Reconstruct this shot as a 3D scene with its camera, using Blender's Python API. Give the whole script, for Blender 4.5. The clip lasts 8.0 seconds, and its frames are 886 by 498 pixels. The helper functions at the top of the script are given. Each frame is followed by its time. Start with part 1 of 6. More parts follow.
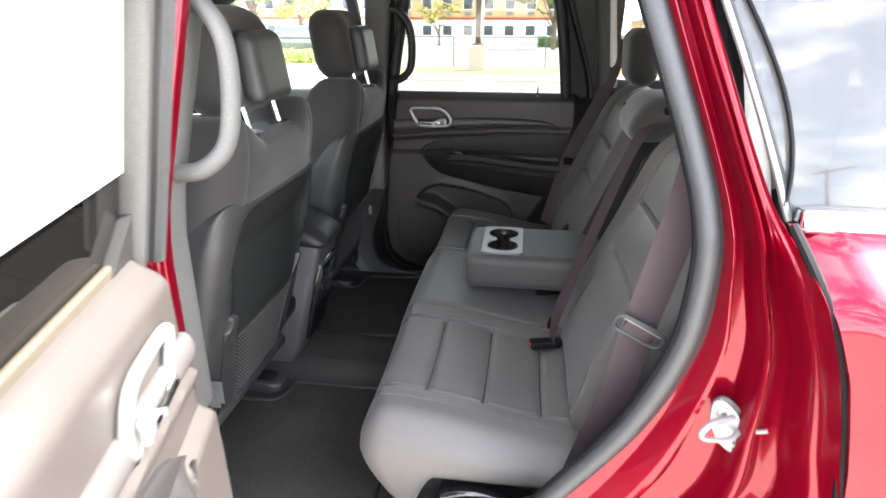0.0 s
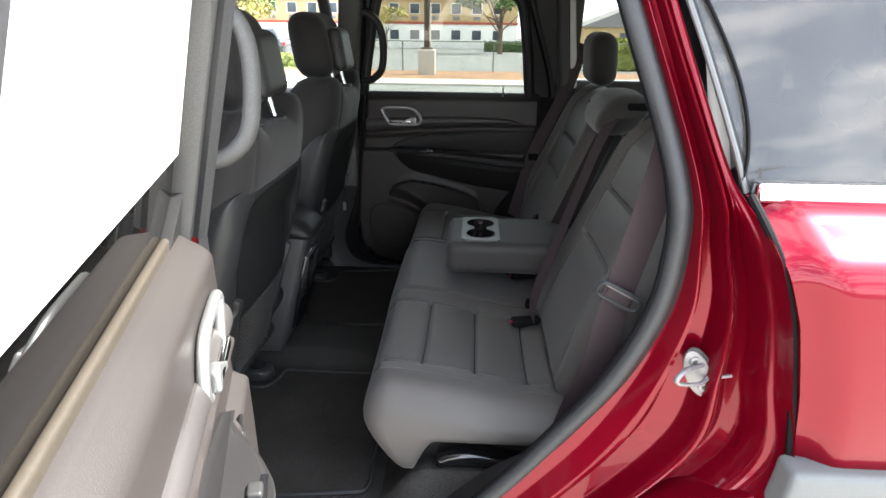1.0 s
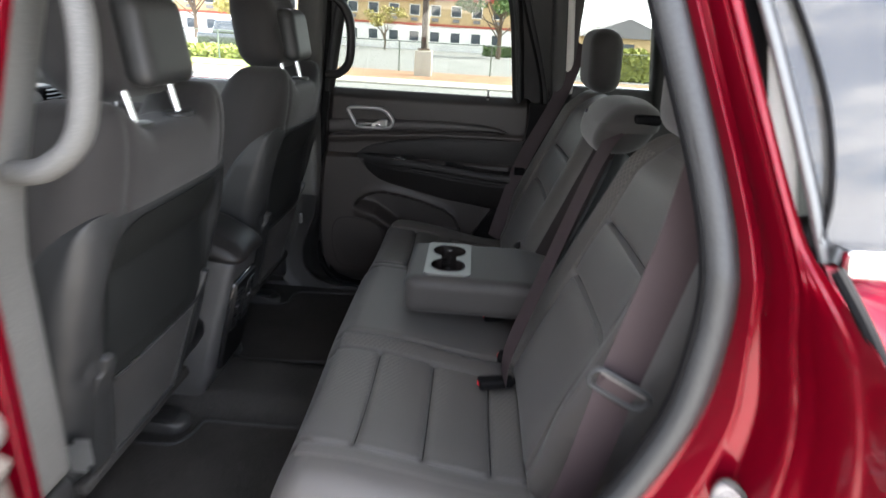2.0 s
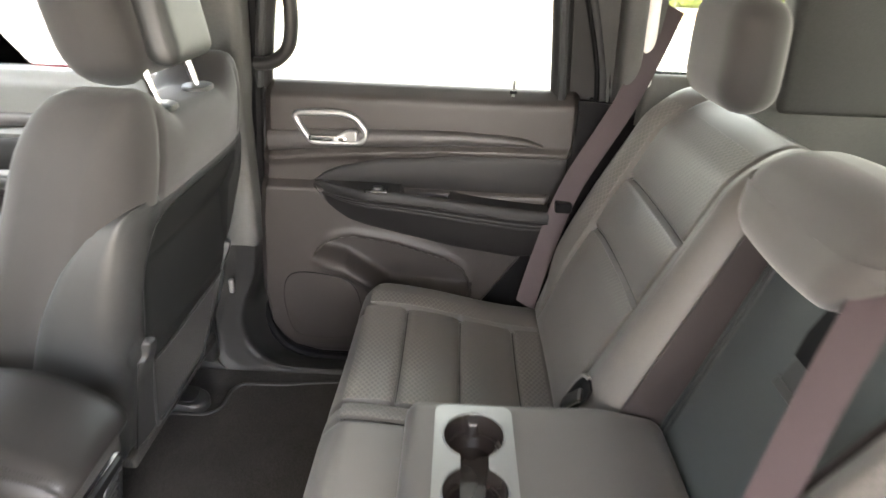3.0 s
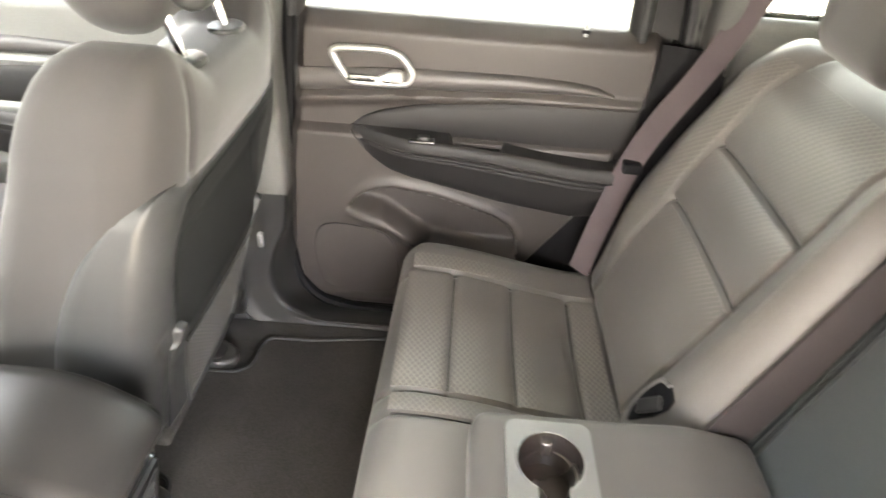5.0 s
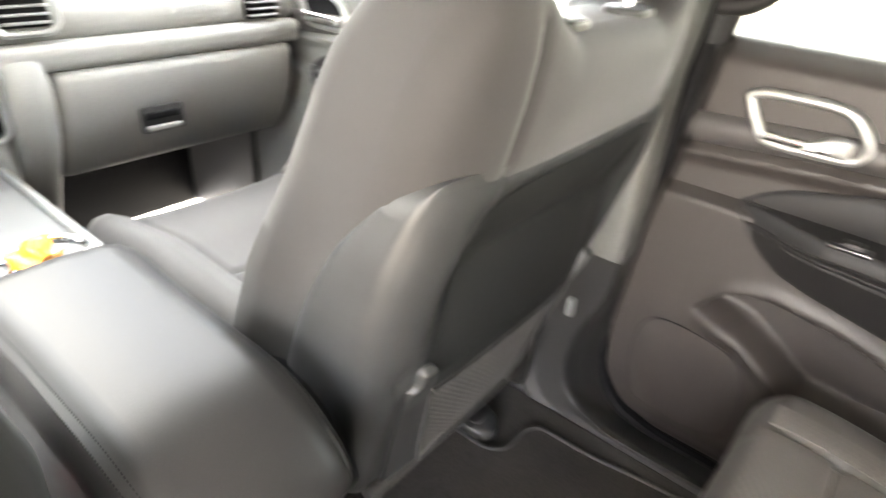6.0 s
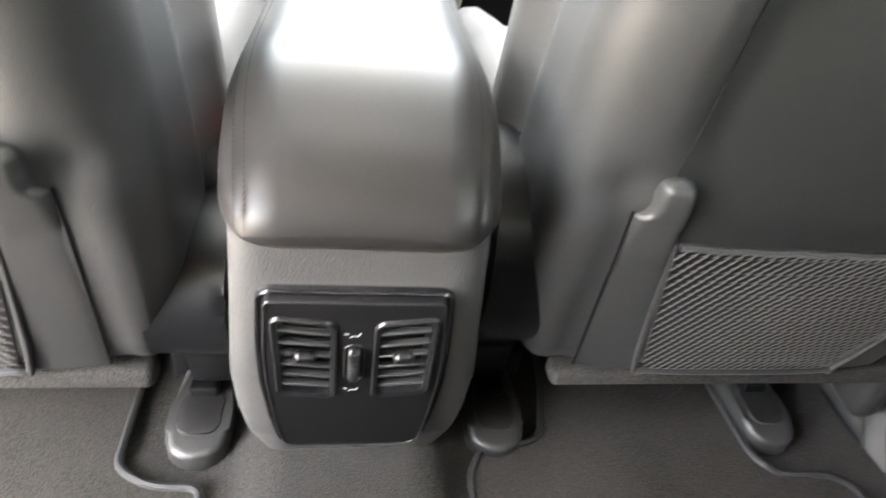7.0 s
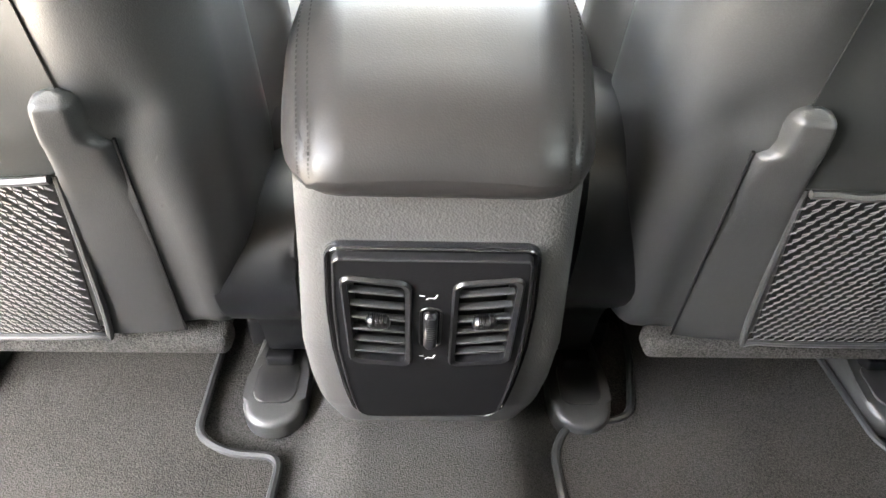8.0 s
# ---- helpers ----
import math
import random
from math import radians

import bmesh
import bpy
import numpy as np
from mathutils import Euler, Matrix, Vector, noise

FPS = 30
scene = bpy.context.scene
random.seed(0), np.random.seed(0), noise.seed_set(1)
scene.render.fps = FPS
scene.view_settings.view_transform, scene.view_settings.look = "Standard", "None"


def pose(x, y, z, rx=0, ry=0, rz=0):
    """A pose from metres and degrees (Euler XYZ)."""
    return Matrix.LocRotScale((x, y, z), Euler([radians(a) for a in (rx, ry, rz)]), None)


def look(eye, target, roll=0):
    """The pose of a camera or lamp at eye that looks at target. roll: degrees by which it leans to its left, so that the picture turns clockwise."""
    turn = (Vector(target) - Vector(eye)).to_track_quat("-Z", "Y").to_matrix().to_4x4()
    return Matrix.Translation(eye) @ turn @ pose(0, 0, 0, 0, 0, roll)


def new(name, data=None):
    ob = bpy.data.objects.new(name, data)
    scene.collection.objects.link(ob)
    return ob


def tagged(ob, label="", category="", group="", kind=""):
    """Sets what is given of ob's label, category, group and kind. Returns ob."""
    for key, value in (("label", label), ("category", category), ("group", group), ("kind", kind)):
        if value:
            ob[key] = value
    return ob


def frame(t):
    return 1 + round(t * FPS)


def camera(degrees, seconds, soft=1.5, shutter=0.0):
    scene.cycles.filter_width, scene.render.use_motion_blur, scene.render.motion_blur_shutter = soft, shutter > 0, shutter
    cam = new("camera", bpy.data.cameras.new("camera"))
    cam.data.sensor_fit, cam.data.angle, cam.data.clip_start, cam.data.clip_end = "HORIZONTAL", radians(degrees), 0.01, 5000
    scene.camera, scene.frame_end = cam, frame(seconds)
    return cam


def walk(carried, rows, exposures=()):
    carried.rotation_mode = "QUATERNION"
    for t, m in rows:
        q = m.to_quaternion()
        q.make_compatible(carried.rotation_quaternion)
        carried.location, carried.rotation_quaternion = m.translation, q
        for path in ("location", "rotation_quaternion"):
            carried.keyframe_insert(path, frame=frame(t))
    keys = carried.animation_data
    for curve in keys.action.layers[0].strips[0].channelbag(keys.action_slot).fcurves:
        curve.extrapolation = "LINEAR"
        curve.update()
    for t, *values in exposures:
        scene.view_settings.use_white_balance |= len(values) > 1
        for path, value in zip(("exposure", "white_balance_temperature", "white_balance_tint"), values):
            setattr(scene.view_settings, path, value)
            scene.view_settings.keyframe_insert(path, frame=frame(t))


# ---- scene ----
cam = camera(73.1, 8.0, shutter=0.4)
PATH = [
    (0, (0.282, -1.529, 1.47), (0.028, 0.32, 0.75), 0.1),
    (0.5, (0.214, -1.647, 1.467), (0.088, 0.222, 0.768), 0.3),
    (1, (0.209, -1.645, 1.466), (0.118, 0.224, 0.759), 0.7),
    (1.5, (0.207, -1.616, 1.46), (0.141, 0.254, 0.753), 1.7),
    (2, (0.265, -1.329, 1.429), (0.204, 0.544, 0.731), 3.4),
    (2.2, (0.274, -1.164, 1.425), (0.203, 0.714, 0.741), 3.4),
    (3.3, (0.172, -0.423, 1.516), (0.198, 1.281, 0.469), 2.2),
    (3.5, (0.174, -0.397, 1.527), (0.235, 1.25, 0.392), 2.8),
    (4, (0.174, -0.4, 1.54), (0.287, 1.185, 0.326), 4.7),
    (4.2, (0.174, -0.403, 1.546), (0.286, 1.181, 0.329), 4.7),
    (5.3, (0.056, -0.357, 1.487), (-0.146, 1.277, 0.35), 3.9),
    (5.5, (0.038, -0.303, 1.453), (-0.352, 1.321, 0.352), 3.7),
    (6, (0.023, -0.173, 1.345), (-1.019, 1.209, 0.342), 4.8),
    (6.3, (0.081, -0.08, 1.266), (-1.356, 0.924, 0.303), 5.2),
    (6.5, (0.068, -0.048, 1.219), (-1.449, 0.714, 0.161), 9.1),
    (7, (0.051, -0.008, 1.102), (-1.542, 0.299, -0.067), 8.1),
    (7.5, (0.031, -0.006, 1.065), (-1.548, 0.112, -0.157), 3.7),
    (8, (0.028, -0.008, 1.063), (-1.54, 0.056, -0.178), 2.3),
]
walk(cam, [(t, look(eye, target, roll)) for t, eye, target, roll in PATH],
     exposures=[(0.0, 3.78, 6400, 10), (0.5, 2.98, 6300, 8), (1.0, 2.75, 6300, 8), (1.6, 2.75, 6300, 10), (2.2, 3.55, 6400, 11), (3.3, 6.0, 7500, 12), (3.6, 6.25, 7600, 12), (4.2, 6.4, 7700, 12),
                (5.5, 6.15, 7600, 11), (6.3, 6.0, 7450, 12), (7.0, 6.55, 7250, 11), (8.0, 6.75, 7200, 10)])

# ---- sky and sun ----
SUN_WAY = Vector((0.56, 0.11, 0.82)).normalized()
world = bpy.data.worlds.new("sky")
scene.world = world
world.use_nodes = True
wn, wl = world.node_tree.nodes, world.node_tree.links
wn.clear()
w_out, w_bg, w_sky = wn.new("ShaderNodeOutputWorld"), wn.new("ShaderNodeBackground"), wn.new("ShaderNodeTexSky")
w_sky.sky_type, w_sky.sun_disc = "NISHITA", False
w_sky.sun_elevation = math.asin(SUN_WAY.z)
w_sky.sun_rotation = math.atan2(SUN_WAY.x, SUN_WAY.y)
w_sky.dust_density = 2.0
w_co, w_map, w_noise, w_ramp, w_mix = (wn.new("ShaderNodeTexCoord"), wn.new("ShaderNodeMapping"), wn.new("ShaderNodeTexNoise"),
                                       wn.new("ShaderNodeValToRGB"), wn.new("ShaderNodeMix"))
w_mix.data_type = "RGBA"
w_map.inputs["Scale"].default_value = (1.6, 1.6, 5.0)
w_noise.inputs["Scale"].default_value, w_noise.inputs["Detail"].default_value, w_noise.inputs["Roughness"].default_value = 2.6, 11.0, 0.62
w_ramp.color_ramp.elements[0].position, w_ramp.color_ramp.elements[1].position = 0.44, 0.58
w_mix.inputs["B"].default_value = (9.5, 9.5, 9.8, 1)
wl.new(w_co.outputs["Generated"], w_map.inputs["Vector"])
wl.new(w_map.outputs["Vector"], w_noise.inputs["Vector"])
w_sep, w_low, w_add = wn.new("ShaderNodeSeparateXYZ"), wn.new("ShaderNodeMapRange"), wn.new("ShaderNodeMath")
w_low.inputs["From Min"].default_value, w_low.inputs["From Max"].default_value = 0.06, 0.38
w_low.inputs["To Min"].default_value, w_low.inputs["To Max"].default_value = 0.13, 0.0
wl.new(w_co.outputs["Generated"], w_sep.inputs["Vector"])
wl.new(w_sep.outputs["Z"], w_low.inputs["Value"])
wl.new(w_noise.outputs["Fac"], w_add.inputs[0])
wl.new(w_low.outputs["Result"], w_add.inputs[1])
wl.new(w_add.outputs[0], w_ramp.inputs["Fac"])
wl.new(w_ramp.outputs["Color"], w_mix.inputs["Factor"])
wl.new(w_sky.outputs["Color"], w_mix.inputs["A"])
wl.new(w_mix.outputs["Result"], w_bg.inputs["Color"])
w_bg.inputs["Strength"].default_value = 0.15
wl.new(w_bg.outputs["Background"], w_out.inputs["Surface"])
sun = new("sun", bpy.data.lights.new("sun", "SUN"))
sun.data.energy, sun.data.angle, sun.data.color = 5.0, radians(0.6), (1.0, 0.95, 0.88)
sun.matrix_world = look(SUN_WAY * 30, (0, 0, 0))


# ---- materials ----
def material(name, color, rough=0.6, metal=0.0, spread=0.25, grain=300.0, bump=0.1, stain=4.0, coat=0.0, spec=0.35, kind="noise", sheen=0.0, depth=0.0006, mottle=1.0):
    """A surface with a fine grain in relief and colour, and a larger stain."""
    m = bpy.data.materials.new(name)
    m.use_nodes = True
    n, l = m.node_tree.nodes, m.node_tree.links
    b = n["Principled BSDF"]
    co = n.new("ShaderNodeTexCoord")
    big = n.new("ShaderNodeTexNoise")
    big.inputs["Scale"].default_value, big.inputs["Detail"].default_value = stain, 6.0
    l.new(co.outputs["Object"], big.inputs["Vector"])
    if kind == "voronoi":
        fine = n.new("ShaderNodeTexVoronoi")
        fine.inputs["Scale"].default_value = grain
        fine_out = fine.outputs["Distance"]
    else:
        fine = n.new("ShaderNodeTexNoise")
        fine.inputs["Scale"].default_value, fine.inputs["Detail"].default_value = grain, 3.0
        fine_out = fine.outputs["Fac"]
    l.new(co.outputs["Object"], fine.inputs["Vector"])
    add = n.new("ShaderNodeMath")
    add.operation = "ADD"
    weigh = n.new("ShaderNodeMath")
    weigh.operation = "MULTIPLY_ADD"
    weigh.inputs[1].default_value, weigh.inputs[2].default_value = mottle, 0.5 * (1 - mottle)
    l.new(big.outputs["Fac"], weigh.inputs[0])
    l.new(weigh.outputs[0], add.inputs[0])
    l.new(fine_out, add.inputs[1])
    ramp = n.new("ShaderNodeMapRange")
    ramp.inputs["From Min"].default_value, ramp.inputs["From Max"].default_value = 0.6, 1.4
    ramp.inputs["To Min"].default_value, ramp.inputs["To Max"].default_value = 1 - spread, 1 + spread
    l.new(add.outputs[0], ramp.inputs["Value"])
    mul = n.new("ShaderNodeMix")
    mul.data_type, mul.blend_type = "RGBA", "MULTIPLY"
    mul.inputs["Factor"].default_value = 1.0
    mul.inputs["A"].default_value = (*color, 1)
    l.new(ramp.outputs["Result"], mul.inputs["B"])
    l.new(mul.outputs["Result"], b.inputs["Base Color"])
    rr = n.new("ShaderNodeMapRange")
    rr.inputs["To Min"].default_value, rr.inputs["To Max"].default_value = max(0.02, rough - 0.08), min(1, rough + 0.08)
    l.new(big.outputs["Fac"], rr.inputs["Value"])
    l.new(rr.outputs["Result"], b.inputs["Roughness"])
    b.inputs["Metallic"].default_value = metal
    b.inputs["Specular IOR Level"].default_value = spec
    b.inputs["Coat Weight"].default_value = coat
    b.inputs["Coat Roughness"].default_value = 0.04
    b.inputs["Sheen Weight"].default_value = sheen
    if bump > 0:
        bp = n.new("ShaderNodeBump")
        bp.inputs["Strength"].default_value, bp.inputs["Distance"].default_value = bump, depth
        l.new(fine_out, bp.inputs["Height"])
        l.new(bp.outputs["Normal"], b.inputs["Normal"])
    return m


def dotted_cloth(name, color, light):
    """Woven cloth with a lattice of small pale diamonds."""
    m = material(name, color, 0.55, spread=0.22, grain=1500, bump=0.25, sheen=0.08, spec=0.36)
    n, l = m.node_tree.nodes, m.node_tree.links
    b = n["Principled BSDF"]
    co = n.new("ShaderNodeTexCoord")
    mp = n.new("ShaderNodeMapping")
    mp.inputs["Rotation"].default_value = (0, 0, 0)
    l.new(co.outputs["UV"], mp.inputs["Vector"])
    sep = n.new("ShaderNodeSeparateXYZ")
    l.new(mp.outputs["Vector"], sep.inputs["Vector"])

    def math_node(op, a, bb):
        k = n.new("ShaderNodeMath")
        k.operation = op
        for i, v in enumerate((a, bb)):
            if isinstance(v, (int, float)):
                k.inputs[i].default_value = v
            else:
                l.new(v, k.inputs[i])
        return k.outputs[0]

    u, v = sep.outputs["X"], sep.outputs["Y"]
    p = math_node("ADD", math_node("MULTIPLY", u, 95.0), math_node("MULTIPLY", v, 70.0))
    q = math_node("SUBTRACT", math_node("MULTIPLY", u, 95.0), math_node("MULTIPLY", v, 70.0))
    a = math_node("GREATER_THAN", math_node("ABSOLUTE", math_node("SUBTRACT", math_node("FRACT", p, 0), 0.5), 0), 0.39)
    c = math_node("GREATER_THAN", math_node("ABSOLUTE", math_node("SUBTRACT", math_node("FRACT", q, 0), 0.5), 0), 0.39)
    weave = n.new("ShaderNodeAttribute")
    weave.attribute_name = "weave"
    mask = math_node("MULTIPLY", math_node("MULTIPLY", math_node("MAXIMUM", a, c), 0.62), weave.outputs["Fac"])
    old = b.inputs["Base Color"].links[0].from_socket
    mix = n.new("ShaderNodeMix")
    mix.data_type = "RGBA"
    l.new(mask, mix.inputs["Factor"])
    l.new(old, mix.inputs["A"])
    mix.inputs["B"].default_value = (*light, 1)
    l.new(mix.outputs["Result"], b.inputs["Base Color"])
    return m


def glass(name, tint, veil=0.0):
    """A tinted pane: it lets light through, mirrors by its angle, and can carry a pale diffuse layer."""
    m = bpy.data.materials.new(name)
    m.use_nodes = True
    n, l = m.node_tree.nodes, m.node_tree.links
    n.clear()
    out, tr, gl, fr, mix = (n.new("ShaderNodeOutputMaterial"), n.new("ShaderNodeBsdfTransparent"), n.new("ShaderNodeBsdfGlossy"),
                            n.new("ShaderNodeFresnel"), n.new("ShaderNodeMixShader"))
    tr.inputs["Color"].default_value = (*tint, 1)
    gl.inputs["Roughness"].default_value = 0.0
    fr.inputs["IOR"].default_value = 1.5
    l.new(fr.outputs["Fac"], mix.inputs["Fac"])
    l.new(tr.outputs["BSDF"], mix.inputs[1])
    l.new(gl.outputs["BSDF"], mix.inputs[2])
    last = mix
    if veil:
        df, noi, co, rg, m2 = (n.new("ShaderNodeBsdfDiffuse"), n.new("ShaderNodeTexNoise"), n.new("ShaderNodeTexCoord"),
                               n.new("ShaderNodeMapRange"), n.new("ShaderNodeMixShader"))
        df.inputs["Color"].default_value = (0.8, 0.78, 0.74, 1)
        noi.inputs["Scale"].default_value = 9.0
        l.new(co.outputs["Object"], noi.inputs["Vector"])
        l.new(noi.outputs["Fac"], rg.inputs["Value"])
        rg.inputs["To Min"].default_value, rg.inputs["To Max"].default_value = veil * 0.7, veil * 1.3
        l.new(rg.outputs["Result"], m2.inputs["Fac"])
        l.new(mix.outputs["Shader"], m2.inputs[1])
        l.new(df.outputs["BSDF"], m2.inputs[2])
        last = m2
    l.new(last.outputs["Shader"], out.inputs["Surface"])
    return m


PLASTIC = material("black_grained_plastic", (0.015, 0.0147, 0.0147), 0.45, grain=900, bump=0.25, kind="voronoi", spread=0.15, spec=0.35)
PLASTIC_SOFT = material("soft_black_plastic", (0.0275, 0.0236, 0.0220), 0.48, grain=700, bump=0.2, kind="voronoi", spread=0.15, spec=0.35)
SHELL = material("dark_seatback_plastic", (0.0195, 0.0199, 0.0202), 0.50, grain=1200, bump=0.15, kind="voronoi", spread=0.2, spec=0.37)
# darker than the shell: shade of the seatback hollow as colour
SHELL_DARK = material("shaded_seatback_board", (0.0115, 0.0122, 0.0121), 0.55, grain=1200, bump=0.2, spread=0.2, spec=0.18)
GLOSS_BLACK = material("gloss_black", (0.008, 0.008, 0.009), 0.12, spread=0.1, bump=0.0, coat=0.5)
MATT_BLACK = material("matt_black", (0.005, 0.005, 0.0055), 0.6, spread=0.15, grain=600, bump=0.15, spec=0.07)
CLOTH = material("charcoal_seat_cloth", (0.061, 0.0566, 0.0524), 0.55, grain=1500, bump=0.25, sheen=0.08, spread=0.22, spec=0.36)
CAP_GREY = material("grey_cap_plastic", (0.028, 0.028, 0.0275), 0.42, grain=700, bump=0.15)
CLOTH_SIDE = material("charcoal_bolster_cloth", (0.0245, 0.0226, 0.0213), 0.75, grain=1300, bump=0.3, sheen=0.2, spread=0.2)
DOTTED = dotted_cloth("dotted_seat_cloth", (0.061, 0.0566, 0.0524), (0.130, 0.121, 0.109))
# seat cloth again, with shade put into its colour for the front seats
CLOTH_FRONT = material("shaded_front_seat_cloth", (0.0138, 0.0126, 0.0125), 0.8, grain=1300, bump=0.3, sheen=0.1, spread=0.2)
LID = material("soft_black_lid_leatherette", (0.0140, 0.0132, 0.0130), 0.42, spec=0.17, grain=900, bump=0.08, kind="voronoi", spread=0.1)
# dark plastic paled: the windscreen's light on it is put into the colour
DASH = material("sunlit_dash_plastic", (0.16, 0.157, 0.148), 0.5, grain=600, bump=0.25, kind="voronoi", spread=0.12)
LEATHER = material("black_stitched_leatherette", (0.0125, 0.0117, 0.0117), 0.56, spec=0.24, grain=900, bump=0.1, kind="voronoi", spread=0.12)
CONSOLE = material("grained_console_plastic", (0.046, 0.045, 0.0445), 0.5, grain=640, bump=0.4, kind="voronoi", spread=0.07, depth=0.0008)
CARPET = material("charcoal_carpet", (0.034, 0.0326, 0.0310), 0.95, grain=700, bump=0.8, spread=1.5, depth=0.003, sheen=0.0, spec=0.05, stain=7.0, mottle=0.3)
MAT_PILE = material("floor_mat_pile", (0.033, 0.0308, 0.0285), 0.95, grain=720, bump=0.8, spread=1.5, depth=0.003, sheen=0.0, spec=0.05, stain=6.0, mottle=0.3)
RUBBER = material("rubber_seal", (0.025, 0.026, 0.027), 0.55, grain=250, bump=0.1)
CHROME = material("bright_chrome", (0.75, 0.75, 0.75), 0.12, metal=1.0, spread=0.05, bump=0.0)
SATIN = material("satin_silver", (0.33, 0.335, 0.33), 0.38, metal=0.8, spread=0.06, bump=0.0)
TRAY = material("satin_grey_tray", (0.11, 0.113, 0.113), 0.38, metal=0.5, spread=0.06, bump=0.0)
CUP_BROWN = material("dark_cup_plastic", (0.014, 0.0115, 0.0108), 0.28, spread=0.1, bump=0.0, spec=0.5)
VENT_BLACK = material("black_vent_plastic", (0.007, 0.007, 0.0076), 0.30, spread=0.1, bump=0.0, spec=0.34)
STEEL = material("striker_steel", (0.20, 0.193, 0.193), 0.45, metal=0.5, spread=0.15, grain=200, bump=0.1)
RED = material("red_car_paint", (0.125, 0.0009, 0.0075), 0.30, metal=0.45, spread=0.08, grain=2500, bump=0.0, coat=0.5, spec=0.03)
BELT = material("mauve_grey_belt_webbing", (0.032, 0.0222, 0.0243), 0.65, grain=900, bump=0.4, spread=0.2, spec=0.3)
BUCKLE_RED = material("red_buckle_button", (0.5, 0.012, 0.02), 0.4, spread=0.1, bump=0.0)
LINER = material("grey_headliner", (0.62, 0.60, 0.565), 0.9, grain=900, bump=0.3, spread=0.1)
PILLAR = material("grey_pillar_trim", (0.05, 0.05, 0.048), 0.55, grain=700, bump=0.25, kind="voronoi")
PILLAR_LIGHT = material("light_grey_pillar_trim", (0.075, 0.074, 0.070), 0.6, grain=700, bump=0.25, kind="voronoi")
TRIM_BAND = material("satin_door_band", (0.042, 0.0385, 0.0375), 0.45, grain=600, bump=0.1, spec=0.35)
# paler than the rear door plastic: light from the windscreen as colour
DOOR_FRONT_TRIM = material("sunlit_front_door_plastic", (0.10, 0.099, 0.094), 0.5, grain=700, bump=0.2, kind="voronoi", spread=0.15)
THREAD = material("dark_stitching", (0.006, 0.006, 0.006), 0.8, spec=0.1, spread=0.1, bump=0.0)
PRIVACY = glass("privacy_glass", (0.55, 0.57, 0.54))
NEAR_PANE = glass("near_privacy_glass", (0.10, 0.095, 0.085), 0.005)
# glare on the near pane, drawn as a white diffuse layer
GLARE_FILM = glass("pane_glare_film", (0.9, 0.9, 0.9), 0.55)
# diffuse grey laid on the quarter glass in place of brighter mirrored sky
DARK_GLASS = glass("dark_privacy_glass", (0.16, 0.165, 0.17), 0.07)
CLEAR = glass("clear_glass", (0.93, 0.95, 0.94))
WINDSCREEN = glass("tinted_windscreen", (0.86, 0.88, 0.86))
RECLINER = material("black_recliner_plastic", (0.0030, 0.0033, 0.0040), 0.38, grain=900, bump=0.1, spread=0.1, spec=0.28)
CLADDING = material("grey_body_cladding", (0.10, 0.105, 0.105), 0.55, grain=500, bump=0.3, spread=0.1)
TYRE = material("tyre_rubber", (0.02, 0.02, 0.02), 0.8, grain=150, bump=0.4)
WHITE_PRINT = material("white_print", (0.75, 0.75, 0.75), 0.5, spread=0.03, bump=0.0)


# ---- mesh helpers ----
def part(name, bm, mat, parent=None, label="", smooth=True, category="", group="", kind="", flat_angle=None):
    """Links a bmesh as one mesh object, under a thing or a part."""
    bmesh.ops.recalc_face_normals(bm, faces=bm.faces)
    me = bpy.data.meshes.new(name)
    if smooth:
        for f in bm.faces:
            f.smooth = True
    bm.to_mesh(me)
    bm.free()
    if smooth:
        me.set_sharp_from_angle(angle=radians(flat_angle or 40))
    me.materials.append(mat)
    ob = new(name, me)
    if parent:
        ob.parent = parent
    return tagged(ob, label, category, group, kind)


def thing(name, label, category, group="", kind="", at=(0, 0, 0)):
    ob = new(name)
    ob.empty_display_size = 0.05
    ob.location = at
    return tagged(ob, label, category, group, kind)


def step(a, b, x):
    k = min(1.0, max(0.0, (x - a) / (b - a)))
    return k * k * (3 - 2 * k)


def groove(x, at, wide=0.006):
    return math.exp(-((x - at) / wide) ** 2)


def curve(points, n=24, closed=False):
    """A smooth line through a few points."""
    pts = [Vector(p) for p in points]
    out, m = [], len(pts)
    for i in range(m if closed else m - 1):
        g = (lambda k: pts[k % m]) if closed else (lambda k: pts[min(max(k, 0), m - 1)])
        p0, p1, p2, p3 = g(i - 1), g(i), g(i + 1), g(i + 2)
        for k in range(n):
            t = k / n
            out.append(0.5 * ((2 * p1) + (p2 - p0) * t + (2 * p0 - 5 * p1 + 4 * p2 - p3) * t * t + (3 * p1 - p0 - 3 * p2 + p3) * t ** 3))
    if not closed:
        out.append(pts[-1])
    return out


def rounded(w, h, r, n=6):
    """A rounded rectangle round the origin, as 2D points."""
    out = []
    for cx, cy, a0 in ((w / 2 - r, h / 2 - r, 0), (-w / 2 + r, h / 2 - r, 90), (-w / 2 + r, -h / 2 + r, 180), (w / 2 - r, -h / 2 + r, 270)):
        for k in range(n + 1):
            a = radians(a0 + 90 * k / n)
            out.append((cx + r * math.cos(a), cy + r * math.sin(a)))
    return out


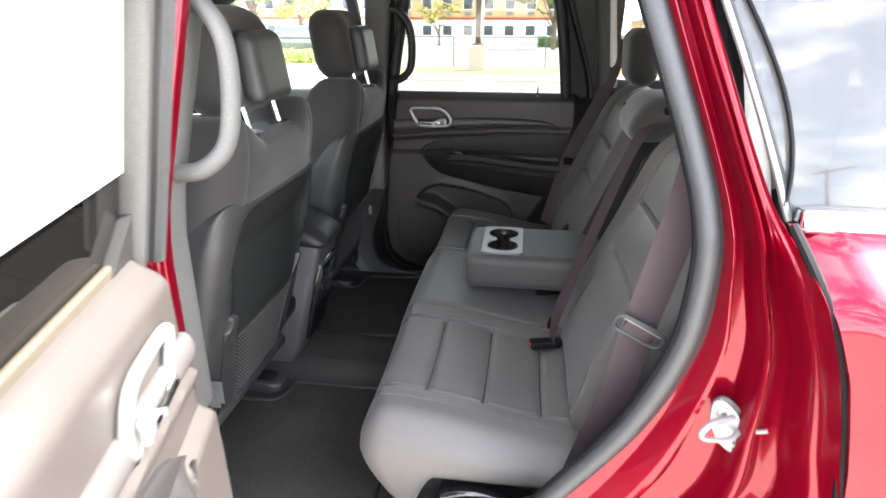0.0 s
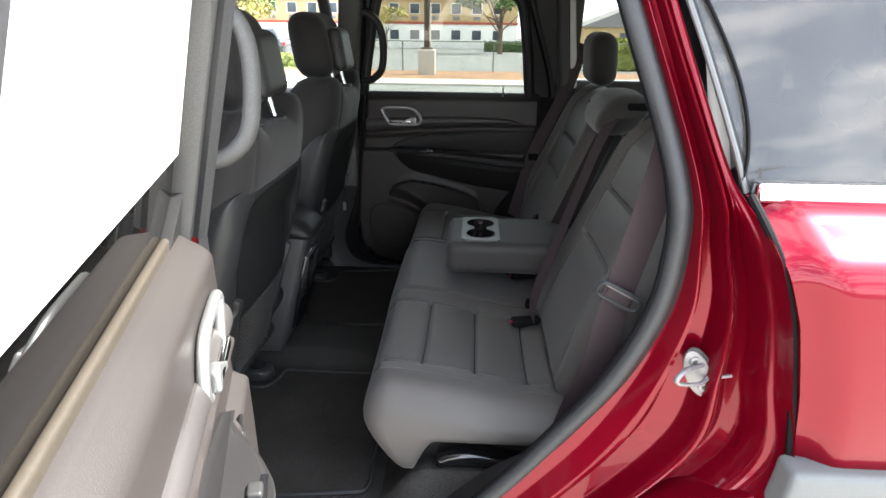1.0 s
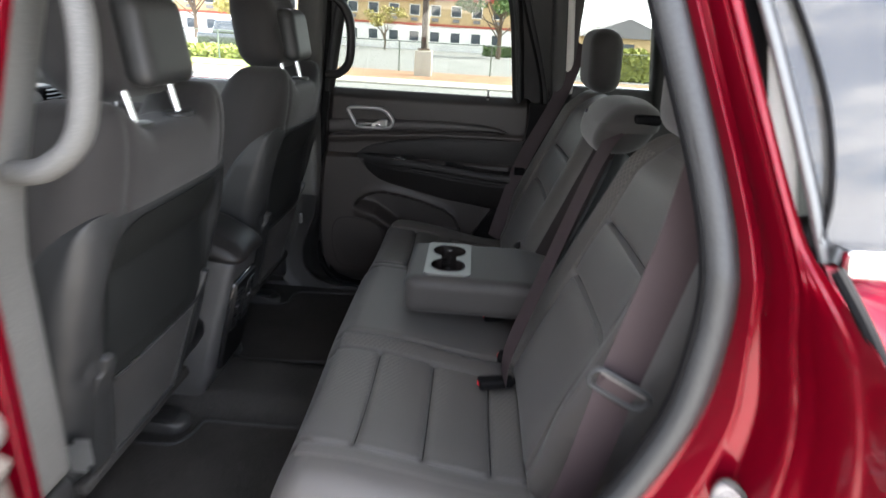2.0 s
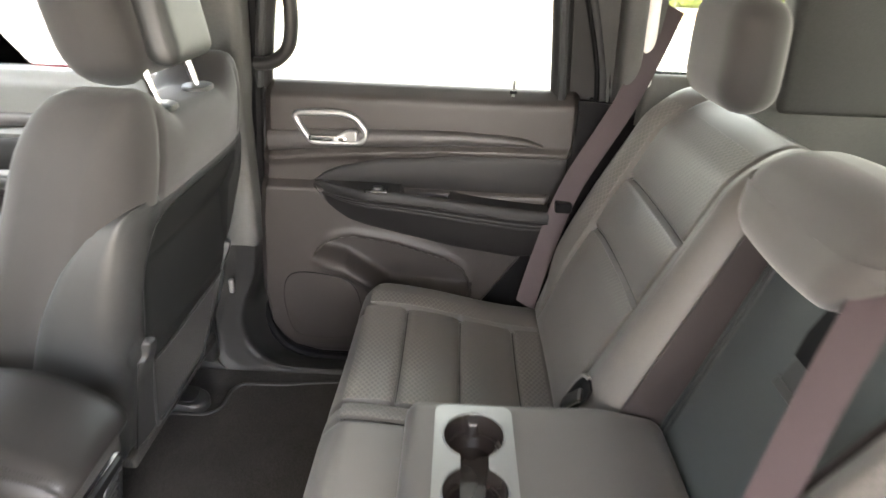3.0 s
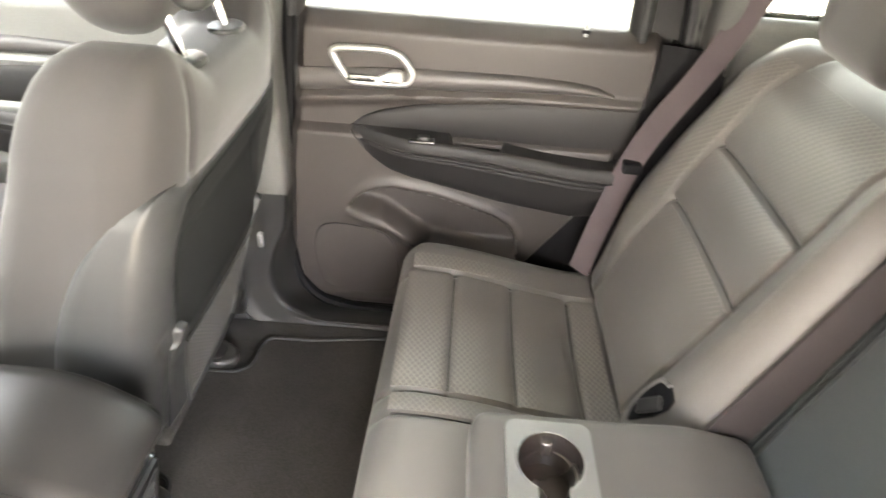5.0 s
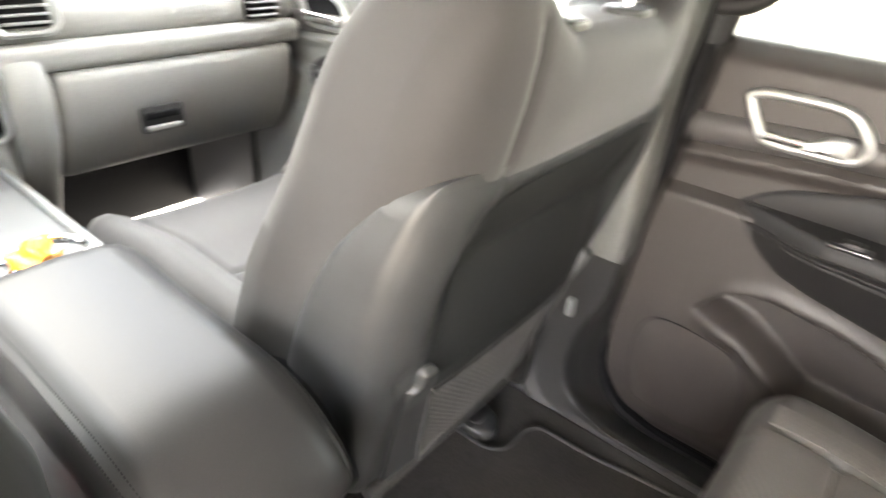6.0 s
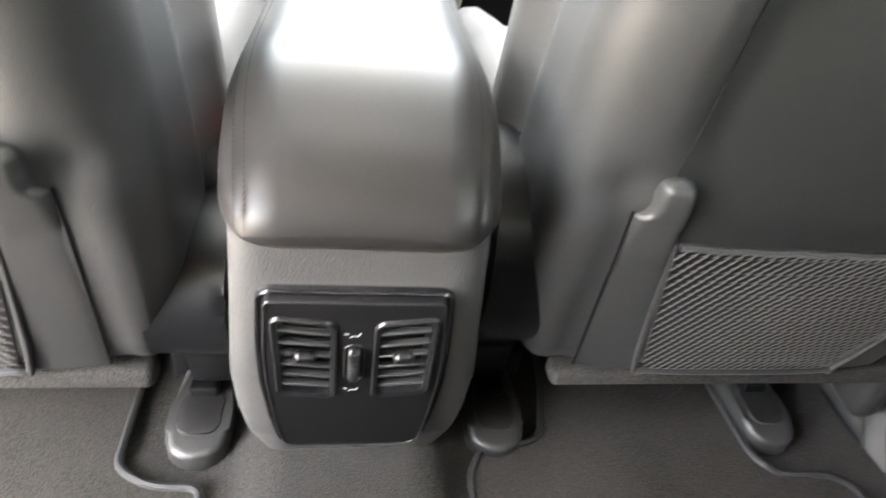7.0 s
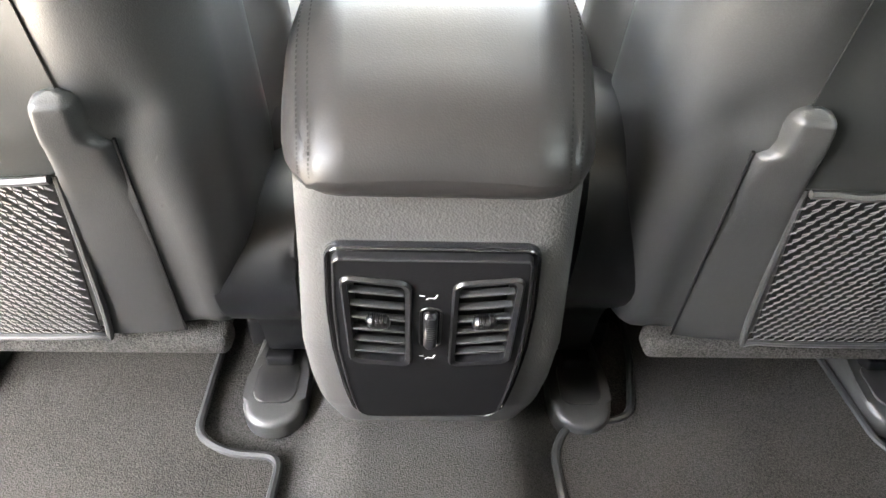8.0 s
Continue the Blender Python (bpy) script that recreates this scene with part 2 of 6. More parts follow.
def rbox(lo, hi, r, cuts=(8, 8, 8), warp=None):
    """A box with rounded edges between two corners, in a grid, bent by warp(point)."""
    lo, hi = Vector(lo), Vector(hi)
    mid, half = (lo + hi) / 2, (hi - lo) / 2
    r = min(r, *(0.999 * h for h in half))
    bm, made = bmesh.new(), {}

    def line(n, h):
        edge = [-h + r * (1 - math.cos(radians(90 * k / 4))) for k in range(4)] if r > 0 else [-h]
        inner = [-(h - r) + 2 * (h - r) * k / n for k in range(n + 1)]
        return edge[:4] + inner + [-e for e in reversed(edge[:4])] if r > 0 else inner

    axes = [line(cuts[a], half[a]) for a in range(3)]

    def vert(p):
        key = tuple(round(c, 6) for c in p)
        if key not in made:
            q = Vector(p)
            core = Vector([max(-(half[a] - r), min(half[a] - r, q[a])) for a in range(3)])
            off = q - core
            if off.length > 1e-9:
                # a point of the outer box slides onto the rounded edge
                k = off / r
                m = max(abs(k.x), abs(k.y), abs(k.z))
                off = Vector([c for c in k]).normalized() * r * min(1.0, m if m < 1 else 1.0)
            w = mid + core + off
            made[key] = bm.verts.new(warp(w) if warp else w)
        return made[key]

    for a in range(3):
        b, c = (a + 1) % 3, (a + 2) % 3
        for s in (-1, 1):
            for i in range(len(axes[b]) - 1):
                for j in range(len(axes[c]) - 1):
                    vs = []
                    for di, dj in ((0, 0), (1, 0), (1, 1), (0, 1)):
                        p = [0, 0, 0]
                        p[a], p[b], p[c] = s * half[a], axes[b][i + di], axes[c][j + dj]
                        vs.append(vert(p))
                    if len(set(vs)) == 4:
                        try:
                            bm.faces.new(vs)
                        except ValueError:
                            pass
    return bm


def tube(points, r, n=8, closed=False, flat=1.0, taper=None):
    """A round or flattened rod along a line."""
    pts = [Vector(p) for p in points]
    bm, rings, up = bmesh.new(), [], None
    for i, p in enumerate(pts):
        a = pts[(i - 1) % len(pts)] if closed or i else pts[0]
        b = pts[(i + 1) % len(pts)] if closed or i < len(pts) - 1 else pts[-1]
        d = (b - a).normalized()
        if up is None:
            up = Vector((0, 0, 1)) if abs(d.z) < 0.9 else Vector((1, 0, 0))
        side = d.cross(up).normalized()
        up = side.cross(d).normalized()
        rr = r * (taper(i / (len(pts) - 1)) if taper else 1)
        rings.append([bm.verts.new(p + side * rr * math.cos(2 * math.pi * k / n) + up * rr * flat * math.sin(2 * math.pi * k / n)) for k in range(n)])
    for i in range(len(rings) if closed else len(rings) - 1):
        A, B = rings[i], rings[(i + 1) % len(rings)]
        for k in range(n):
            bm.faces.new((A[k], A[(k + 1) % n], B[(k + 1) % n], B[k]))
    if not closed:
        bm.faces.new(rings[0])
        bm.faces.new(rings[-1][::-1])
    return bm


def prism(outline, to3d, depth, bevel=0.0, seg=2):
    """An outline pushed out by a depth; to3d(u, v, d) lays it into the world."""
    bm = bmesh.new()
    lo = [bm.verts.new((u, v, 0)) for u, v in outline]
    hi = [bm.verts.new((u, v, depth)) for u, v in outline]
    bm.faces.new(lo[::-1])
    top = bm.faces.new(hi)
    for i in range(len(lo)):
        j = (i + 1) % len(lo)
        bm.faces.new((lo[i], lo[j], hi[j], hi[i]))
    if bevel:
        bmesh.ops.bevel(bm, geom=list(top.edges), offset=bevel, segments=seg, affect="EDGES", profile=0.5)
    for v in bm.verts:
        v.co = Vector(to3d(*v.co))
    return bm


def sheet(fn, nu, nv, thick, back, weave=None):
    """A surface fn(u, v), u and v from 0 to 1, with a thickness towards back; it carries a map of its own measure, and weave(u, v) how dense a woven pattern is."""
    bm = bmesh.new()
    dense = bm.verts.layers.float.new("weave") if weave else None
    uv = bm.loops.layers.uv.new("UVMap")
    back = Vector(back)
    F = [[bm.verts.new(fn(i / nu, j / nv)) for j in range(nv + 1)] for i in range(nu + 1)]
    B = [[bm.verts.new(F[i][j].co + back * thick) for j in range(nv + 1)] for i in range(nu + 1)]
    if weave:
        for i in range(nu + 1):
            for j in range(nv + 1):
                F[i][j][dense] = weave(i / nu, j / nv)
    lu, lv = [0.0], [0.0]
    for i in range(nu):
        lu.append(lu[-1] + (F[i + 1][nv // 2].co - F[i][nv // 2].co).length)
    for j in range(nv):
        lv.append(lv[-1] + (F[nu // 2][j + 1].co - F[nu // 2][j].co).length)
    for i in range(nu):
        for j in range(nv):
            f = bm.faces.new((F[i][j], F[i + 1][j], F[i + 1][j + 1], F[i][j + 1]))
            for lp, (a, b) in zip(f.loops, ((i, j), (i + 1, j), (i + 1, j + 1), (i, j + 1))):
                lp[uv].uv = (lu[a], lv[b])
            bm.faces.new((B[i][j], B[i][j + 1], B[i + 1][j + 1], B[i + 1][j]))
    for i in range(nu):
        bm.faces.new((F[i][0], B[i][0], B[i + 1][0], F[i + 1][0]))
        bm.faces.new((F[i][nv], F[i + 1][nv], B[i + 1][nv], B[i][nv]))
    for j in range(nv):
        bm.faces.new((F[0][j], F[0][j + 1], B[0][j + 1], B[0][j]))
        bm.faces.new((F[nu][j], B[nu][j], B[nu][j + 1], F[nu][j + 1]))
    return bm


def ribbon(points, wide, side, thick=0.0012):
    """A flat strap along a line; side(i) gives the way across it."""
    pts = [Vector(p) for p in points]
    n = len(pts) - 1

    def fn(u, v):
        i = round(u * n)
        return pts[i] + Vector(side(i / n)).normalized() * wide * (v - 0.5)

    d = (pts[min(1, n)] - pts[0]).cross(Vector(side(0)))
    return sheet(fn, n, 4, thick, d.normalized())


def knob(center, axis, r, length, n=20, bevel=0.0015):
    """A short round stud along an axis."""
    axis = Vector(axis).normalized()
    q = axis.to_track_quat("Z", "Y").to_matrix()
    c = Vector(center)
    return prism([(r * math.cos(2 * math.pi * k / n), r * math.sin(2 * math.pi * k / n)) for k in range(n)],
                 lambda u, v, d: c + q @ Vector((u, v, d)), length, bevel)


def lerp_line(pairs, x):
    """A value read off a short table of (x, value)."""
    for (x0, y0), (x1, y1) in zip(pairs, pairs[1:]):
        if x <= x1:
            return y0 + (y1 - y0) * max(0, (x - x0)) / (x1 - x0)
    return pairs[-1][1]


# ---- setting: cabin floor, roof, pillars ----
def floor_height(x, y):
    hump = 0.048 * (1 - step(0.075, 0.145, abs(y))) * (1 - 0.5 * step(-0.25, 0.0, x))
    front = 0.03 * step(-0.62, -0.75, x)
    rear = 0.10 * step(0.02, 0.12, x)
    return 0.495 + hump - front * 0.5 + rear + 0.010 * step(0.6, 0.65, abs(y)) - 0.05 * step(0.668, 0.69, abs(y))


def build_floor():
    bm = sheet(lambda u, v: Vector((-1.55 + 2.9 * u, -0.74 + 1.48 * v, floor_height(-1.55 + 2.9 * u, -0.74 + 1.48 * v))), 90, 70, 0.03, (0, 0, -1))
    return part("floor", bm, CARPET, None, "charcoal cabin carpet with a low centre tunnel", category="floor", kind="structure")


build_floor()


def build_mat(side):
    """A rear floor mat with a bound edge that steps round the seat rail's end."""
    notch = [(-0.46, 0.247), (-0.375, 0.226), (-0.362, 0.15), (-0.33, 0.132), (-0.22, 0.135)] if side > 0 else [(-0.47, 0.251), (-0.35, 0.246), (-0.327, 0.205), (-0.325, 0.152), (-0.22, 0.155)]
    outer_edge = [(0.0, 0.63), (-0.108, 0.618), (-0.2, 0.603), (-0.298, 0.600), (-0.316, 0.575), (-0.318, 0.510), (-0.345, 0.489), (-0.60, 0.485)] if side > 0 else [(0.0, 0.62), (-0.25, 0.655), (-0.34, 0.61), (-0.40, 0.585), (-0.60, 0.60)]
    pts = [(-0.60, 0.262)] + notch + [(0.0, 0.155)] + outer_edge
    line = []
    n = len(pts)
    for i in range(n):
        a, b, c = Vector(pts[i - 1]), Vector(pts[i]), Vector(pts[(i + 1) % n])
        r = min(0.02, (a - b).length * 0.4, (c - b).length * 0.4)
        p, q = b + (a - b).normalized() * r, b + (c - b).normalized() * r
        for k in range(5):
            t = k / 4
            line.append((1 - t) ** 2 * p + 2 * t * (1 - t) * b + t * t * q)
    mat = thing("floor_mat", "charcoal carpet floor mat with a bound edge on the cabin floor", "floor mat", "rear floor mats")
    bm = bmesh.new()
    vs = [bm.verts.new((p.x, side * p.y, 0.5)) for p in line]
    f = bm.faces.new(vs)
    bmesh.ops.triangulate(bm, faces=[f])
    ext = bmesh.ops.extrude_face_region(bm, geom=bm.faces[:])
    for v in [g for g in ext["geom"] if isinstance(g, bmesh.types.BMVert)]:
        v.co.z += 0.008
    part("mat_surface", bm, MAT_PILE, mat, smooth=False)
    part("binding", tube([(p.x, side * p.y, 0.5075) for p in line], 0.0047, 8, closed=True), SHELL, mat, "raised bound edge")
    return mat


build_mat(-1)
build_mat(1)


# ---- front seats ----
def seat_rear(z):
    return -0.275 + 0.28 * (z - 0.92)


def front_seat(side, label):
    """A front seat, its backrest leaning to the rear; side is 1 for the passenger's, -1 for the driver's."""
    cy = 0.378 * side
    seat = thing("front_seat", label, "car seat", "front seats", at=(-0.55, cy, 0.50))
    base = seat.location

    def put(name, bm, mat, parent=seat, label="", **kw):
        off = base if parent is seat else Vector((0, 0, 0))
        if parent is seat:
            for v in bm.verts:
                v.co -= base
        return part(name, bm, mat, parent, label, **kw)

    # padded backrest: local x is depth from the rear face, y across, z up
    def back(p, grow=1.0, taper=1.0):
        z = p.z
        k = (z - 0.66) / 0.63
        wide = lerp_line(((0, 0.97), (0.55, 1.04), (0.8, 1.03), (1, 0.94)), k) * grow
        deep = lerp_line(((0, 1.0), (0.3, 1.02), (0.75, 0.78), (1.0, 0.60)), k)
        d = p.x * (deep if p.x > 0 else 1) * taper
        front = step(0.1, 0.2, p.x)
        bolster = 0.035 * (abs(p.y) / 0.235) ** 4 * front
        seam = 0.004 * groove(abs(p.y), 0.155, 0.004) * step(1.1, 1.18, z) * (1 - step(0.0, 0.05, p.x))
        round_back = 0.028 * (abs(p.y) / 0.24) ** 4 * (1 - front)
        wing = 0.022 * front * (abs(p.y) / 0.235) ** 6 * step(0.70, 0.78, z) * step(1.15, 1.0, z) if p.y * side < 0 else 0.0
        # the shoulders stand above the place of the posts; the rear is hollow behind the shell
        shoulder = 0.047 * step(1.15, 1.262, z) * step(0.085, 0.165, abs(p.y)) * (1 - 0.35 * step(0.19, 0.235, abs(p.y)))
        hollow = 0.055 * (1 - step(0.03, 0.12, p.x)) * (1 - step(0.17, 0.21, abs(p.y))) * (1 - step(1.11, 1.15, z)) if grow == 1.0 else 0.0
        return Vector((seat_rear(z) - d - bolster - round_back - seam - hollow, cy + p.y * wide - side * wing, z + shoulder))

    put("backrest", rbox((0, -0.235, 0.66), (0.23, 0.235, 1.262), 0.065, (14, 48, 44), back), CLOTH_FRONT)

    def ridge(ay, z):
        return 0.011 * step(0.180, 0.220, ay) * (1 - step(0.82, 0.96, z))

    # plastic shell wrapping the rear of the backrest
    def shell(p):
        k = (p.z - 0.672) / 0.490
        taper = math.sqrt(max(0.0016, 1 - (max(0, k - 0.52) / 0.48) ** 2)) if p.x > 0 else 1.0
        high = step(1.06, 1.162, p.z)
        q = Vector((p.x * (1 - 0.55 * high) if p.x <= 0 else p.x, p.y, p.z))
        v = back(q, 1.030 - 0.055 * high, taper)
        if p.x < 0.03:
            # a knee hollow: its upper part faces down, with a crease below it
            fold = lerp_line(((0.90, 0.0), (0.93, 0.006), (1.044, 0.030), (1.056, 0.030), (1.142, 0.002), (1.15, 0.0)), p.z)
            v.x -= fold * (1 - step(0.145, 0.192, abs(p.y)))
        inner = p.y * side < 0
        v.y -= (0.016 if inner else 0.02) * (1 - step(0.66, 0.84, p.z)) * (abs(p.y) / 0.235) ** 3 * (-side if inner else side * 0.5)
        # the lower inner edge stands out as a ridge
        if inner and p.x < 0.03:
            v.x += ridge(abs(p.y), p.z)
        # a shallow dish behind each pocket hook
        if p.x < 0.02:
            v.x -= 0.007 * math.exp(-((abs(p.y) - 0.197) / 0.014) ** 2 - ((p.z - 0.915) / 0.020) ** 2)
        return v

    put("back_shell", rbox((-0.012, -0.235, 0.672), (0.125, 0.235, 1.162), 0.034, (8, 90, 110), shell), SHELL, seat, "dark grey plastic seatback shell")

    # the map pocket: two arms with hooked heads, a bar below, the net between
    def on_back(y, z, d=0.0):
        """A place on the rear face of the shell, pushed out by d."""
        wide = lerp_line(((0.66, 0.97), (1.0065, 1.04), (1.164, 1.03), (1.29, 0.94)), z) * 1.03
        v = shell(Vector((-0.012, y / wide, z)))
        return Vector((v.x + d, cy + y, z))

    def on_plain(y, z, d):
        """The same with no dish or fold."""
        return Vector((seat_rear(z) + 0.012 - 0.028 * (y / 0.24) ** 4 + d, cy + y, z))

    # the soft board in the hollow, its upper corners round; the hollow's shade darkens its colour
    put("back_board", sheet(lambda u, v: on_back((-1 + 2 * u) * (0.178 - 0.062 + math.sqrt(max(0.0, 0.062 ** 2 - max(0.0, 0.270 * v - 0.208) ** 2))), 0.872 + 0.270 * v, 0.0015), 48, 90, 0.001, (-1, 0, 0)), SHELL_DARK, seat, "vinyl board in the hollow of the seatback, shade in its colour")
    for s in (-1, 1):
        inner_edge = ((0.684, 0.104), (0.696, 0.106), (0.870, 0.151), (0.897, 0.157), (0.919, 0.1625), (0.9255, 0.165), (0.9285, 0.168), (0.930, 0.173))
        outer_edge = ((0.684, 0.166), (0.780, 0.179), (0.870, 0.190), (0.8940, 0.1922), (0.8985, 0.1862), (0.906, 0.1848), (0.917, 0.1868), (0.9235, 0.1868), (0.928, 0.1842), (0.930, 0.179))

        def arm(u, v):
            z = 0.684 + 0.246 * v
            y = lerp_line(inner_edge, z) + (lerp_line(outer_edge, z) - lerp_line(inner_edge, z)) * u
            proud = 0.0016 + 0.0100 * step(0.845, 0.915, z)
            return on_plain(s * y, z, proud * (1 - 0.85 * abs(2 * u - 1) ** 7) * (1 - 0.75 * step(0.922, 0.930, z)))

        put("pocket_arm", sheet(arm, 16, 110, 0.004, (-1, 0, 0)), SHELL, seat, "pocket arm ending in a rounded hook", flat_angle=60)
        put("arm_joint", tube([on_plain(s * (0.1675 + 0.0260 * k / 10), 0.684 + 0.212 * k / 10, 0.0010 + (ridge(0.1675 + 0.0260 * k / 10, 0.684 + 0.212 * k / 10) if s * side < 0 else 0)) for k in range(11)], 0.0012, 6), MATT_BLACK)
    put("pocket_bar", tube(curve([on_back(-0.150, 0.87, -0.002), on_back(-0.112, 0.70, 0.004), on_back(-0.094, 0.688, 0.006), on_back(0.0, 0.687, 0.007), on_back(0.094, 0.688, 0.006), on_back(0.112, 0.70, 0.004), on_back(0.150, 0.87, -0.002)], 10), 0.0030, 8), SHELL, seat, "thin frame round the net")
    put("pocket_hem", tube([on_back(-0.148 + 0.0148 * k, 0.868 + 0.0012 * math.sin(k * 2.3), 0.003) for k in range(21)], 0.003, 6), CAP_GREY)
    put("pocket_backing", sheet(lambda u, v: on_back((-0.5 + u) * (0.20 + 0.098 * v), 0.690 + 0.178 * v, 0.0005), 6, 6, 0.001, (-1, 0, 0)), MATT_BLACK)
    # the net: rows of slanting twisted cords
    net = bmesh.new()
    for r in range(30):
        z = 0.692 + 0.0059 * r
        half = 0.101 + 0.27 * (z - 0.691)
        n = int(2 * half / 0.0092)
        for k in range(n + 1):
            y = -half + 2 * half * (k + 0.5 * (r % 2)) / (n + 1)
            p = on_back(y, z, 0.004) - base
            run, rise = 0.0046, 0.0023 * side
            for q in range(2):
                a, b = p + Vector((0, -run + run * q, -rise + rise * q)), p + Vector((0, run * q, rise * q))
                fat_a, fat_b = (0.0004, 0.0011) if q == 0 else (0.0011, 0.0004)
                net.faces.new([net.verts.new(c) for c in (a + Vector((0, 0, fat_a)), a - Vector((0, 0, fat_a)), b + Vector((0.001 * (1 - q), 0, -fat_b)), b + Vector((0.001 * (1 - q), 0, fat_b)))])
    part("pocket_net", net, material("net_cord", (0.075, 0.073, 0.071), 0.6, spread=0.2, bump=0.0) if "net_cord" not in bpy.data.materials else bpy.data.materials["net_cord"],
         seat, "grey elastic net of the map pocket", smooth=False)

    if side < 0:
        # pale scuffs on the driver's seatback
        scuffs = bmesh.new()
        rng = random.Random(11)
        for k in range(34):
            u, v = (rng.gauss(0.150, 0.012), rng.gauss(1.04, 0.03)) if k < 18 else (rng.uniform(0.10, 0.215), rng.uniform(0.72, 0.92))
            a, r = rng.uniform(0.6, 2.2), rng.uniform(0.0008, 0.0032)
            along, across = Vector((0, math.cos(a), math.sin(a))) * r, Vector((0, -math.sin(a), math.cos(a))) * 0.0004
            c = on_back(u, v, 0.0012 if u > 0.19 or v > 0.9 else 0.0032) - base
            scuffs.faces.new([scuffs.verts.new(c + q) for q in (along + across, along - across, -along - across, across - along)])
        part("scuff_marks", scuffs, CAP_GREY, seat, "pale scuffs and lint", smooth=False, kind="stuff")

    # headrest on two chrome posts
    def head(p):
        k = (p.z - 1.395) / 0.2
        y = p.y * (1 - 0.32 * max(0, k) ** 2 - 0.25 * max(0, -k) ** 2)
        return Vector((p.x - 0.15 * (p.z - 1.36) - 0.02 * (1 - (p.y / 0.13) ** 2), cy + y, p.z))

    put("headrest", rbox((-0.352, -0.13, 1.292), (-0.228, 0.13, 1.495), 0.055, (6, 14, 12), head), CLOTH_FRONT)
    put("headrest_back", rbox((-0.256, -0.080, 1.318), (-0.206, 0.080, 1.45), 0.024, (4, 10, 8), lambda p: Vector((p.x + 0.004 - 0.15 * (p.z - 1.36), cy + p.y * (1 - 0.5 * (p.z - 1.305)), p.z))), SHELL)
    for s in (-1, 1):
        y = cy + 0.070 * s
        put("post", tube([(-0.233, y, 1.22), (-0.239, y, 1.27), (-0.262, y, 1.36)], 0.0064, 12), CHROME)
        put("post_collar", prism(rounded(0.044, 0.060, 0.0215, 8), lambda u, v, d: Vector((-0.236 + u, y + v, 1.254 + d)), 0.014, 0.004, 3), CAP_GREY, seat, "grey oval post collar")

    # seat cushion, side shields, rails
    def cush(p):
        dish = 0.02 * (abs(p.y) / 0.25) ** 3 * step(0.75, 0.85, p.z)
        nose = 0.03 * step(-0.75, -0.98, p.x) * (1 if p.z > 0.78 else 0)
        top = step(0.80, 0.83, p.z)
        bolster = top * (0.022 * groove(abs(p.y), 0.205, 0.04) - 0.007 * groove(abs(p.y), 0.155, 0.005) - 0.006 * groove(p.x, -0.66, 0.005) * (1 if abs(p.y) < 0.155 else 0))
        return Vector((p.x, cy + p.y, p.z + dish - nose + bolster + 0.07 * (-0.45 - p.x) * 0.5))

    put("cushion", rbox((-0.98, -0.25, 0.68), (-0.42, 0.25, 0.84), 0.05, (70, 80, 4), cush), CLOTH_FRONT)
    for s in (-1, 1):
        end = -0.36 if s * side > 0 else -0.50
        put("side_shield", rbox((-0.92, cy + s * 0.255 - 0.02, 0.60), (end, cy + s * 0.255 + 0.02, 0.76), 0.018, (12, 2, 4),
                                lambda p: Vector((p.x, p.y, p.z - 0.05 * step(-0.6, -0.36, p.x)))), PLASTIC)
        put("seat_rail", rbox((-1.0, cy + s * 0.185 - 0.022, 0.515), (-0.47, cy + s * 0.185 + 0.022, 0.56), 0.006, (4, 2, 2)), MATT_BLACK)
        y = cy + s * (0.150 if s * side > 0 else 0.209)
        tongue_line = [(-0.48, -0.030), (-0.48, 0.030), (-0.41, 0.034)] + [(-0.386 + 0.034 * math.sin(radians(a)), 0.034 * math.cos(radians(a))) for a in range(0, 181, 15)] + [(-0.41, -0.034)]
        put("rail_cap", prism(tongue_line, lambda u, v, d: Vector((u, y + v, 0.498 + d - 0.010 * step(-0.42, -0.34, u) * d / 0.032)), 0.032, 0.009, 3), CAP_GREY, seat, "grey plastic seat rail end cap")
        put("cap_hatch", prism(rounded(0.055, 0.046, 0.014, 5), lambda u, v, d: Vector((-0.406 + u, y + v, 0.5285 - 0.010 * step(-0.42, -0.34, -0.406 + u) + d)), 0.004, 0.0012), PLASTIC)
        put("cap_clip", rbox((-0.445, y - 0.016, 0.525), (-0.425, y + 0.016, 0.545), 0.004, (2, 3, 2)), MATT_BLACK)
    cover = ([(-0.52, 0.60), (-0.52, 0.83), (-0.47, 0.872), (-0.40, 0.884), (-0.350, 0.866), (-0.326, 0.83), (-0.322, 0.775), (-0.338, 0.715), (-0.400, 0.65), (-0.428, 0.56), (-0.50, 0.55)] if side > 0 else
             [(-0.52, 0.58), (-0.52, 0.765), (-0.46, 0.797), (-0.400, 0.802), (-0.350, 0.787), (-0.325, 0.752), (-0.335, 0.70), (-0.400, 0.63), (-0.425, 0.56), (-0.50, 0.55)])
    smooth_cover = [(p.x, p.z) for p in curve([Vector((u, 0, v)) for u, v in cover], 5, closed=True)]
    put("recliner_cover", prism(smooth_cover, lambda u, v, d: Vector((u, cy - side * (0.204 + d), v)), 0.066, 0.014, 4), RECLINER, seat, "black plastic recliner cover", flat_angle=50)
    if side < 0:
        # the belt buckle stands between the seat and the console
        y = -0.118
        buckle = put("belt_buckle", rbox((-0.505, y - 0.011, 0.70), (-0.462, y + 0.011, 0.834), 0.006, (3, 3, 5), lambda p: Vector((p.x + 0.10 * (p.z - 0.77), p.y, p.z))), RECLINER, seat, "black belt buckle")
        button = rbox((-0.493, y - 0.008, 0.832), (-0.462, y + 0.008, 0.840), 0.003, (3, 3, 3))
        for v in button.verts:
            v.co -= base
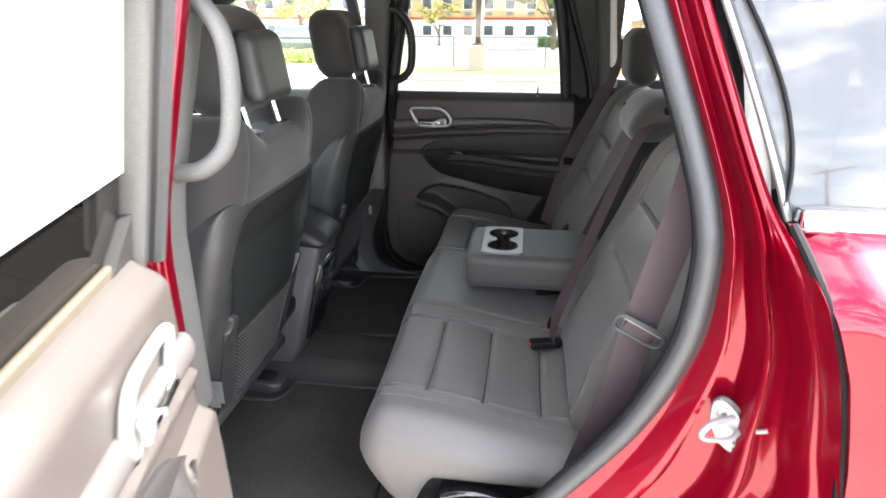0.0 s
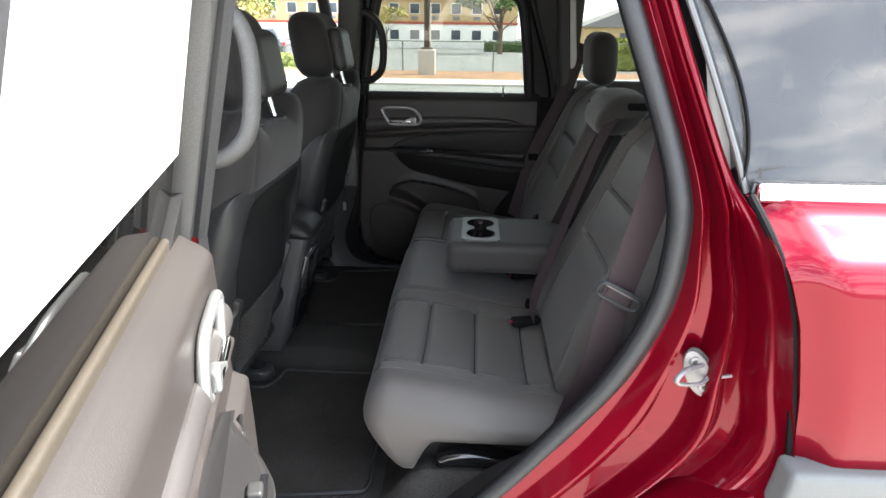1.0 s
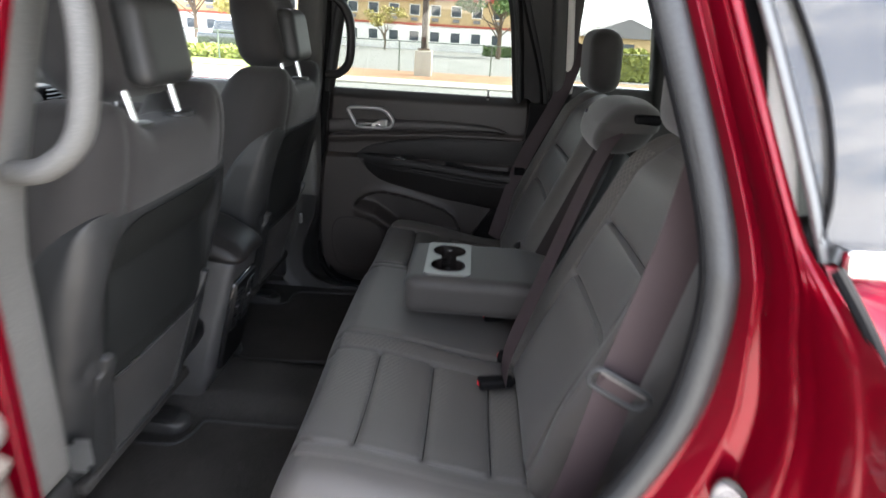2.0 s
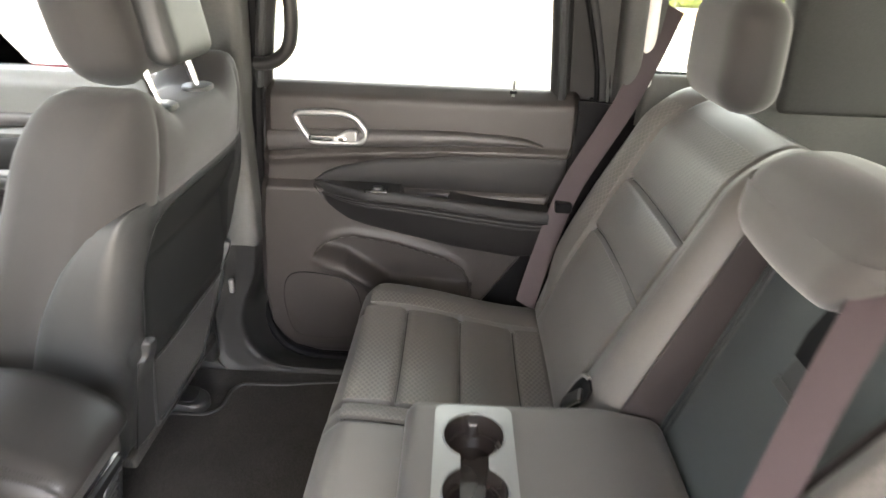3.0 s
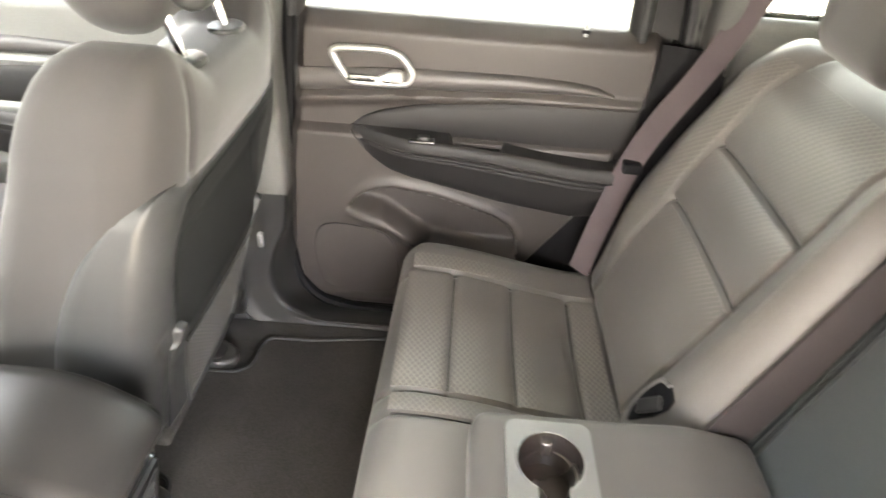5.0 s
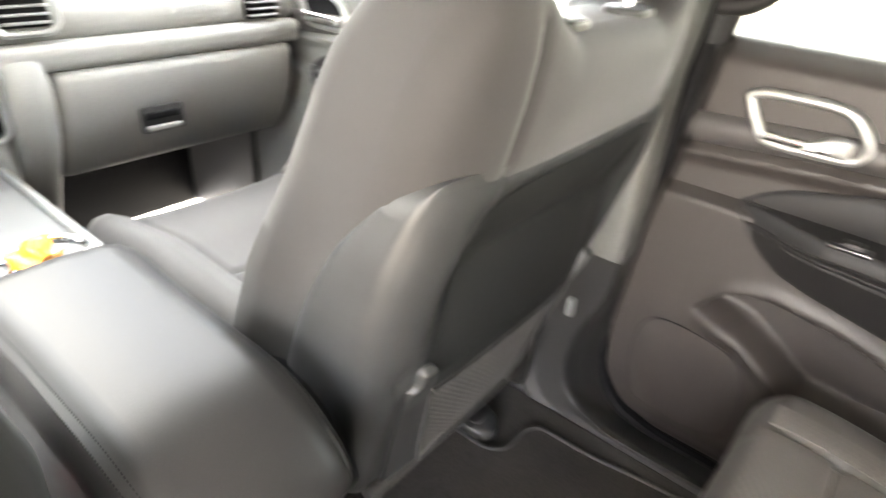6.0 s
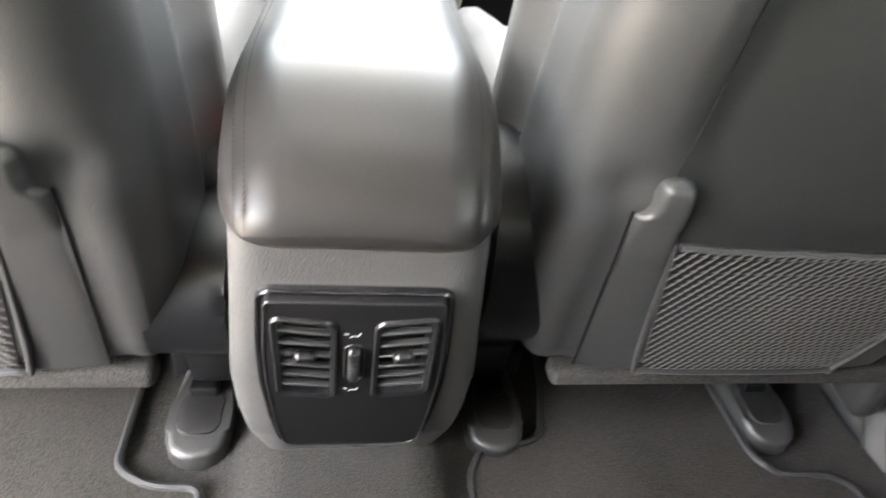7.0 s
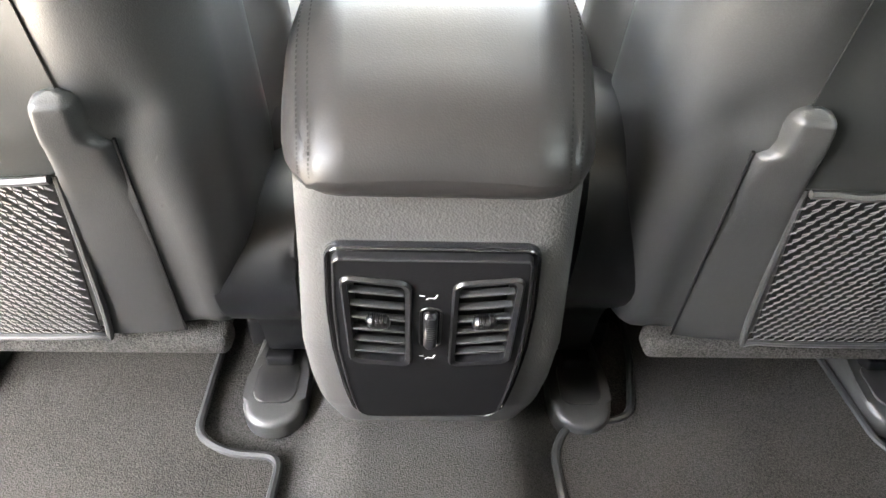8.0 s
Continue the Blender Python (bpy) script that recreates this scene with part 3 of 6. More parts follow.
        part("release_button", button, BUCKLE_RED, buckle, "red release button")
    put("seat_frame", rbox((-0.90, cy - 0.20, 0.56), (-0.56, cy + 0.20, 0.69), 0.02, (6, 6, 3)), MATT_BLACK)
    put("seat_pan", rbox((-0.62, cy - 0.20, 0.665), (-0.37, cy + 0.20, 0.69), 0.01, (4, 6, 2)), MATT_BLACK)
    put("skirt", rbox((-0.36, -0.185 + cy, 0.652), (-0.332, 0.2 + cy, 0.676), 0.008, (2, 12, 2)), CARPET, seat, "carpet skirt under the seatback")
    put("lumbar_latch", rbox((-0.300, cy + side * 0.225, 0.765), (-0.288, cy + side * 0.24, 0.80), 0.005, (2, 2, 3)), SATIN)
    return seat


front_seat(1, "charcoal cloth front seat with netted map pocket and chrome headrest posts")
front_seat(-1, "charcoal cloth front seat with scuffed seatback shell and map pocket")


# ---- centre console with rear vents ----
def build_console():
    con = thing("centre_console", "black centre console with padded armrest lid and rear air vents", "console", at=(-0.5, 0, 0.52))
    base = con.location

    def put(name, bm, mat, parent=con, label="", **kw):
        if parent is con:
            for v in bm.verts:
                v.co -= base
        return part(name, bm, mat, parent, label, **kw)

    def rear_x(z):
        return -0.2585 - 0.24 * (0.86 - z) - 0.9 * max(0, 0.60 - z) ** 1.0 * 0.2

    def tower(p):
        wide = lerp_line(((0.50, 1.08), (0.54, 1.16), (0.58, 1.24), (0.64, 1.29), (0.70, 1.28), (0.80, 1.13), (0.88, 1.02), (0.90, 1.0)), p.z)
        x = p.x + (rear_x(p.z) + 0.262) * step(-0.7, -0.3, p.x)
        # the rear face is open behind the vent panel
        well = 0.04 * step(-0.30, -0.27, p.x) * (1 - step(0.060, 0.064, abs(p.y * wide))) * step(0.600, 0.606, p.z) * (1 - step(0.826, 0.832, p.z))
        return Vector((x - well, p.y * wide, p.z))

    put("console_body", rbox((-0.75, -0.084, 0.52), (-0.262, 0.084, 0.90), 0.022, (14, 44, 80), tower), CONSOLE)

    # armrest lid, rounded over its rear end
    def lid(p):
        k = (p.x + 0.70) / 0.468
        top = 0.012 * (1 - (p.y / 0.1) ** 2)
        drop = 0.045 * step(0.62, 1.0, k) ** 2 * (0.15 + 0.85 * step(0.87, 0.96, p.z))
        wide = 1 - 0.10 * step(0.72, 1.0, k) ** 2 + 0.08 * step(0.45, 0, k)
        seam = 0.0035 * groove(abs(p.y), 0.0785, 0.0018) * step(0.89, 0.93, p.z)
        return Vector((p.x, p.y * wide, p.z + top * step(0.89, 0.95, p.z) - drop - seam))

    put("armrest_lid", rbox((-0.672, -0.094, 0.888), (-0.232, 0.094, 0.965), 0.038, (40, 60, 6), lid), LID, con, "padded black leatherette lid with stitched seams")
    # stitches along both seams of the lid
    st = bmesh.new()
    for s in (-1, 1):
        for row in (-0.0036, 0.0036):
            y0 = 0.0785 + row
            r0 = math.sqrt(0.038 ** 2 - (y0 - 0.056) ** 2)
            path = [(-0.63 + 0.360 * k / 95, 0.927 + r0) for k in range(96)] + [(-0.270 + r0 * math.sin(radians(6 * k)), 0.927 + r0 * math.cos(radians(6 * k))) for k in range(1, 16)]
            for (xa, za), (xb, zb) in zip(path, path[1:]):
                mid_a, mid_b = Vector((xa, s * y0, za)), Vector((xb, s * y0, zb))
                qa, qb = lid(mid_a), lid(mid_a.lerp(mid_b, 0.62))
                out_way = Vector((max(0, qa.x + 0.27) * 20, s * 0.6, 1)).normalized() * 0.0006
                w = (qb - qa).cross(out_way).normalized() * 0.0006
                st.faces.new([st.verts.new(q) for q in (qa - w + out_way, qb - w + out_way, qb + w + out_way, qa + w + out_way)])
    for v in st.verts:
        v.co -= base
    part("stitching", st, THREAD, con, "dark double stitching", smooth=False, kind="stuff")

    # the vent panel, set on the sloping rear face
    lean = Vector((0.24, 0, 1)).normalized()
    out = Vector((1, 0, -0.24)).normalized()
    origin = Vector((rear_x(0.705) + 0.0055, 0, 0.703))

    def face(u, v, d):
        return origin + Vector((0, 1, 0)) * u + lean * v + out * d

    def panel_ring(grow, n=6):
        """The bulging outline of the vent panel, pushed outward by grow."""
        pts = []
        for su, sv, a0 in ((1, 1, 0), (-1, 1, 90), (-1, -1, 180), (1, -1, 270)):
            r = max(0.003, (0.011 if sv > 0 else 0.020) + grow)
            cu, cv = su * (0.072 + grow - r), ((0.137 + grow - r) if sv > 0 else (-0.115 - grow + r))
            for k in range(n + 1):
                a = radians(a0 + 90 * k / n)
                pts.append((cu + r * math.cos(a), cv + r * math.sin(a)))
        # points along the sides, so that the bulge shows
        full = []
        for (ua, va), (ub, vb) in zip(pts, pts[1:] + pts[:1]):
            cells = 10 if abs(vb - va) > 0.05 else 1
            full += [(ua + (ub - ua) * k / cells, va + (vb - va) * k / cells) for k in range(cells)]
        swell = ((-0.13, 0.92), (-0.115, 0.94), (-0.06, 1.02), (0.01, 1.055), (0.07, 1.025), (0.137, 0.935), (0.15, 0.92))
        return [(u * lerp_line(swell, v) - 0.002, v) for u, v in full]

    def loft(bm, rings):
        """Skin between rings of vertices of one count."""
        for A, B in zip(rings, rings[1:]):
            for i in range(len(A)):
                j = (i + 1) % len(A)
                bm.faces.new((A[i], A[j], B[j], B[i]))

    # the panel is open where the two vents sit; they slant outward and up
    def vent_face(side, u, v, d):
        return face(-0.002 + side * 0.0366 * (1.025 - 0.45 * v) + u * (1.0 - 0.35 * v), 0.0547 + v + 0.15 * side * u, d + 0.0046)

    panel = bmesh.new()
    outer = [panel.verts.new(face(u, v, 0.0042)) for u, v in panel_ring(-0.0075)]
    loops = [outer] + [[panel.verts.new(vent_face(c, u, v, 0.0)) for u, v in rounded(0.0455, 0.113, 0.007, 4)] for c in (-1, 1)]
    edges = [panel.edges.new((ring[i], ring[(i + 1) % len(ring)])) for ring in loops for i in range(len(ring))]
    bmesh.ops.triangle_fill(panel, use_beauty=True, edges=edges)
    put("vent_panel", panel, MATT_BLACK, con, "matt black vent panel")

    def ring_part(name, profile, mat, label):
        bm = bmesh.new()
        loft(bm, [[bm.verts.new(face(u, v, d)) for u, v in panel_ring(g)] for g, d in profile])
        put(name, bm, mat, con, label, flat_angle=50)

    ring_part("vent_surround", ((0.0004, -0.009), (0.0004, -0.0008), (-0.0004, 0.0004), (-0.0014, 0.0004), (-0.0020, -0.0008), (-0.0052, -0.0014), (-0.0054, -0.004)), GLOSS_BLACK, "gloss black vent surround")
    ring_part("panel_edge", ((-0.0054, -0.004), (-0.0054, 0.0036), (-0.0060, 0.0047), (-0.0068, 0.0050), (-0.0076, 0.0042), (-0.0076, 0.0030)), VENT_BLACK, "thin raised edge of the vent panel")
    for s in (-1, 1):
        def vf(u, v, d, s=s):
            return vent_face(s, u, v, d)

        ring_out, ring_mid, ring_in = rounded(0.0475, 0.115, 0.008, 4), rounded(0.0445, 0.112, 0.007, 4), rounded(0.0380, 0.1040, 0.005, 4)
        bm = bmesh.new()
        lo = [[bm.verts.new(vf(u, v, d)) for u, v in ring] for ring, d in ((ring_out, -0.001), (ring_out, 0.0008), (ring_mid, 0.0026), (ring_in, 0.0012), (ring_in, -0.026))]
        loft(bm, lo)
        vent = put("air_vent", bm, VENT_BLACK, con, "black air vent with six slats", flat_angle=50)
        throat = bmesh.new()
        throat.faces.new([throat.verts.new(vf(u, v, -0.0255) - base) for u, v in ring_in])
        part("vent_throat", throat, MATT_BLACK, vent, smooth=False)
        for k in range(6):
            v0 = -0.0395 + 0.0158 * k
            sl = rbox((-0.0188, -0.0012, -0.0055), (0.0188, 0.0012, 0.0008), 0.0011, (2, 1, 2))
            for vert in sl.verts:
                u, v, d = vert.co
                vert.co = vf(u, v0 + v + d * 0.12, d) - base
            part("slat", sl, SHELL, vent)
        tab = rbox((-0.0085, -0.0055, -0.004), (0.0085, 0.0055, 0.0055), 0.0045, (30, 4, 4))
        for vert in tab.verts:
            rib = 1 + 0.07 * math.sin(vert.co.x * 4200)
            vert.co = vf(vert.co.x, vert.co.y * rib + 0.006, vert.co.z * rib) - base
        part("vent_tab", tab, VENT_BLACK, vent, "ribbed vent tab")
    wheel = rbox((-0.0050, -0.0235, -0.004), (0.0050, 0.0235, 0.006), 0.004, (3, 40, 3), lambda p: face(p.x - 0.0025, p.y + 0.0505, p.z + 0.0042 + 0.0005 * math.sin(p.y * 2200)))
    put("wheel_rim", tube([face(u - 0.0025, v + 0.0505, 0.0046) for u, v in rounded(0.0145, 0.053, 0.006, 4)], 0.0008, 6, closed=True), VENT_BLACK)
    put("vent_wheel", wheel, VENT_BLACK, con, "ribbed thumb wheel")
    for v0 in (0.091, 0.0075):
        # small airflow mark: a seated shape drawn in strokes
        mark = bmesh.new()
        strokes = [((-0.0075, 0.002), (-0.004, 0.0012)), ((-0.003, -0.003), (-0.001, -0.001)), ((-0.001, -0.001), (0.003, -0.0015)), ((0.003, -0.0015), (0.0045, 0.003))]
        for (u0, w0), (u1, w1) in strokes:
            a, b = Vector((u0, w0, 0)), Vector((u1, w1, 0))
            nrm = Vector((-(b - a).y, (b - a).x, 0)).normalized() * 0.00045
            mark.faces.new([mark.verts.new(face(q.x - 0.003, q.y + v0, 0.0048)) for q in (a - nrm, b - nrm, b + nrm, a + nrm)])
        put("vent_mark", mark, WHITE_PRINT, con, "white airflow mark", smooth=False)

    # front deck: cup holders, shifter, stack
    put("console_deck", rbox((-1.20, -0.11, 0.60), (-0.68, 0.11, 0.90), 0.03, (10, 6, 6)), TRAY)
    put("silver_deck_frame", tube([Vector((p[0] - 0.93, p[1], 0.903)) for p in rounded(0.42, 0.19, 0.04, 6)], 0.006, 8, closed=True), SATIN)
    for s in (-1, 1):
        cup_line = [Vector((-0.79 + 0.042 * math.cos(2 * math.pi * k / 24), 0.045 * s + 0.042 * math.sin(2 * math.pi * k / 24), 0.905)) for k in range(24)]
        put("cup_ring", tube(cup_line, 0.004, 8, closed=True), CHROME)
    put("shifter_stalk", tube([(-0.98, -0.03, 0.90), (-0.97, -0.03, 0.965)], 0.010, 10), CHROME)
    put("shifter_knob", rbox((-1.01, -0.058, 0.955), (-0.945, -0.002, 1.03), 0.024, (5, 5, 5)), LEATHER)
    return con


build_console()


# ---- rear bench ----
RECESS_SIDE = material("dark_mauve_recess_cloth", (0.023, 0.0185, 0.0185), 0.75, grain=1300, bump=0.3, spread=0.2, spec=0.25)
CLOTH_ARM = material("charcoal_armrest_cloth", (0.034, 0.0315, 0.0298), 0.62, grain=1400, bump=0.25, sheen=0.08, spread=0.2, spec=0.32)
RECESS = material("grey_green_recess_vinyl", (0.040, 0.046, 0.047), 0.38, grain=500, bump=0.15, spread=0.12)
BACK_UP = Vector((0.395, 0, 0.919))
BACK_IN = Vector((0.919, 0, -0.395))
BACK_FOOT = Vector((0.375, 0, 0.735))


def on_rest(y, v, d=0.0):
    """A place on the rear backrest: across, up along it, and into it."""
    return BACK_FOOT + BACK_UP * v + BACK_IN * d + Vector((0, y, 0))


def build_bench():
    bench = thing("rear_bench_seat", "charcoal cloth rear bench with folded-down centre armrest", "car seat", at=(0.2, 0, 0.55))
    base = bench.location

    def put(name, bm, mat, parent=bench, label="", **kw):
        for v in bm.verts:
            v.co -= base
        return part(name, bm, mat, parent, label, **kw)

    def top_z(x, y):
        ay = abs(y)
        z = 0.792 - 0.05 * step(0.05, 0.40, x)
        z += 0.012 * (1 - step(0.18, 0.24, ay))
        z -= 0.012 * math.sin(math.pi * min(1, max(0, (ay - 0.235) / 0.31)))
        z += 0.010 * groove(ay, 0.60, 0.05)
        z -= 0.030 * step(0.62, 0.70, ay)
        z -= 0.022 * step(0.04, -0.02, x)
        z -= 0.011 * (groove(ay, 0.240, 0.005) + groove(ay, 0.545, 0.005) + 0.7 * groove(ay, 0.187, 0.006))
        if 0.235 < ay < 0.55:
            z -= 0.007 * (groove(x, 0.113, 0.005) + groove(x, 0.226, 0.005) + groove(x, 0.340, 0.005))
            z += 0.005 * abs(math.sin(math.pi * x / 0.113)) ** 0.7 * math.sin(math.pi * min(1, max(0, (ay - 0.235) / 0.315))) ** 0.5
        return z

    def cushion(p):
        y = p.y
        if p.z > 0.70:
            t = (p.z - 0.70) / 0.10
            z = 0.70 + t * (top_z(p.x, y) - 0.70)
        else:
            low = 0.59 + 0.09 * step(0.095, 0.15, p.x) * step(0.15, 0.3, abs(y))
            z = low + (p.z - 0.59) / 0.11 * (0.70 - low)
        x = p.x
        front = 1 - step(0.0, 0.12, p.x)
        x += front * (0.055 * (1 - step(0.58, 0.74, p.z)) - 0.012 * math.sin(math.pi * (p.z - 0.59) / 0.21))
        x -= front * 0.01 * (abs(y) / 0.6) ** 2 * -1
        round_out = 0.012 * math.sin(math.pi * max(0, min(1, (p.z - 0.6) / 0.2)))
        y += math.copysign(round_out, y) if abs(y) > 0.6 else 0
        return Vector((x, y, z))

    put("cushion", rbox((0.0, -0.665, 0.59), (0.43, 0.665, 0.80), 0.045, (72, 200, 10), cushion), CLOTH)

    # dotted cloth laid into the outer sitting places
    for s in (-1, 1):
        for name, x0, x1, fade in (("front_panel", 0.022, 0.108, lambda u, v: 1 - 0.75 * step(0.3, 0.95, v)),
                                   ("middle_panel", 0.118, 0.221, lambda u, v: (1 - step(0.2, 0.85, u)) * (1 - 0.85 * step(0.25, 0.9, v))),
                                   ("rear_panel", 0.231, 0.335, lambda u, v: (1 - step(0.1, 0.45, u)) * (1 - 0.85 * step(0.2, 0.8, v))),
                                   ("back_strip", 0.345, 0.395, lambda u, v: 1 - 0.6 * step(0.5, 1.0, v))):
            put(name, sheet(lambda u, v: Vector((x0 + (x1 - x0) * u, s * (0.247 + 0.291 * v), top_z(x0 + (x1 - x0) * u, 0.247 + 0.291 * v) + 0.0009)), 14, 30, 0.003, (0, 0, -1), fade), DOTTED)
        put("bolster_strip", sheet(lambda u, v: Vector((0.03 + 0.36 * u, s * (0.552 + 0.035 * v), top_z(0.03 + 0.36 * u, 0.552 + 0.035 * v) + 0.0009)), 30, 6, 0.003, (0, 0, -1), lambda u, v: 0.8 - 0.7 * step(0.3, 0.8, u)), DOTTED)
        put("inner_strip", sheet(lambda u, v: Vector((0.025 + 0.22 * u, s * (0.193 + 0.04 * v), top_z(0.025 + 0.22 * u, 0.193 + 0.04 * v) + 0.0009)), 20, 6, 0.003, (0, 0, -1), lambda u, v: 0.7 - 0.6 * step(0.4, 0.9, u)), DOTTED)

    # sewn seams sunk into the sitting places
    for s in (-1, 1):
        for ay in (0.187, 0.240, 0.545):
            put("seam", tube([Vector((0.03 + 0.36 * k / 36, s * ay, top_z(0.03 + 0.36 * k / 36, ay) + 0.0012)) for k in range(37)], 0.0012, 5), MATT_BLACK)
        for x in (0.113, 0.226, 0.340):
            put("seam", tube([Vector((x, s * (0.243 + 0.299 * k / 30), top_z(x, 0.243 + 0.299 * k / 30) + 0.0012)) for k in range(31)], 0.0012, 5), MATT_BLACK)

    # outer backrests
    def rest_depth(ay, v):
        d = 0.0
        d -= 0.028 * groove(ay, 0.60, 0.055) * step(0.05, 0.2, v) - 0.004 * math.sin(math.pi * min(1, max(0, (ay - 0.245) / 0.3)))
        d -= 0.018 * groove(ay, 0.185, 0.05)
        d += 0.011 * (groove(ay, 0.245, 0.005) + groove(ay, 0.548, 0.005))
        if 0.24 < ay < 0.552:
            edge = math.sin(math.pi * min(1, max(0, (ay - 0.24) / 0.312))) ** 0.5
            d += 0.010 * (groove(v, 0.285, 0.005) + groove(v, 0.405, 0.005))
            d -= 0.009 * edge * (math.sin(math.pi * v / 0.285) if 0 < v < 0.285 else math.sin(math.pi * min(1, (v - 0.285) / 0.12)) ** 0.7 * 0.8 if 0.285 <= v < 0.405 else math.sin(math.pi * min(1, (v - 0.405) / 0.19)) * 0.6 if v >= 0.405 else 0)
        d += 0.03 * step(0.5, 0.60, v) + 0.02 * step(0.05, 0.0, v)
        return d

    def rest_across(ay, v):
        squeeze = 1 - 0.05 * step(0.30, 0.60, v) * step(0.3, 0.66, ay)
        cut = 0.075 * (1 - step(0.0, 0.26, v)) * step(0.55, 0.66, ay)
        spread = 0.045 * (1 - step(0.118, 0.24, ay)) * v / 0.5
        return ay * squeeze - cut + spread

    for s in (-1, 1):
        def rest(p):
            ay, v = p.y, p.z
            return on_rest(s * rest_across(ay, v), v, p.x + (rest_depth(ay, v) if p.x < 0.06 else 0))

        put("backrest", rbox((0.0, 0.118, 0.0), (0.13, 0.665 if s < 0 else 0.695, 0.60), 0.04, (6, 84, 100), rest), CLOTH, bench, "charcoal cloth outer backrest with stitched panels")
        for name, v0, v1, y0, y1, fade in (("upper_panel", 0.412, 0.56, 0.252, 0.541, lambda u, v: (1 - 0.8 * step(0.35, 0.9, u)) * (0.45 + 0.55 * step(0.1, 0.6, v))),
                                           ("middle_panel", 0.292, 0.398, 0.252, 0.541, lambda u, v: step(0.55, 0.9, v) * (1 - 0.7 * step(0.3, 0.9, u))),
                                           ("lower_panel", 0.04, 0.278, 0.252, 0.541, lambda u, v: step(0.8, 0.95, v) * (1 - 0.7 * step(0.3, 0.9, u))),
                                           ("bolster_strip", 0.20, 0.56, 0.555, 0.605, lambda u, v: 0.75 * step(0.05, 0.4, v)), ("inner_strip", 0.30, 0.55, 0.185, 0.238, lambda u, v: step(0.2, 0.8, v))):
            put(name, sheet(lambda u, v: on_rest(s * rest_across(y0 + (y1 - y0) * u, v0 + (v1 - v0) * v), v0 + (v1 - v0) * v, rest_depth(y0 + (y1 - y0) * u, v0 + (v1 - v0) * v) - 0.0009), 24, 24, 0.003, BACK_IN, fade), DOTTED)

        for ay in (0.245, 0.548):
            put("seam", tube([on_rest(s * rest_across(ay, 0.03 + 0.54 * k / 40), 0.03 + 0.54 * k / 40, rest_depth(ay, 0.03 + 0.54 * k / 40) - 0.0012) for k in range(41)], 0.0012, 5), MATT_BLACK)
        for v in (0.285, 0.405):
            put("seam", tube([on_rest(s * rest_across(0.248 + 0.297 * k / 30, v), v, rest_depth(0.248 + 0.297 * k / 30, v) - 0.0012) for k in range(31)], 0.0012, 5), MATT_BLACK)

        def head(p):
            k = (p.z - 1.345) / 0.18
            return Vector((p.x - 0.05 * (p.z - 1.355) - 0.012 * (1 - (p.y / 0.13) ** 2), s * 0.399 + p.y * (1 - 0.42 * max(0, k) ** 2 - 0.18 * max(0, -k) ** 2), p.z))

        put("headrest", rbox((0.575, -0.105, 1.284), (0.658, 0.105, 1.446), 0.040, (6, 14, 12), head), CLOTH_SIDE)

    # black patch as the shade of a buckle hollow, low inside the far backrest
    hollow = [(0.200, 0.072), (0.214, 0.095), (0.218, 0.130), (0.210, 0.158), (0.190, 0.168), (0.168, 0.164), (0.164, 0.150), (0.174, 0.120)]
    put("buckle_shade_patch", prism(hollow, lambda u, v, d: on_rest(u, v, -0.021 - d), 0.005, 0.002), MATT_BLACK, bench, "raised black patch for a shaded buckle hollow")
    put("hollow_lip", tube(curve([on_rest(u, v, -0.024) for u, v in ((0.200, 0.072), (0.214, 0.095), (0.218, 0.130), (0.210, 0.158), (0.190, 0.168))], 6), 0.004, 8), CLOTH)
    put("stowed_buckle", rbox((-0.011, -0.026, 0), (0.011, 0.026, 0.008), 0.004, (4, 6, 2), lambda p: on_rest(0.188 - 0.5 * p.y + 0.86 * p.x, 0.125 + 0.86 * p.y + 0.5 * p.x, -0.025 - p.z)), PLASTIC)

    # centre: recess behind the armrest, its latch, the low centre headrest
    put("recess_panel", sheet(lambda u, v: on_rest((-0.5 + u) * (0.27 + 0.10 * v), 0.06 + 0.44 * v, 0.085 - 0.02 * v), 6, 10, 0.02, BACK_IN), RECESS, bench, "dark plastic recess behind the armrest")
    for s in (-1, 1):
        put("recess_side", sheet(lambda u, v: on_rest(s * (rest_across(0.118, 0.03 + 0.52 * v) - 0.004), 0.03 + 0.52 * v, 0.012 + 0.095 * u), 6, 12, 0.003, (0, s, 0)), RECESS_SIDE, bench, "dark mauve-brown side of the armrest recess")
        for k in range(3):
            put("recess_fold", tube([on_rest(0.128 - 0.010 * k, 0.14, 0.080), on_rest(0.163 - 0.010 * k, 0.47, 0.064)], 0.0032, 8), RECESS)
    put("latch", rbox((-0.022, -0.019, 0.0), (0.022, 0.019, 0.010), 0.004, (5, 4, 2), lambda p: on_rest(-0.004 + p.y, 0.398 + p.x, 0.072 - p.z)), SHELL, bench, "dark grey release latch")
    put("latch_pocket", rbox((-0.008, -0.024, 0.0), (0.008, 0.024, 0.005), 0.003, (3, 4, 2), lambda p: on_rest(-0.004 + p.y, 0.372 + p.x, 0.070 - p.z)), CAP_GREY)
    put("latch_strap", ribbon([on_rest(-0.004, 0.41, 0.060), on_rest(-0.002, 0.44, 0.054), on_rest(0.004, 0.50, 0.058)], 0.034, lambda t: (0, 1, 0), 0.002), MATT_BLACK)

    def centre_head(p):
        k = (p.y / 0.15) ** 2
        return Vector((p.x + 0.3 * (p.z - 1.26), p.y * (1 - 0.18 * max(0, (1.27 - p.z)) / 0.06), p.z - 0.015 * k * (1 if p.z > 1.26 else -0.8)))

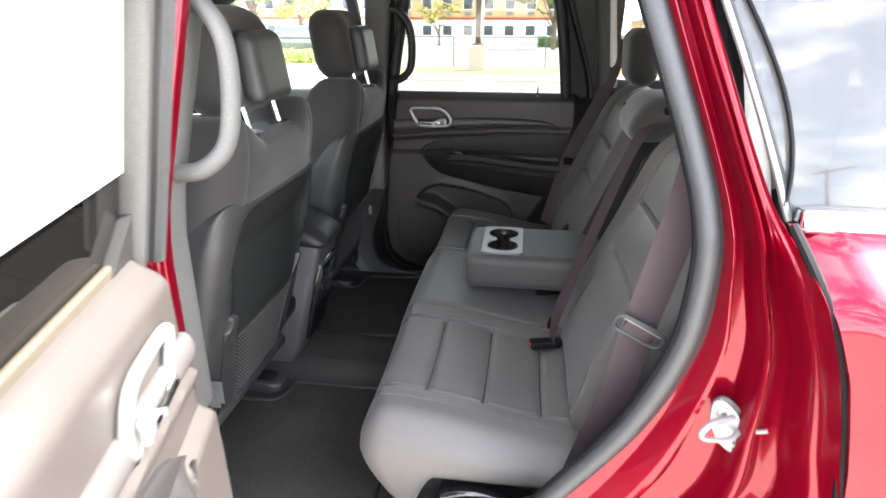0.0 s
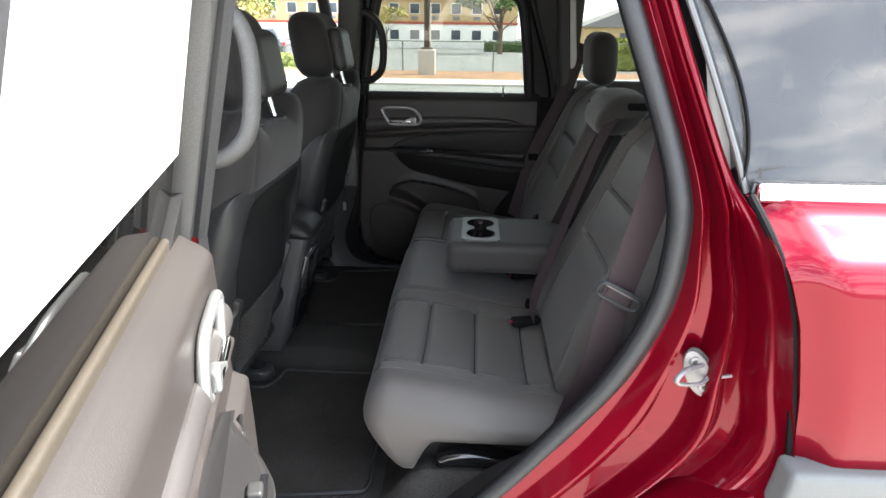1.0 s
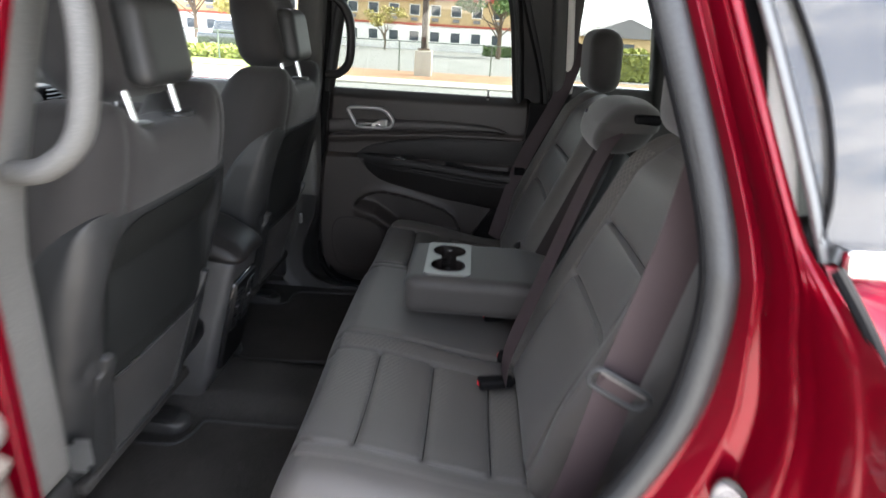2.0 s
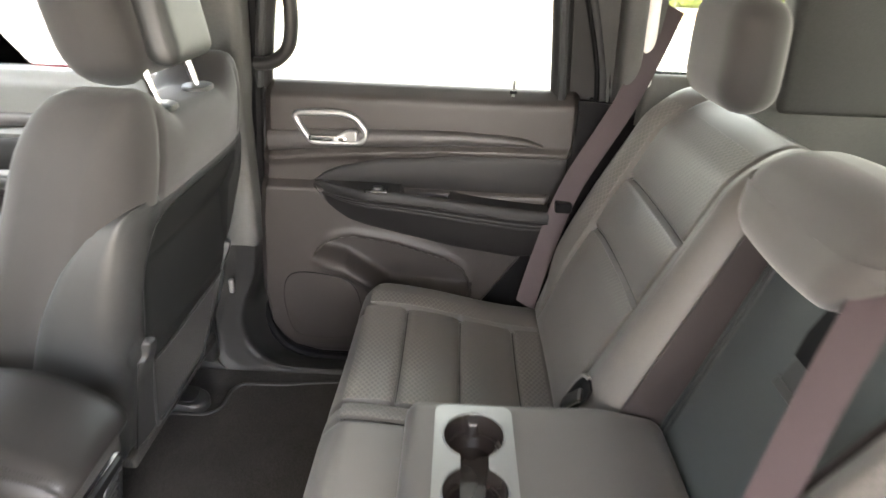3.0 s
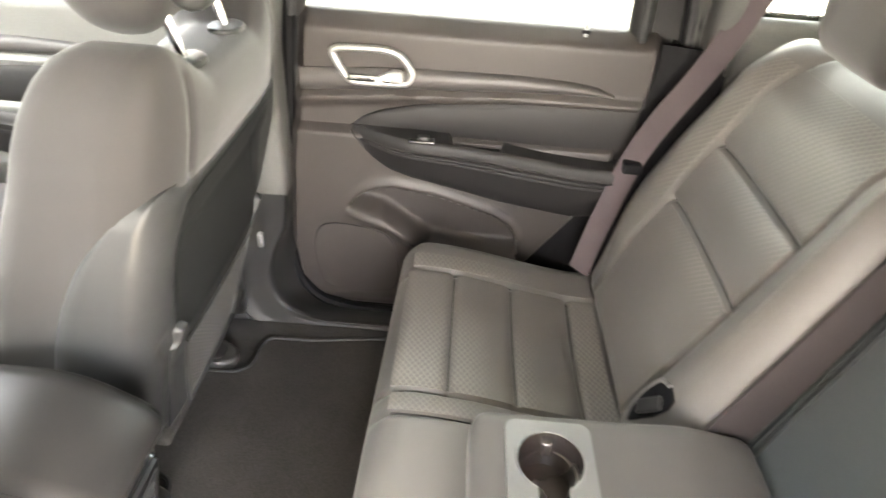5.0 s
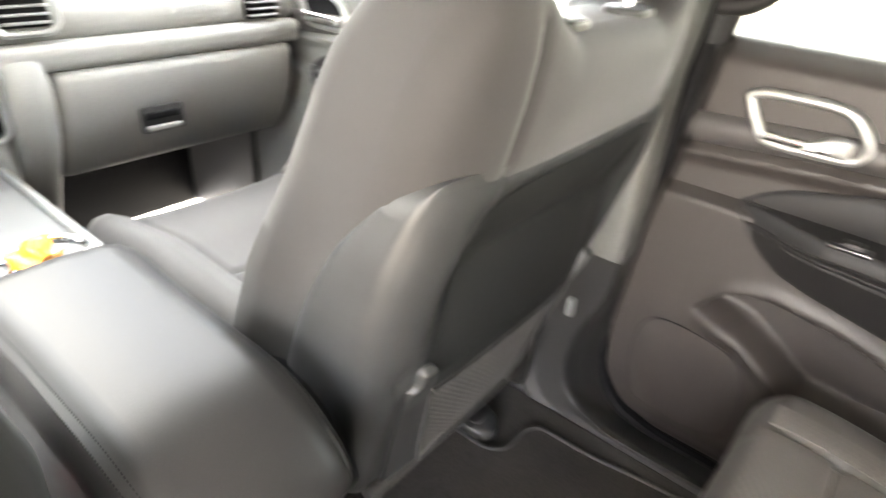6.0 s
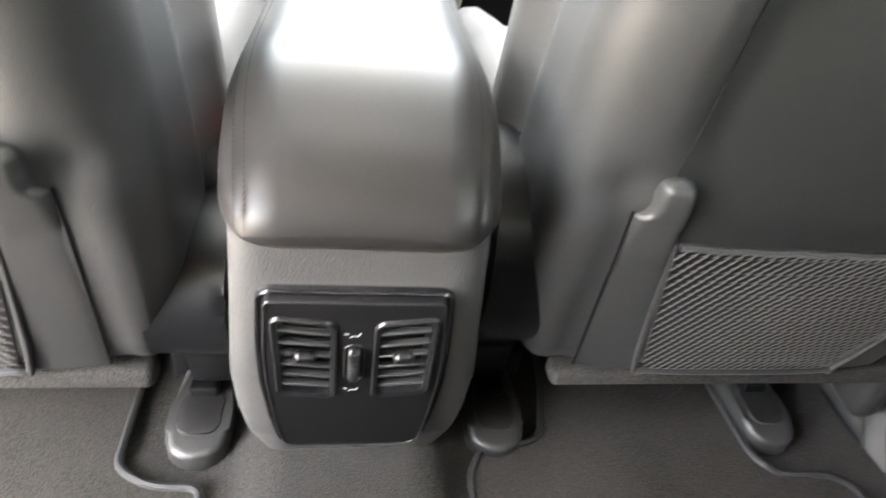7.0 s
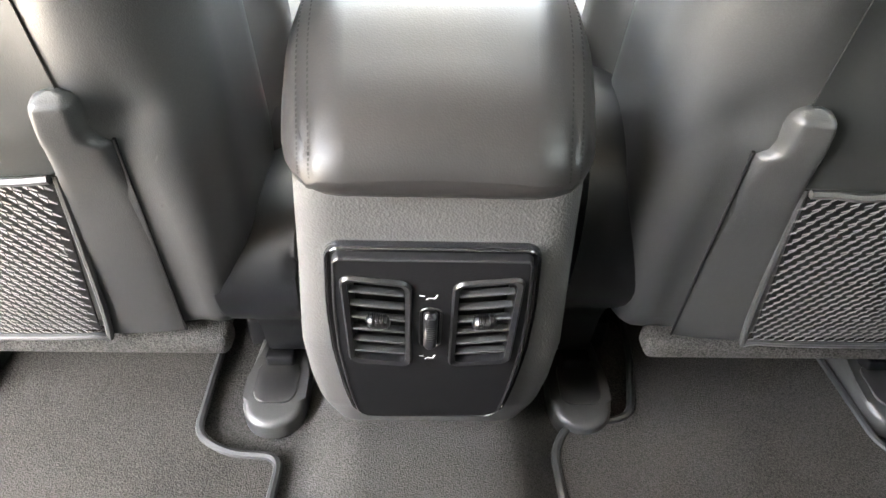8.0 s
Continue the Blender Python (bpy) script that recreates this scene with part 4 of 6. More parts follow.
    put("centre_headrest", rbox((0.528, -0.131, 1.194), (0.645, 0.139, 1.309), 0.045, (8, 18, 10), centre_head), CLOTH_SIDE, bench, "low charcoal cloth centre headrest")

    # folded armrest with a two-cup tray
    def arm(p):
        return Vector((p.x, p.y * (1 + 0.05 * step(0.3, 0.5, p.x)), p.z - 0.02 * step(0.40, 0.52, p.x) * (1 if p.z > 0.86 else 0)))

    arm_bm = rbox((0.142, -0.126, 0.818), (0.515, 0.126, 0.908), 0.024, (60, 40, 6), arm)
    # the top is open under the tray, for the cups
    well_faces = [f for f in arm_bm.faces if f.calc_center_median().z > 0.905 and abs(f.calc_center_median().x - 0.237) < 0.048 and abs(f.calc_center_median().y) < 0.097]
    bmesh.ops.delete(arm_bm, geom=well_faces, context="FACES")
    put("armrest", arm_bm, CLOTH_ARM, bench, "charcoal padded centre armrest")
    tray = bmesh.new()
    out_ring = rounded(0.106, 0.206, 0.014, 6)
    cx, cz = 0.237, 0.9085
    vs = [tray.verts.new((cx + u, v, cz + 0.004)) for u, v in out_ring]
    # one opening shaped as two joined circles
    hole = []
    r0, off, gap = 0.0405, 0.0465, 26.0
    for sgn in (1, -1):
        for k in range(25):
            a = radians((-90 if sgn > 0 else 90) + gap + (360 - 2 * gap) * k / 24)
            hole.append((r0 * math.cos(a), sgn * off + r0 * math.sin(a)))
    hs = [tray.verts.new((cx + u, v, cz + 0.004)) for u, v in hole]
    edges = [tray.edges.new((ring[i], ring[(i + 1) % len(ring)])) for ring in (vs, hs) for i in range(len(ring))]
    bmesh.ops.triangle_fill(tray, use_beauty=True, edges=edges)
    lo = [tray.verts.new((v.co.x, v.co.y, cz - 0.002)) for v in vs]
    for i in range(len(vs)):
        j = (i + 1) % len(vs)
        tray.faces.new((vs[i], vs[j], lo[j], lo[i]))
    put("cup_tray", tray, TRAY, bench, "satin silver two-cup tray")
    well = bmesh.new()
    a = [well.verts.new((cx + u, v, cz + 0.003)) for u, v in hole]
    b = [well.verts.new((cx + u * 0.9, v * 0.95, cz - 0.055)) for u, v in hole]
    for i in range(len(a)):
        j = (i + 1) % len(a)
        well.faces.new((a[i], a[j], b[j], b[i]))
    well.faces.new(b)
    put("cup_well", well, CUP_BROWN, bench, "dark cup well")
    for s in (-1, 1):
        put("well_step", tube([Vector((cx + 0.0372 * math.cos(radians(a)), s * (0.0450 + 0.0372 * math.sin(radians(a))), cz - 0.027)) for a in range(-60, 241, 12)], 0.0026, 8), CUP_BROWN)
        put("well_rim", tube([Vector((cx + 0.0408 * math.cos(radians(a)), s * (0.0465 + 0.0408 * math.sin(radians(a))), cz + 0.004)) for a in range(-62, 243, 8)], 0.0014, 8), TRAY)
    for s in (-1, 1):
        put("cup_finger", rbox((cx - 0.008, s * 0.080 - 0.006, cz - 0.03), (cx + 0.008, s * 0.080 + 0.006, cz - 0.004), 0.004, (2, 2, 3)), CUP_BROWN)

    # plastic base and release lever
    put("seat_base", rbox((0.075, -0.60, 0.50), (0.44, 0.60, 0.70), 0.03, (10, 20, 5)), PLASTIC)
    put("lever", rbox((0.15, -0.655, 0.598), (0.335, -0.60, 0.632), 0.014, (14, 4, 3),
                      lambda p: Vector((p.x, p.y, p.z + 0.012 * math.sin((p.x - 0.15) / 0.185 * 5) + 0.006 * (p.x - 0.15) / 0.185))), GLOSS_BLACK, bench, "black seat release lever")
    return bench


build_bench()


# ---- belts ----
def belt(name, label, pts, wide, side, extra=()):
    b = thing(name, label, "seat belt", "seat belts")
    line = curve(pts, 10)
    part("webbing", ribbon(line, wide, side), BELT, b)
    return b


near_belt = belt("seat_belt", "mauve-grey seat belt with metal tongue across the backrest edge",
                 [(0.560, -0.655, 1.50), (0.514, -0.688, 1.252), (0.4995, -0.692, 1.18), (0.4845, -0.692, 1.111), (0.4655, -0.692, 1.026), (0.4545, -0.692, 0.962), (0.439, -0.692, 0.881), (0.418, -0.692, 0.815), (0.40, -0.685, 0.74), (0.395, -0.675, 0.68)], 0.055, lambda t: (0.90, 0.10, -0.30))
tongue_way = Matrix(((0.89, 0.40, 0.21, 0), (-0.10, -0.30, 0.95, 0), (-0.44, 0.87, 0.22, 0), (0, 0, 0, 1))).to_3x3()
tongue_at = Vector((0.466, -0.698, 1.030))
part("tongue", rbox((-0.024, -0.022, -0.004), (0.024, 0.012, 0.004), 0.003, (6, 4, 2), lambda p: tongue_at + tongue_way @ p), BELT, near_belt, "folded webbing behind the tongue")
part("tongue_plate", tube([tongue_at + tongue_way @ Vector((u, v + 0.002, -0.004)) for u, v in rounded(0.078, 0.030, 0.012, 5)], 0.0038, 8, closed=True), RUBBER, near_belt, "dark belt tongue frame")
part("tongue_tip", rbox((-0.032, 0.010, -0.006), (0.032, 0.020, -0.001), 0.002, (4, 2, 1), lambda p: tongue_at + tongue_way @ p), STEEL, near_belt, "steel tongue edge")
far_belt = belt("seat_belt", "mauve-grey seat belt hanging beside the door and backrest",
                [(0.60, 0.685, 1.40), (0.545, 0.69, 1.22), (0.455, 0.695, 1.02), (0.405, 0.665, 0.86), (0.375, 0.63, 0.755)], 0.047, lambda t: (0.86, -0.30, -0.40))
part("belt_stop", rbox((0.425, 0.672, 0.968), (0.462, 0.706, 0.992), 0.006, (3, 3, 3)), MATT_BLACK, far_belt)
centre_belt = belt("seat_belt", "mauve-grey seat belt running down the backrest from its slot",
                   [on_rest(-0.085, 0.60, 0.01), on_rest(-0.105, 0.555, -0.030), on_rest(-0.135, 0.485, -0.044), on_rest(-0.185, 0.355, -0.046), on_rest(-0.245, 0.215, -0.046), on_rest(-0.295, 0.10, -0.046), on_rest(-0.315, 0.045, -0.03)], 0.046, lambda t: (-0.2, 0.93, 0.30))
part("belt_guide", rbox((0.585, -0.13, 1.268), (0.64, -0.04, 1.288), 0.008, (4, 6, 2)), MATT_BLACK, centre_belt, "black belt slot")
for x, y, tilt in ((0.352, -0.302, 0.25), (0.395, -0.205, -0.2), (0.352, 0.030, 0.2), (0.366, -0.008, 0.2)):
    bk = thing("belt_buckle", "black belt buckle with a red button at the seat fold", "belt buckle", "belt buckles", at=(x, y, 0.772))
    bk.rotation_euler = (0, 0, tilt)
    part("buckle_case", rbox((-0.036, -0.015, -0.010), (0.036, 0.015, 0.010), 0.006, (5, 3, 3), lambda p: Vector((p.x, p.y * (1 - 0.25 * step(-0.01, 0.036, p.x)), p.z))), MATT_BLACK, bk)
    part("button", rbox((-0.0380, -0.006, -0.002), (-0.033, 0.006, 0.004), 0.002, (2, 2, 2)), BUCKLE_RED, bk, "red release button")
    part("stalk", ribbon([(0.030, 0, 0.0), (0.055, 0, -0.004), (0.085, 0, -0.02)], 0.022, lambda t: (0, 1, 0), 0.003), MATT_BLACK, bk)


# ---- doors ----
car = thing("car", "glossy red car with one rear door wide open", "car")
DOOR_FRONT = ((0.49, -0.12), (0.53, -0.205), (0.60, -0.255), (0.70, -0.268), (0.90, -0.257), (1.10, -0.232), (1.21, -0.222))
DOOR_REAR = ((0.49, 0.15), (0.60, 0.22), (0.68, 0.277), (0.82, 0.37), (1.05, 0.452), (1.10, 0.472), (1.21, 0.468))
POCKET_TOP = ((-0.14, 0.797), (-0.118, 0.827), (-0.096, 0.845), (-0.065, 0.857), (-0.033, 0.862), (0.064, 0.848), (0.19, 0.81), (0.228, 0.785), (0.250, 0.745))
POCKET_LOW = ((-0.14, 0.796), (-0.113, 0.794), (-0.057, 0.782), (-0.009, 0.750), (0.05, 0.71), (0.250, 0.70))


def glass_y(z):
    return 0.80 - 0.25 * (z - 1.2)


def door_y(x, z):
    low = lerp_line(((-0.23, 1.058), (-0.065, 1.072), (0.2, 1.088), (0.45, 1.09)), x)
    y = 0.752
    y += 0.035 * step(1.17, 1.215, z) ** 2
    y -= 0.012 * step(low + 0.003, low - 0.010, z)
    y += 0.009 * step(low - 0.013, low - 0.034, z)
    y -= 0.020 * step(0.995, 0.978, z)
    if -0.15 < x < 0.25:
        zu, zl = lerp_line(POCKET_TOP, x), lerp_line(POCKET_LOW, x)
        y += 0.045 * step(-0.002, 0.030, z - zl) * step(-0.002, 0.014, zu - z)
        y -= 0.014 * groove(z, zl - 0.010, 0.016) * step(-0.15, -0.08, x)
        y -= 0.006 * groove(z, zu + 0.010, 0.012) * step(-0.15, -0.08, x)
    y += 0.012 * step(0.60, 0.50, z)
    y += 0.02 * step(0.56, 0.49, z)
    return y


def door_band(u, v):
    """The upper band, from the handle to the rear."""
    x = -0.222 + 0.615 * u
    hi = lerp_line(((-0.23, 1.106), (-0.018, 1.119), (0.2, 1.122), (0.30, 1.118), (0.355, 1.112), (0.40, 1.096)), x)
    lo = lerp_line(((-0.23, 1.060), (-0.065, 1.074), (0.2, 1.089), (0.40, 1.094)), x)
    z = lo + (hi - lo) * v
    return Vector((x, 0.7485 - 0.010 * math.sin(math.pi * v) ** 0.6, z))


def door_insert(u, v):
    """The panel above the armrest, with an arched top edge."""
    x = -0.12 + 0.57 * u
    top = lerp_line(((-0.12, 0.997), (-0.10, 1.014), (-0.067, 1.030), (0.024, 1.052), (0.2, 1.067), (0.46, 1.071)), x)
    low = 0.985 - 0.02 * step(0.1, 0.45, x)
    return Vector((x, 0.743 - 0.008 * math.sin(math.pi * u) ** 0.4 * math.sin(math.pi * v) ** 0.5, low + (top - low) * v))


def door_pad(u, v):
    """The leaf-shaped armrest with a ledge on top."""
    x = -0.122 + 0.538 * u
    zt = 0.996 - 0.034 * step(0.0, 0.45, x)
    zl = lerp_line(((-0.122, 0.992), (-0.112, 0.975), (-0.096, 0.954), (-0.07, 0.930), (-0.042, 0.911), (0.0, 0.897), (0.077, 0.880), (0.201, 0.852), (0.353, 0.830), (0.45, 0.84)), x)
    out = 0.052 * step(0.0, 0.25, u) ** 0.7
    if v < 0.55:
        k = v / 0.55
        z = zl + (zt - 0.022 - zl) * k
        y = min(door_y(x, z), 0.731) - 0.004 - (out - 0.010) * (k ** 0.8)
    elif v < 0.75:
        a = (v - 0.55) / 0.2 * math.pi / 2
        z = zt - 0.022 + 0.022 * math.sin(a)
        y = 0.738 - out + 0.012 * (1 - math.cos(a))
    else:
        k = (v - 0.75) / 0.25
        z = zt + 0.003 * k
        y = 0.738 - out + 0.012 + (out - 0.014) * k
    cut = step(0.080, 0.092, x) * step(0.192, 0.178, x)
    if v >= 0.70:
        z -= 0.030 * cut * step(0.70, 0.80, v)
    y += 0.0022 * (groove(v, 0.49, 0.010) + groove(v, 0.435, 0.010))
    return Vector((x, y, z))


HANDLE_LINE = ((-0.153, 1.147), (-0.138, 1.152), (-0.09, 1.1535), (-0.048, 1.152), (-0.022, 1.141), (-0.003, 1.115), (-0.005, 1.097), (-0.022, 1.089), (-0.07, 1.087), (-0.115, 1.088), (-0.131, 1.098), (-0.154, 1.137))


def rear_door(side, label):
    """A rear door in its closed place, its inner face towards the cabin; side 1 is the far one."""
    hinge = Vector((-0.29, 0.90 * side, 0.60))
    door = None

    def put(name, bm, mat, parent=None, label="", **kw):
        for v in bm.verts:
            v.co = Vector((v.co.x, v.co.y * side, v.co.z)) - hinge
        return part(name, bm, mat, parent or door, label, **kw)

    def inner(u, v):
        z = 0.49 + 0.72 * v
        x0, x1 = lerp_line(DOOR_FRONT, z), lerp_line(DOOR_REAR, z)
        x = x0 + (x1 - x0) * u
        edge = 0.02 * (step(0.025, 0.0, u) + step(0.975, 1.0, u) + step(0.02, 0, v))
        return Vector((x, door_y(x, z) + edge, z))

    door = put("rear_door", sheet(inner, 130, 130, 0.03, (0, 1, 0)), PLASTIC_SOFT, car, label)
    door.location = hinge

    put("trim_band", sheet(door_band, 40, 8, 0.01, (0, 1, 0)), TRIM_BAND, door, "satin grey trim band")
    put("door_insert", sheet(door_insert, 60, 14, 0.006, (0, 1, 0)), LEATHER, door, "black leatherette door insert")

    put("door_armrest", sheet(door_pad, 110, 80, 0.004, (0, 1, 0.1)), LEATHER, door, "padded black door armrest")
    # black block set in the grip, for the shade inside it
    put("grip_shade_block", rbox((0.086, 0.694, 0.948), (0.187, 0.741, 0.974), 0.006, (8, 3, 2)), MATT_BLACK, door, "black block painting the shade of the armrest grip")
    put("window_switch", rbox((0.0, 0.690, 0.988), (0.052, 0.715, 0.996), 0.003, (4, 3, 2)), GLOSS_BLACK)
    put("switch_key", rbox((0.018, 0.694, 0.992), (0.04, 0.711, 1.003), 0.004, (3, 3, 2)), CAP_GREY)

    # handle: bezel, dark cup, chrome lever
    loop = curve([(x, 0.744, z) for x, z in HANDLE_LINE], 5, closed=True)
    put("handle_bezel", tube(loop, 0.0072, 10, closed=True), SATIN, door, "satin silver handle bezel")
    mid = Vector((-0.08, 0, 1.12))
    cup = bmesh.new()
    rings = []
    for k, d in ((1.0, 0.744), (0.93, 0.755), (0.8, 0.775)):
        rings.append([cup.verts.new((mid.x + (p.x - mid.x) * k, d, mid.z + (p.z - mid.z) * k)) for p in loop])
    for A, B in zip(rings, rings[1:]):
        for i in range(len(A)):
            cup.faces.new((A[i], A[(i + 1) % len(A)], B[(i + 1) % len(B)], B[i]))
    cup.faces.new(rings[-1])
    for v in cup.verts:
        v.co.y -= 0.006 if v.co.y > 0.75 else 0.004
    put("handle_cup", cup, MATT_BLACK)
    lever = put("handle_lever", rbox((-0.128, 0.730, 1.092), (-0.040, 0.741, 1.105), 0.005, (12, 3, 3)), CHROME, door, "chrome door lever")
    put("lever_paddle", rbox((-0.075, 0.728, 1.091), (-0.018, 0.742, 1.119), 0.006, (10, 3, 6), lambda p: Vector((p.x, p.y + 0.003 * math.sin((p.x + 0.075) * 55), 1.091 + (p.z - 1.091) * (1 - 0.6 * step(-0.034, -0.075, p.x))))), SATIN, lever)
    # speaker cover
    sp = curve([(-0.205, 0.62, 0), (-0.212, 0.70, 0), (-0.19, 0.752, 0), (-0.12, 0.757, 0), (-0.045, 0.735, 0), (-0.02, 0.66, 0), (-0.03, 0.585, 0), (-0.10, 0.566, 0), (-0.18, 0.575, 0)], 6, closed=True)
    put("speaker_cover", prism([(p.x, p.y) for p in sp], lambda u, v, d: Vector((u, door_y(u, v) - d + 0.002, v)), 0.0045, 0.002), PLASTIC_SOFT, door, "grained speaker cover")
    put("speaker_groove", tube([Vector((p.x, door_y(p.x, p.y) - 0.0006, p.y)) for p in sp], 0.0016, 6, closed=True), MATT_BLACK)
    put("lock_pin", tube([(0.319, 0.768, 1.20), (0.319, 0.768, 1.235)], 0.0035, 8), SATIN)
    put("lock_collar", knob((0.319, 0.768, 1.207), (0, 0, 1), 0.008, 0.006), MATT_BLACK)

    # outer skin, belt strips, window frame and pane
    def skin(u, v):
        z = 0.46 + 0.725 * v
        x0, x1 = lerp_line(DOOR_FRONT, max(z, 0.49)) - 0.03, lerp_line(DOOR_REAR, max(z, 0.49)) + 0.07
        bulge = 0.925 - 0.06 * step(1.0, 1.22, z) + 0.01 * math.sin(v * 3)
        return Vector((x0 + (x1 - x0) * u, bulge, z))

    put("outer_skin", sheet(skin, 24, 24, 0.012, (0, -1, 0)), RED, door, "red painted door skin")

    def rim(a, b):
        def fn(u, v):
            z = 0.47 + 0.73 * v
            k = lerp_line(DOOR_FRONT if a else DOOR_REAR, max(z, 0.49))
            x = k + (-0.012 if a else 0.03)
            return Vector((x, 0.772 + (0.14 - 0.05 * step(1.0, 1.22, z)) * u, z))
        return sheet(fn, 6, 24, 0.006, (1 if a else -1, 0, 0))

    put("outer_shoulder", sheet(lambda u, v: Vector((-0.25 + 0.75 * u, 0.862 + 0.066 * v, 1.186 - 0.09 * v ** 1.6)), 10, 8, 0.006, (0, 0, -1)), RED)
    # far edges black instead of body red, to keep the closed gaps dark
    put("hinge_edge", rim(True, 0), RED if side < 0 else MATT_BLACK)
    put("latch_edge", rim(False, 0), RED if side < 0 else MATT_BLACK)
    put("inner_belt_strip", rbox((-0.215, 0.786 if side > 0 else 0.791, 1.190), (0.46, 0.802, 1.209 if side > 0 else 1.222), 0.005, (20, 2, 2)), material("worn_belt_strip", (0.050, 0.042, 0.032), 0.5, metal=0.3) if "worn_belt_strip" not in bpy.data.materials else bpy.data.materials["worn_belt_strip"], door, "pale worn inner belt strip")
    put("belt_felt", rbox((-0.225, 0.801, 1.18), (0.46, 0.811 if side > 0 else 0.826, 1.209 if side > 0 else 1.229), 0.003, (20, 1, 2)), MATT_BLACK)
    put("outer_belt_strip", rbox((-0.235, 0.826, 1.165), (0.50, 0.862, 1.188), 0.008, (20, 2, 2)), RUBBER)
    if side < 0:
        put("sail_corner", prism([(-0.235, 1.205), (-0.15, 1.205), (-0.232, 1.30)], lambda u, v, d: Vector((u, glass_y(v) - 0.008 + d, v)), 0.016, 0.003), PLASTIC)
    frame_line = [(-0.238, 1.20), (-0.205, 1.36), (-0.165, 1.535), (-0.14, 1.566), (-0.09, 1.575), (0.30, 1.575), (0.345, 1.565), (0.375, 1.53), (0.40, 1.40), (0.425, 1.20)]
    line = curve([(x, glass_y(z), z) for x, z in frame_line], 8)
    put("window_frame", tube(line, 0.024, 10, flat=0.9), PILLAR if side < 0 else PLASTIC, door, "dark window frame")
    put("frame_seal", tube([p + Vector((0.0, -0.03, 0.0)) for p in line], 0.010, 8), RUBBER)

    def pane(u, v):
        z = 1.19 + 0.385 * v
        x0 = lerp_line(((1.19, -0.238), (1.36, -0.205), (1.575, -0.15)), z)
        x1 = lerp_line(((1.19, 0.426), (1.40, 0.40), (1.575, 0.365)), z)
        return Vector((x0 + (x1 - x0) * u, glass_y(z) + 0.006, z))

    p = put("window_pane", sheet(pane, 6, 6, 0.004, (0, 1, 0)), NEAR_PANE if side < 0 else PRIVACY, door, "tinted window pane" if side > 0 else "dark tinted window pane under the glare film")
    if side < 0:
        # white glare painted as a film on the upper pane, none just above the belt
        put("glare_film", sheet(lambda u, v: pane(u, 0.328 + 0.66 * v) + Vector((0, -0.0035, 0)), 6, 6, 0.0008, (0, -1, 0)), GLARE_FILM, p, "white film standing in for glare on the pane")
    return door


rear_door(1, "closed rear door with charcoal moulded panel, silver handle and tinted window")
near_door = rear_door(-1, "open rear door with sunlit inner panel and glare-white window")
near_door.rotation_euler = (0, 0, radians(-74))


def front_door(side, label):
    base = Vector((-1.3, 0.85 * side, 0.6))
    door = None

    def put(name, bm, mat, parent=None, label="", **kw):
        for v in bm.verts:
            v.co = Vector((v.co.x, v.co.y * side, v.co.z)) - base
        return part(name, bm, mat, parent or door, label, **kw)

    ahead = Vector((-0.97, 0, 0))

    def inner(u, v):
        x, z = -1.32 + 0.99 * u, 0.50 + 0.71 * v
        return Vector((x, door_y(x + 0.97, z), z))

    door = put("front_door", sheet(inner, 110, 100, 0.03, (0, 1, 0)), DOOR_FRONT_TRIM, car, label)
    door.location = base
    put("trim_band", sheet(lambda u, v: door_band(u, v) + ahead, 30, 8, 0.01, (0, 1, 0)), TRIM_BAND, door, "satin grey trim band")
    put("door_insert", sheet(lambda u, v: door_insert(u, v) + ahead, 40, 12, 0.006, (0, 1, 0)), LEATHER, door, "black leatherette door insert")
    put("door_armrest", sheet(lambda u, v: door_pad(u, v) + ahead, 70, 50, 0.004, (0, 1, 0.1)), LEATHER, door, "padded black door armrest")
    put("switch_bank", rbox((-1.03, 0.69, 0.988), (-0.90, 0.722, 1.0), 0.004, (6, 3, 2)), GLOSS_BLACK)
    for k in range(3):
        put("switch_key", rbox((-1.02 + 0.04 * k, 0.694, 0.996), (-0.995 + 0.04 * k, 0.714, 1.006), 0.004, (3, 3, 2)), CAP_GREY)
    loop = curve([(x - 0.97, 0.744, z) for x, z in HANDLE_LINE], 5, closed=True)
    put("handle_bezel", tube(loop, 0.0072, 8, closed=True), SATIN, door, "satin silver handle bezel")
    put("handle_cup", prism([(-1.05 + (p.x + 1.05) * 0.92, 1.12 + (p.z - 1.12) * 0.92) for p in loop], lambda u, v, d: Vector((u, 0.751 - d, v)), 0.004), MATT_BLACK)
    put("handle_lever", rbox((-1.105, 0.728, 1.093), (-0.988, 0.742, 1.116), 0.007, (6, 3, 3)), CHROME, door, "chrome door lever")
    put("outer_skin", sheet(lambda u, v: Vector((-1.35 + 1.03 * u, 0.925 - 0.06 * step(1.0, 1.22, 0.46 + 0.75 * v), 0.46 + 0.75 * v)), 10, 14, 0.012, (0, -1, 0)), RED)
    line = curve([(x, glass_y(z), z) for x, z in ((-1.33, 1.20), (-1.0, 1.44), (-0.80, 1.55), (-0.70, 1.575), (-0.40, 1.575), (-0.36, 1.54), (-0.335, 1.20))], 8)
    put("window_frame", tube(line, 0.022, 8), PILLAR)

    def pane(u, v):
        z = 1.19 + 0.38 * v
        x0 = lerp_line(((1.19, -1.33), (1.44, -1.0), (1.57, -0.75)), z)
        return Vector((x0 + (-0.345 - x0) * u, glass_y(z) + 0.004, z))

    put("window_pane", sheet(pane, 6, 6, 0.004, (0, 1, 0)), CLEAR)
    return door


front_door(1, "closed front door with charcoal panel and silver handle")
front_door(-1, "closed front door with charcoal panel and red skin")


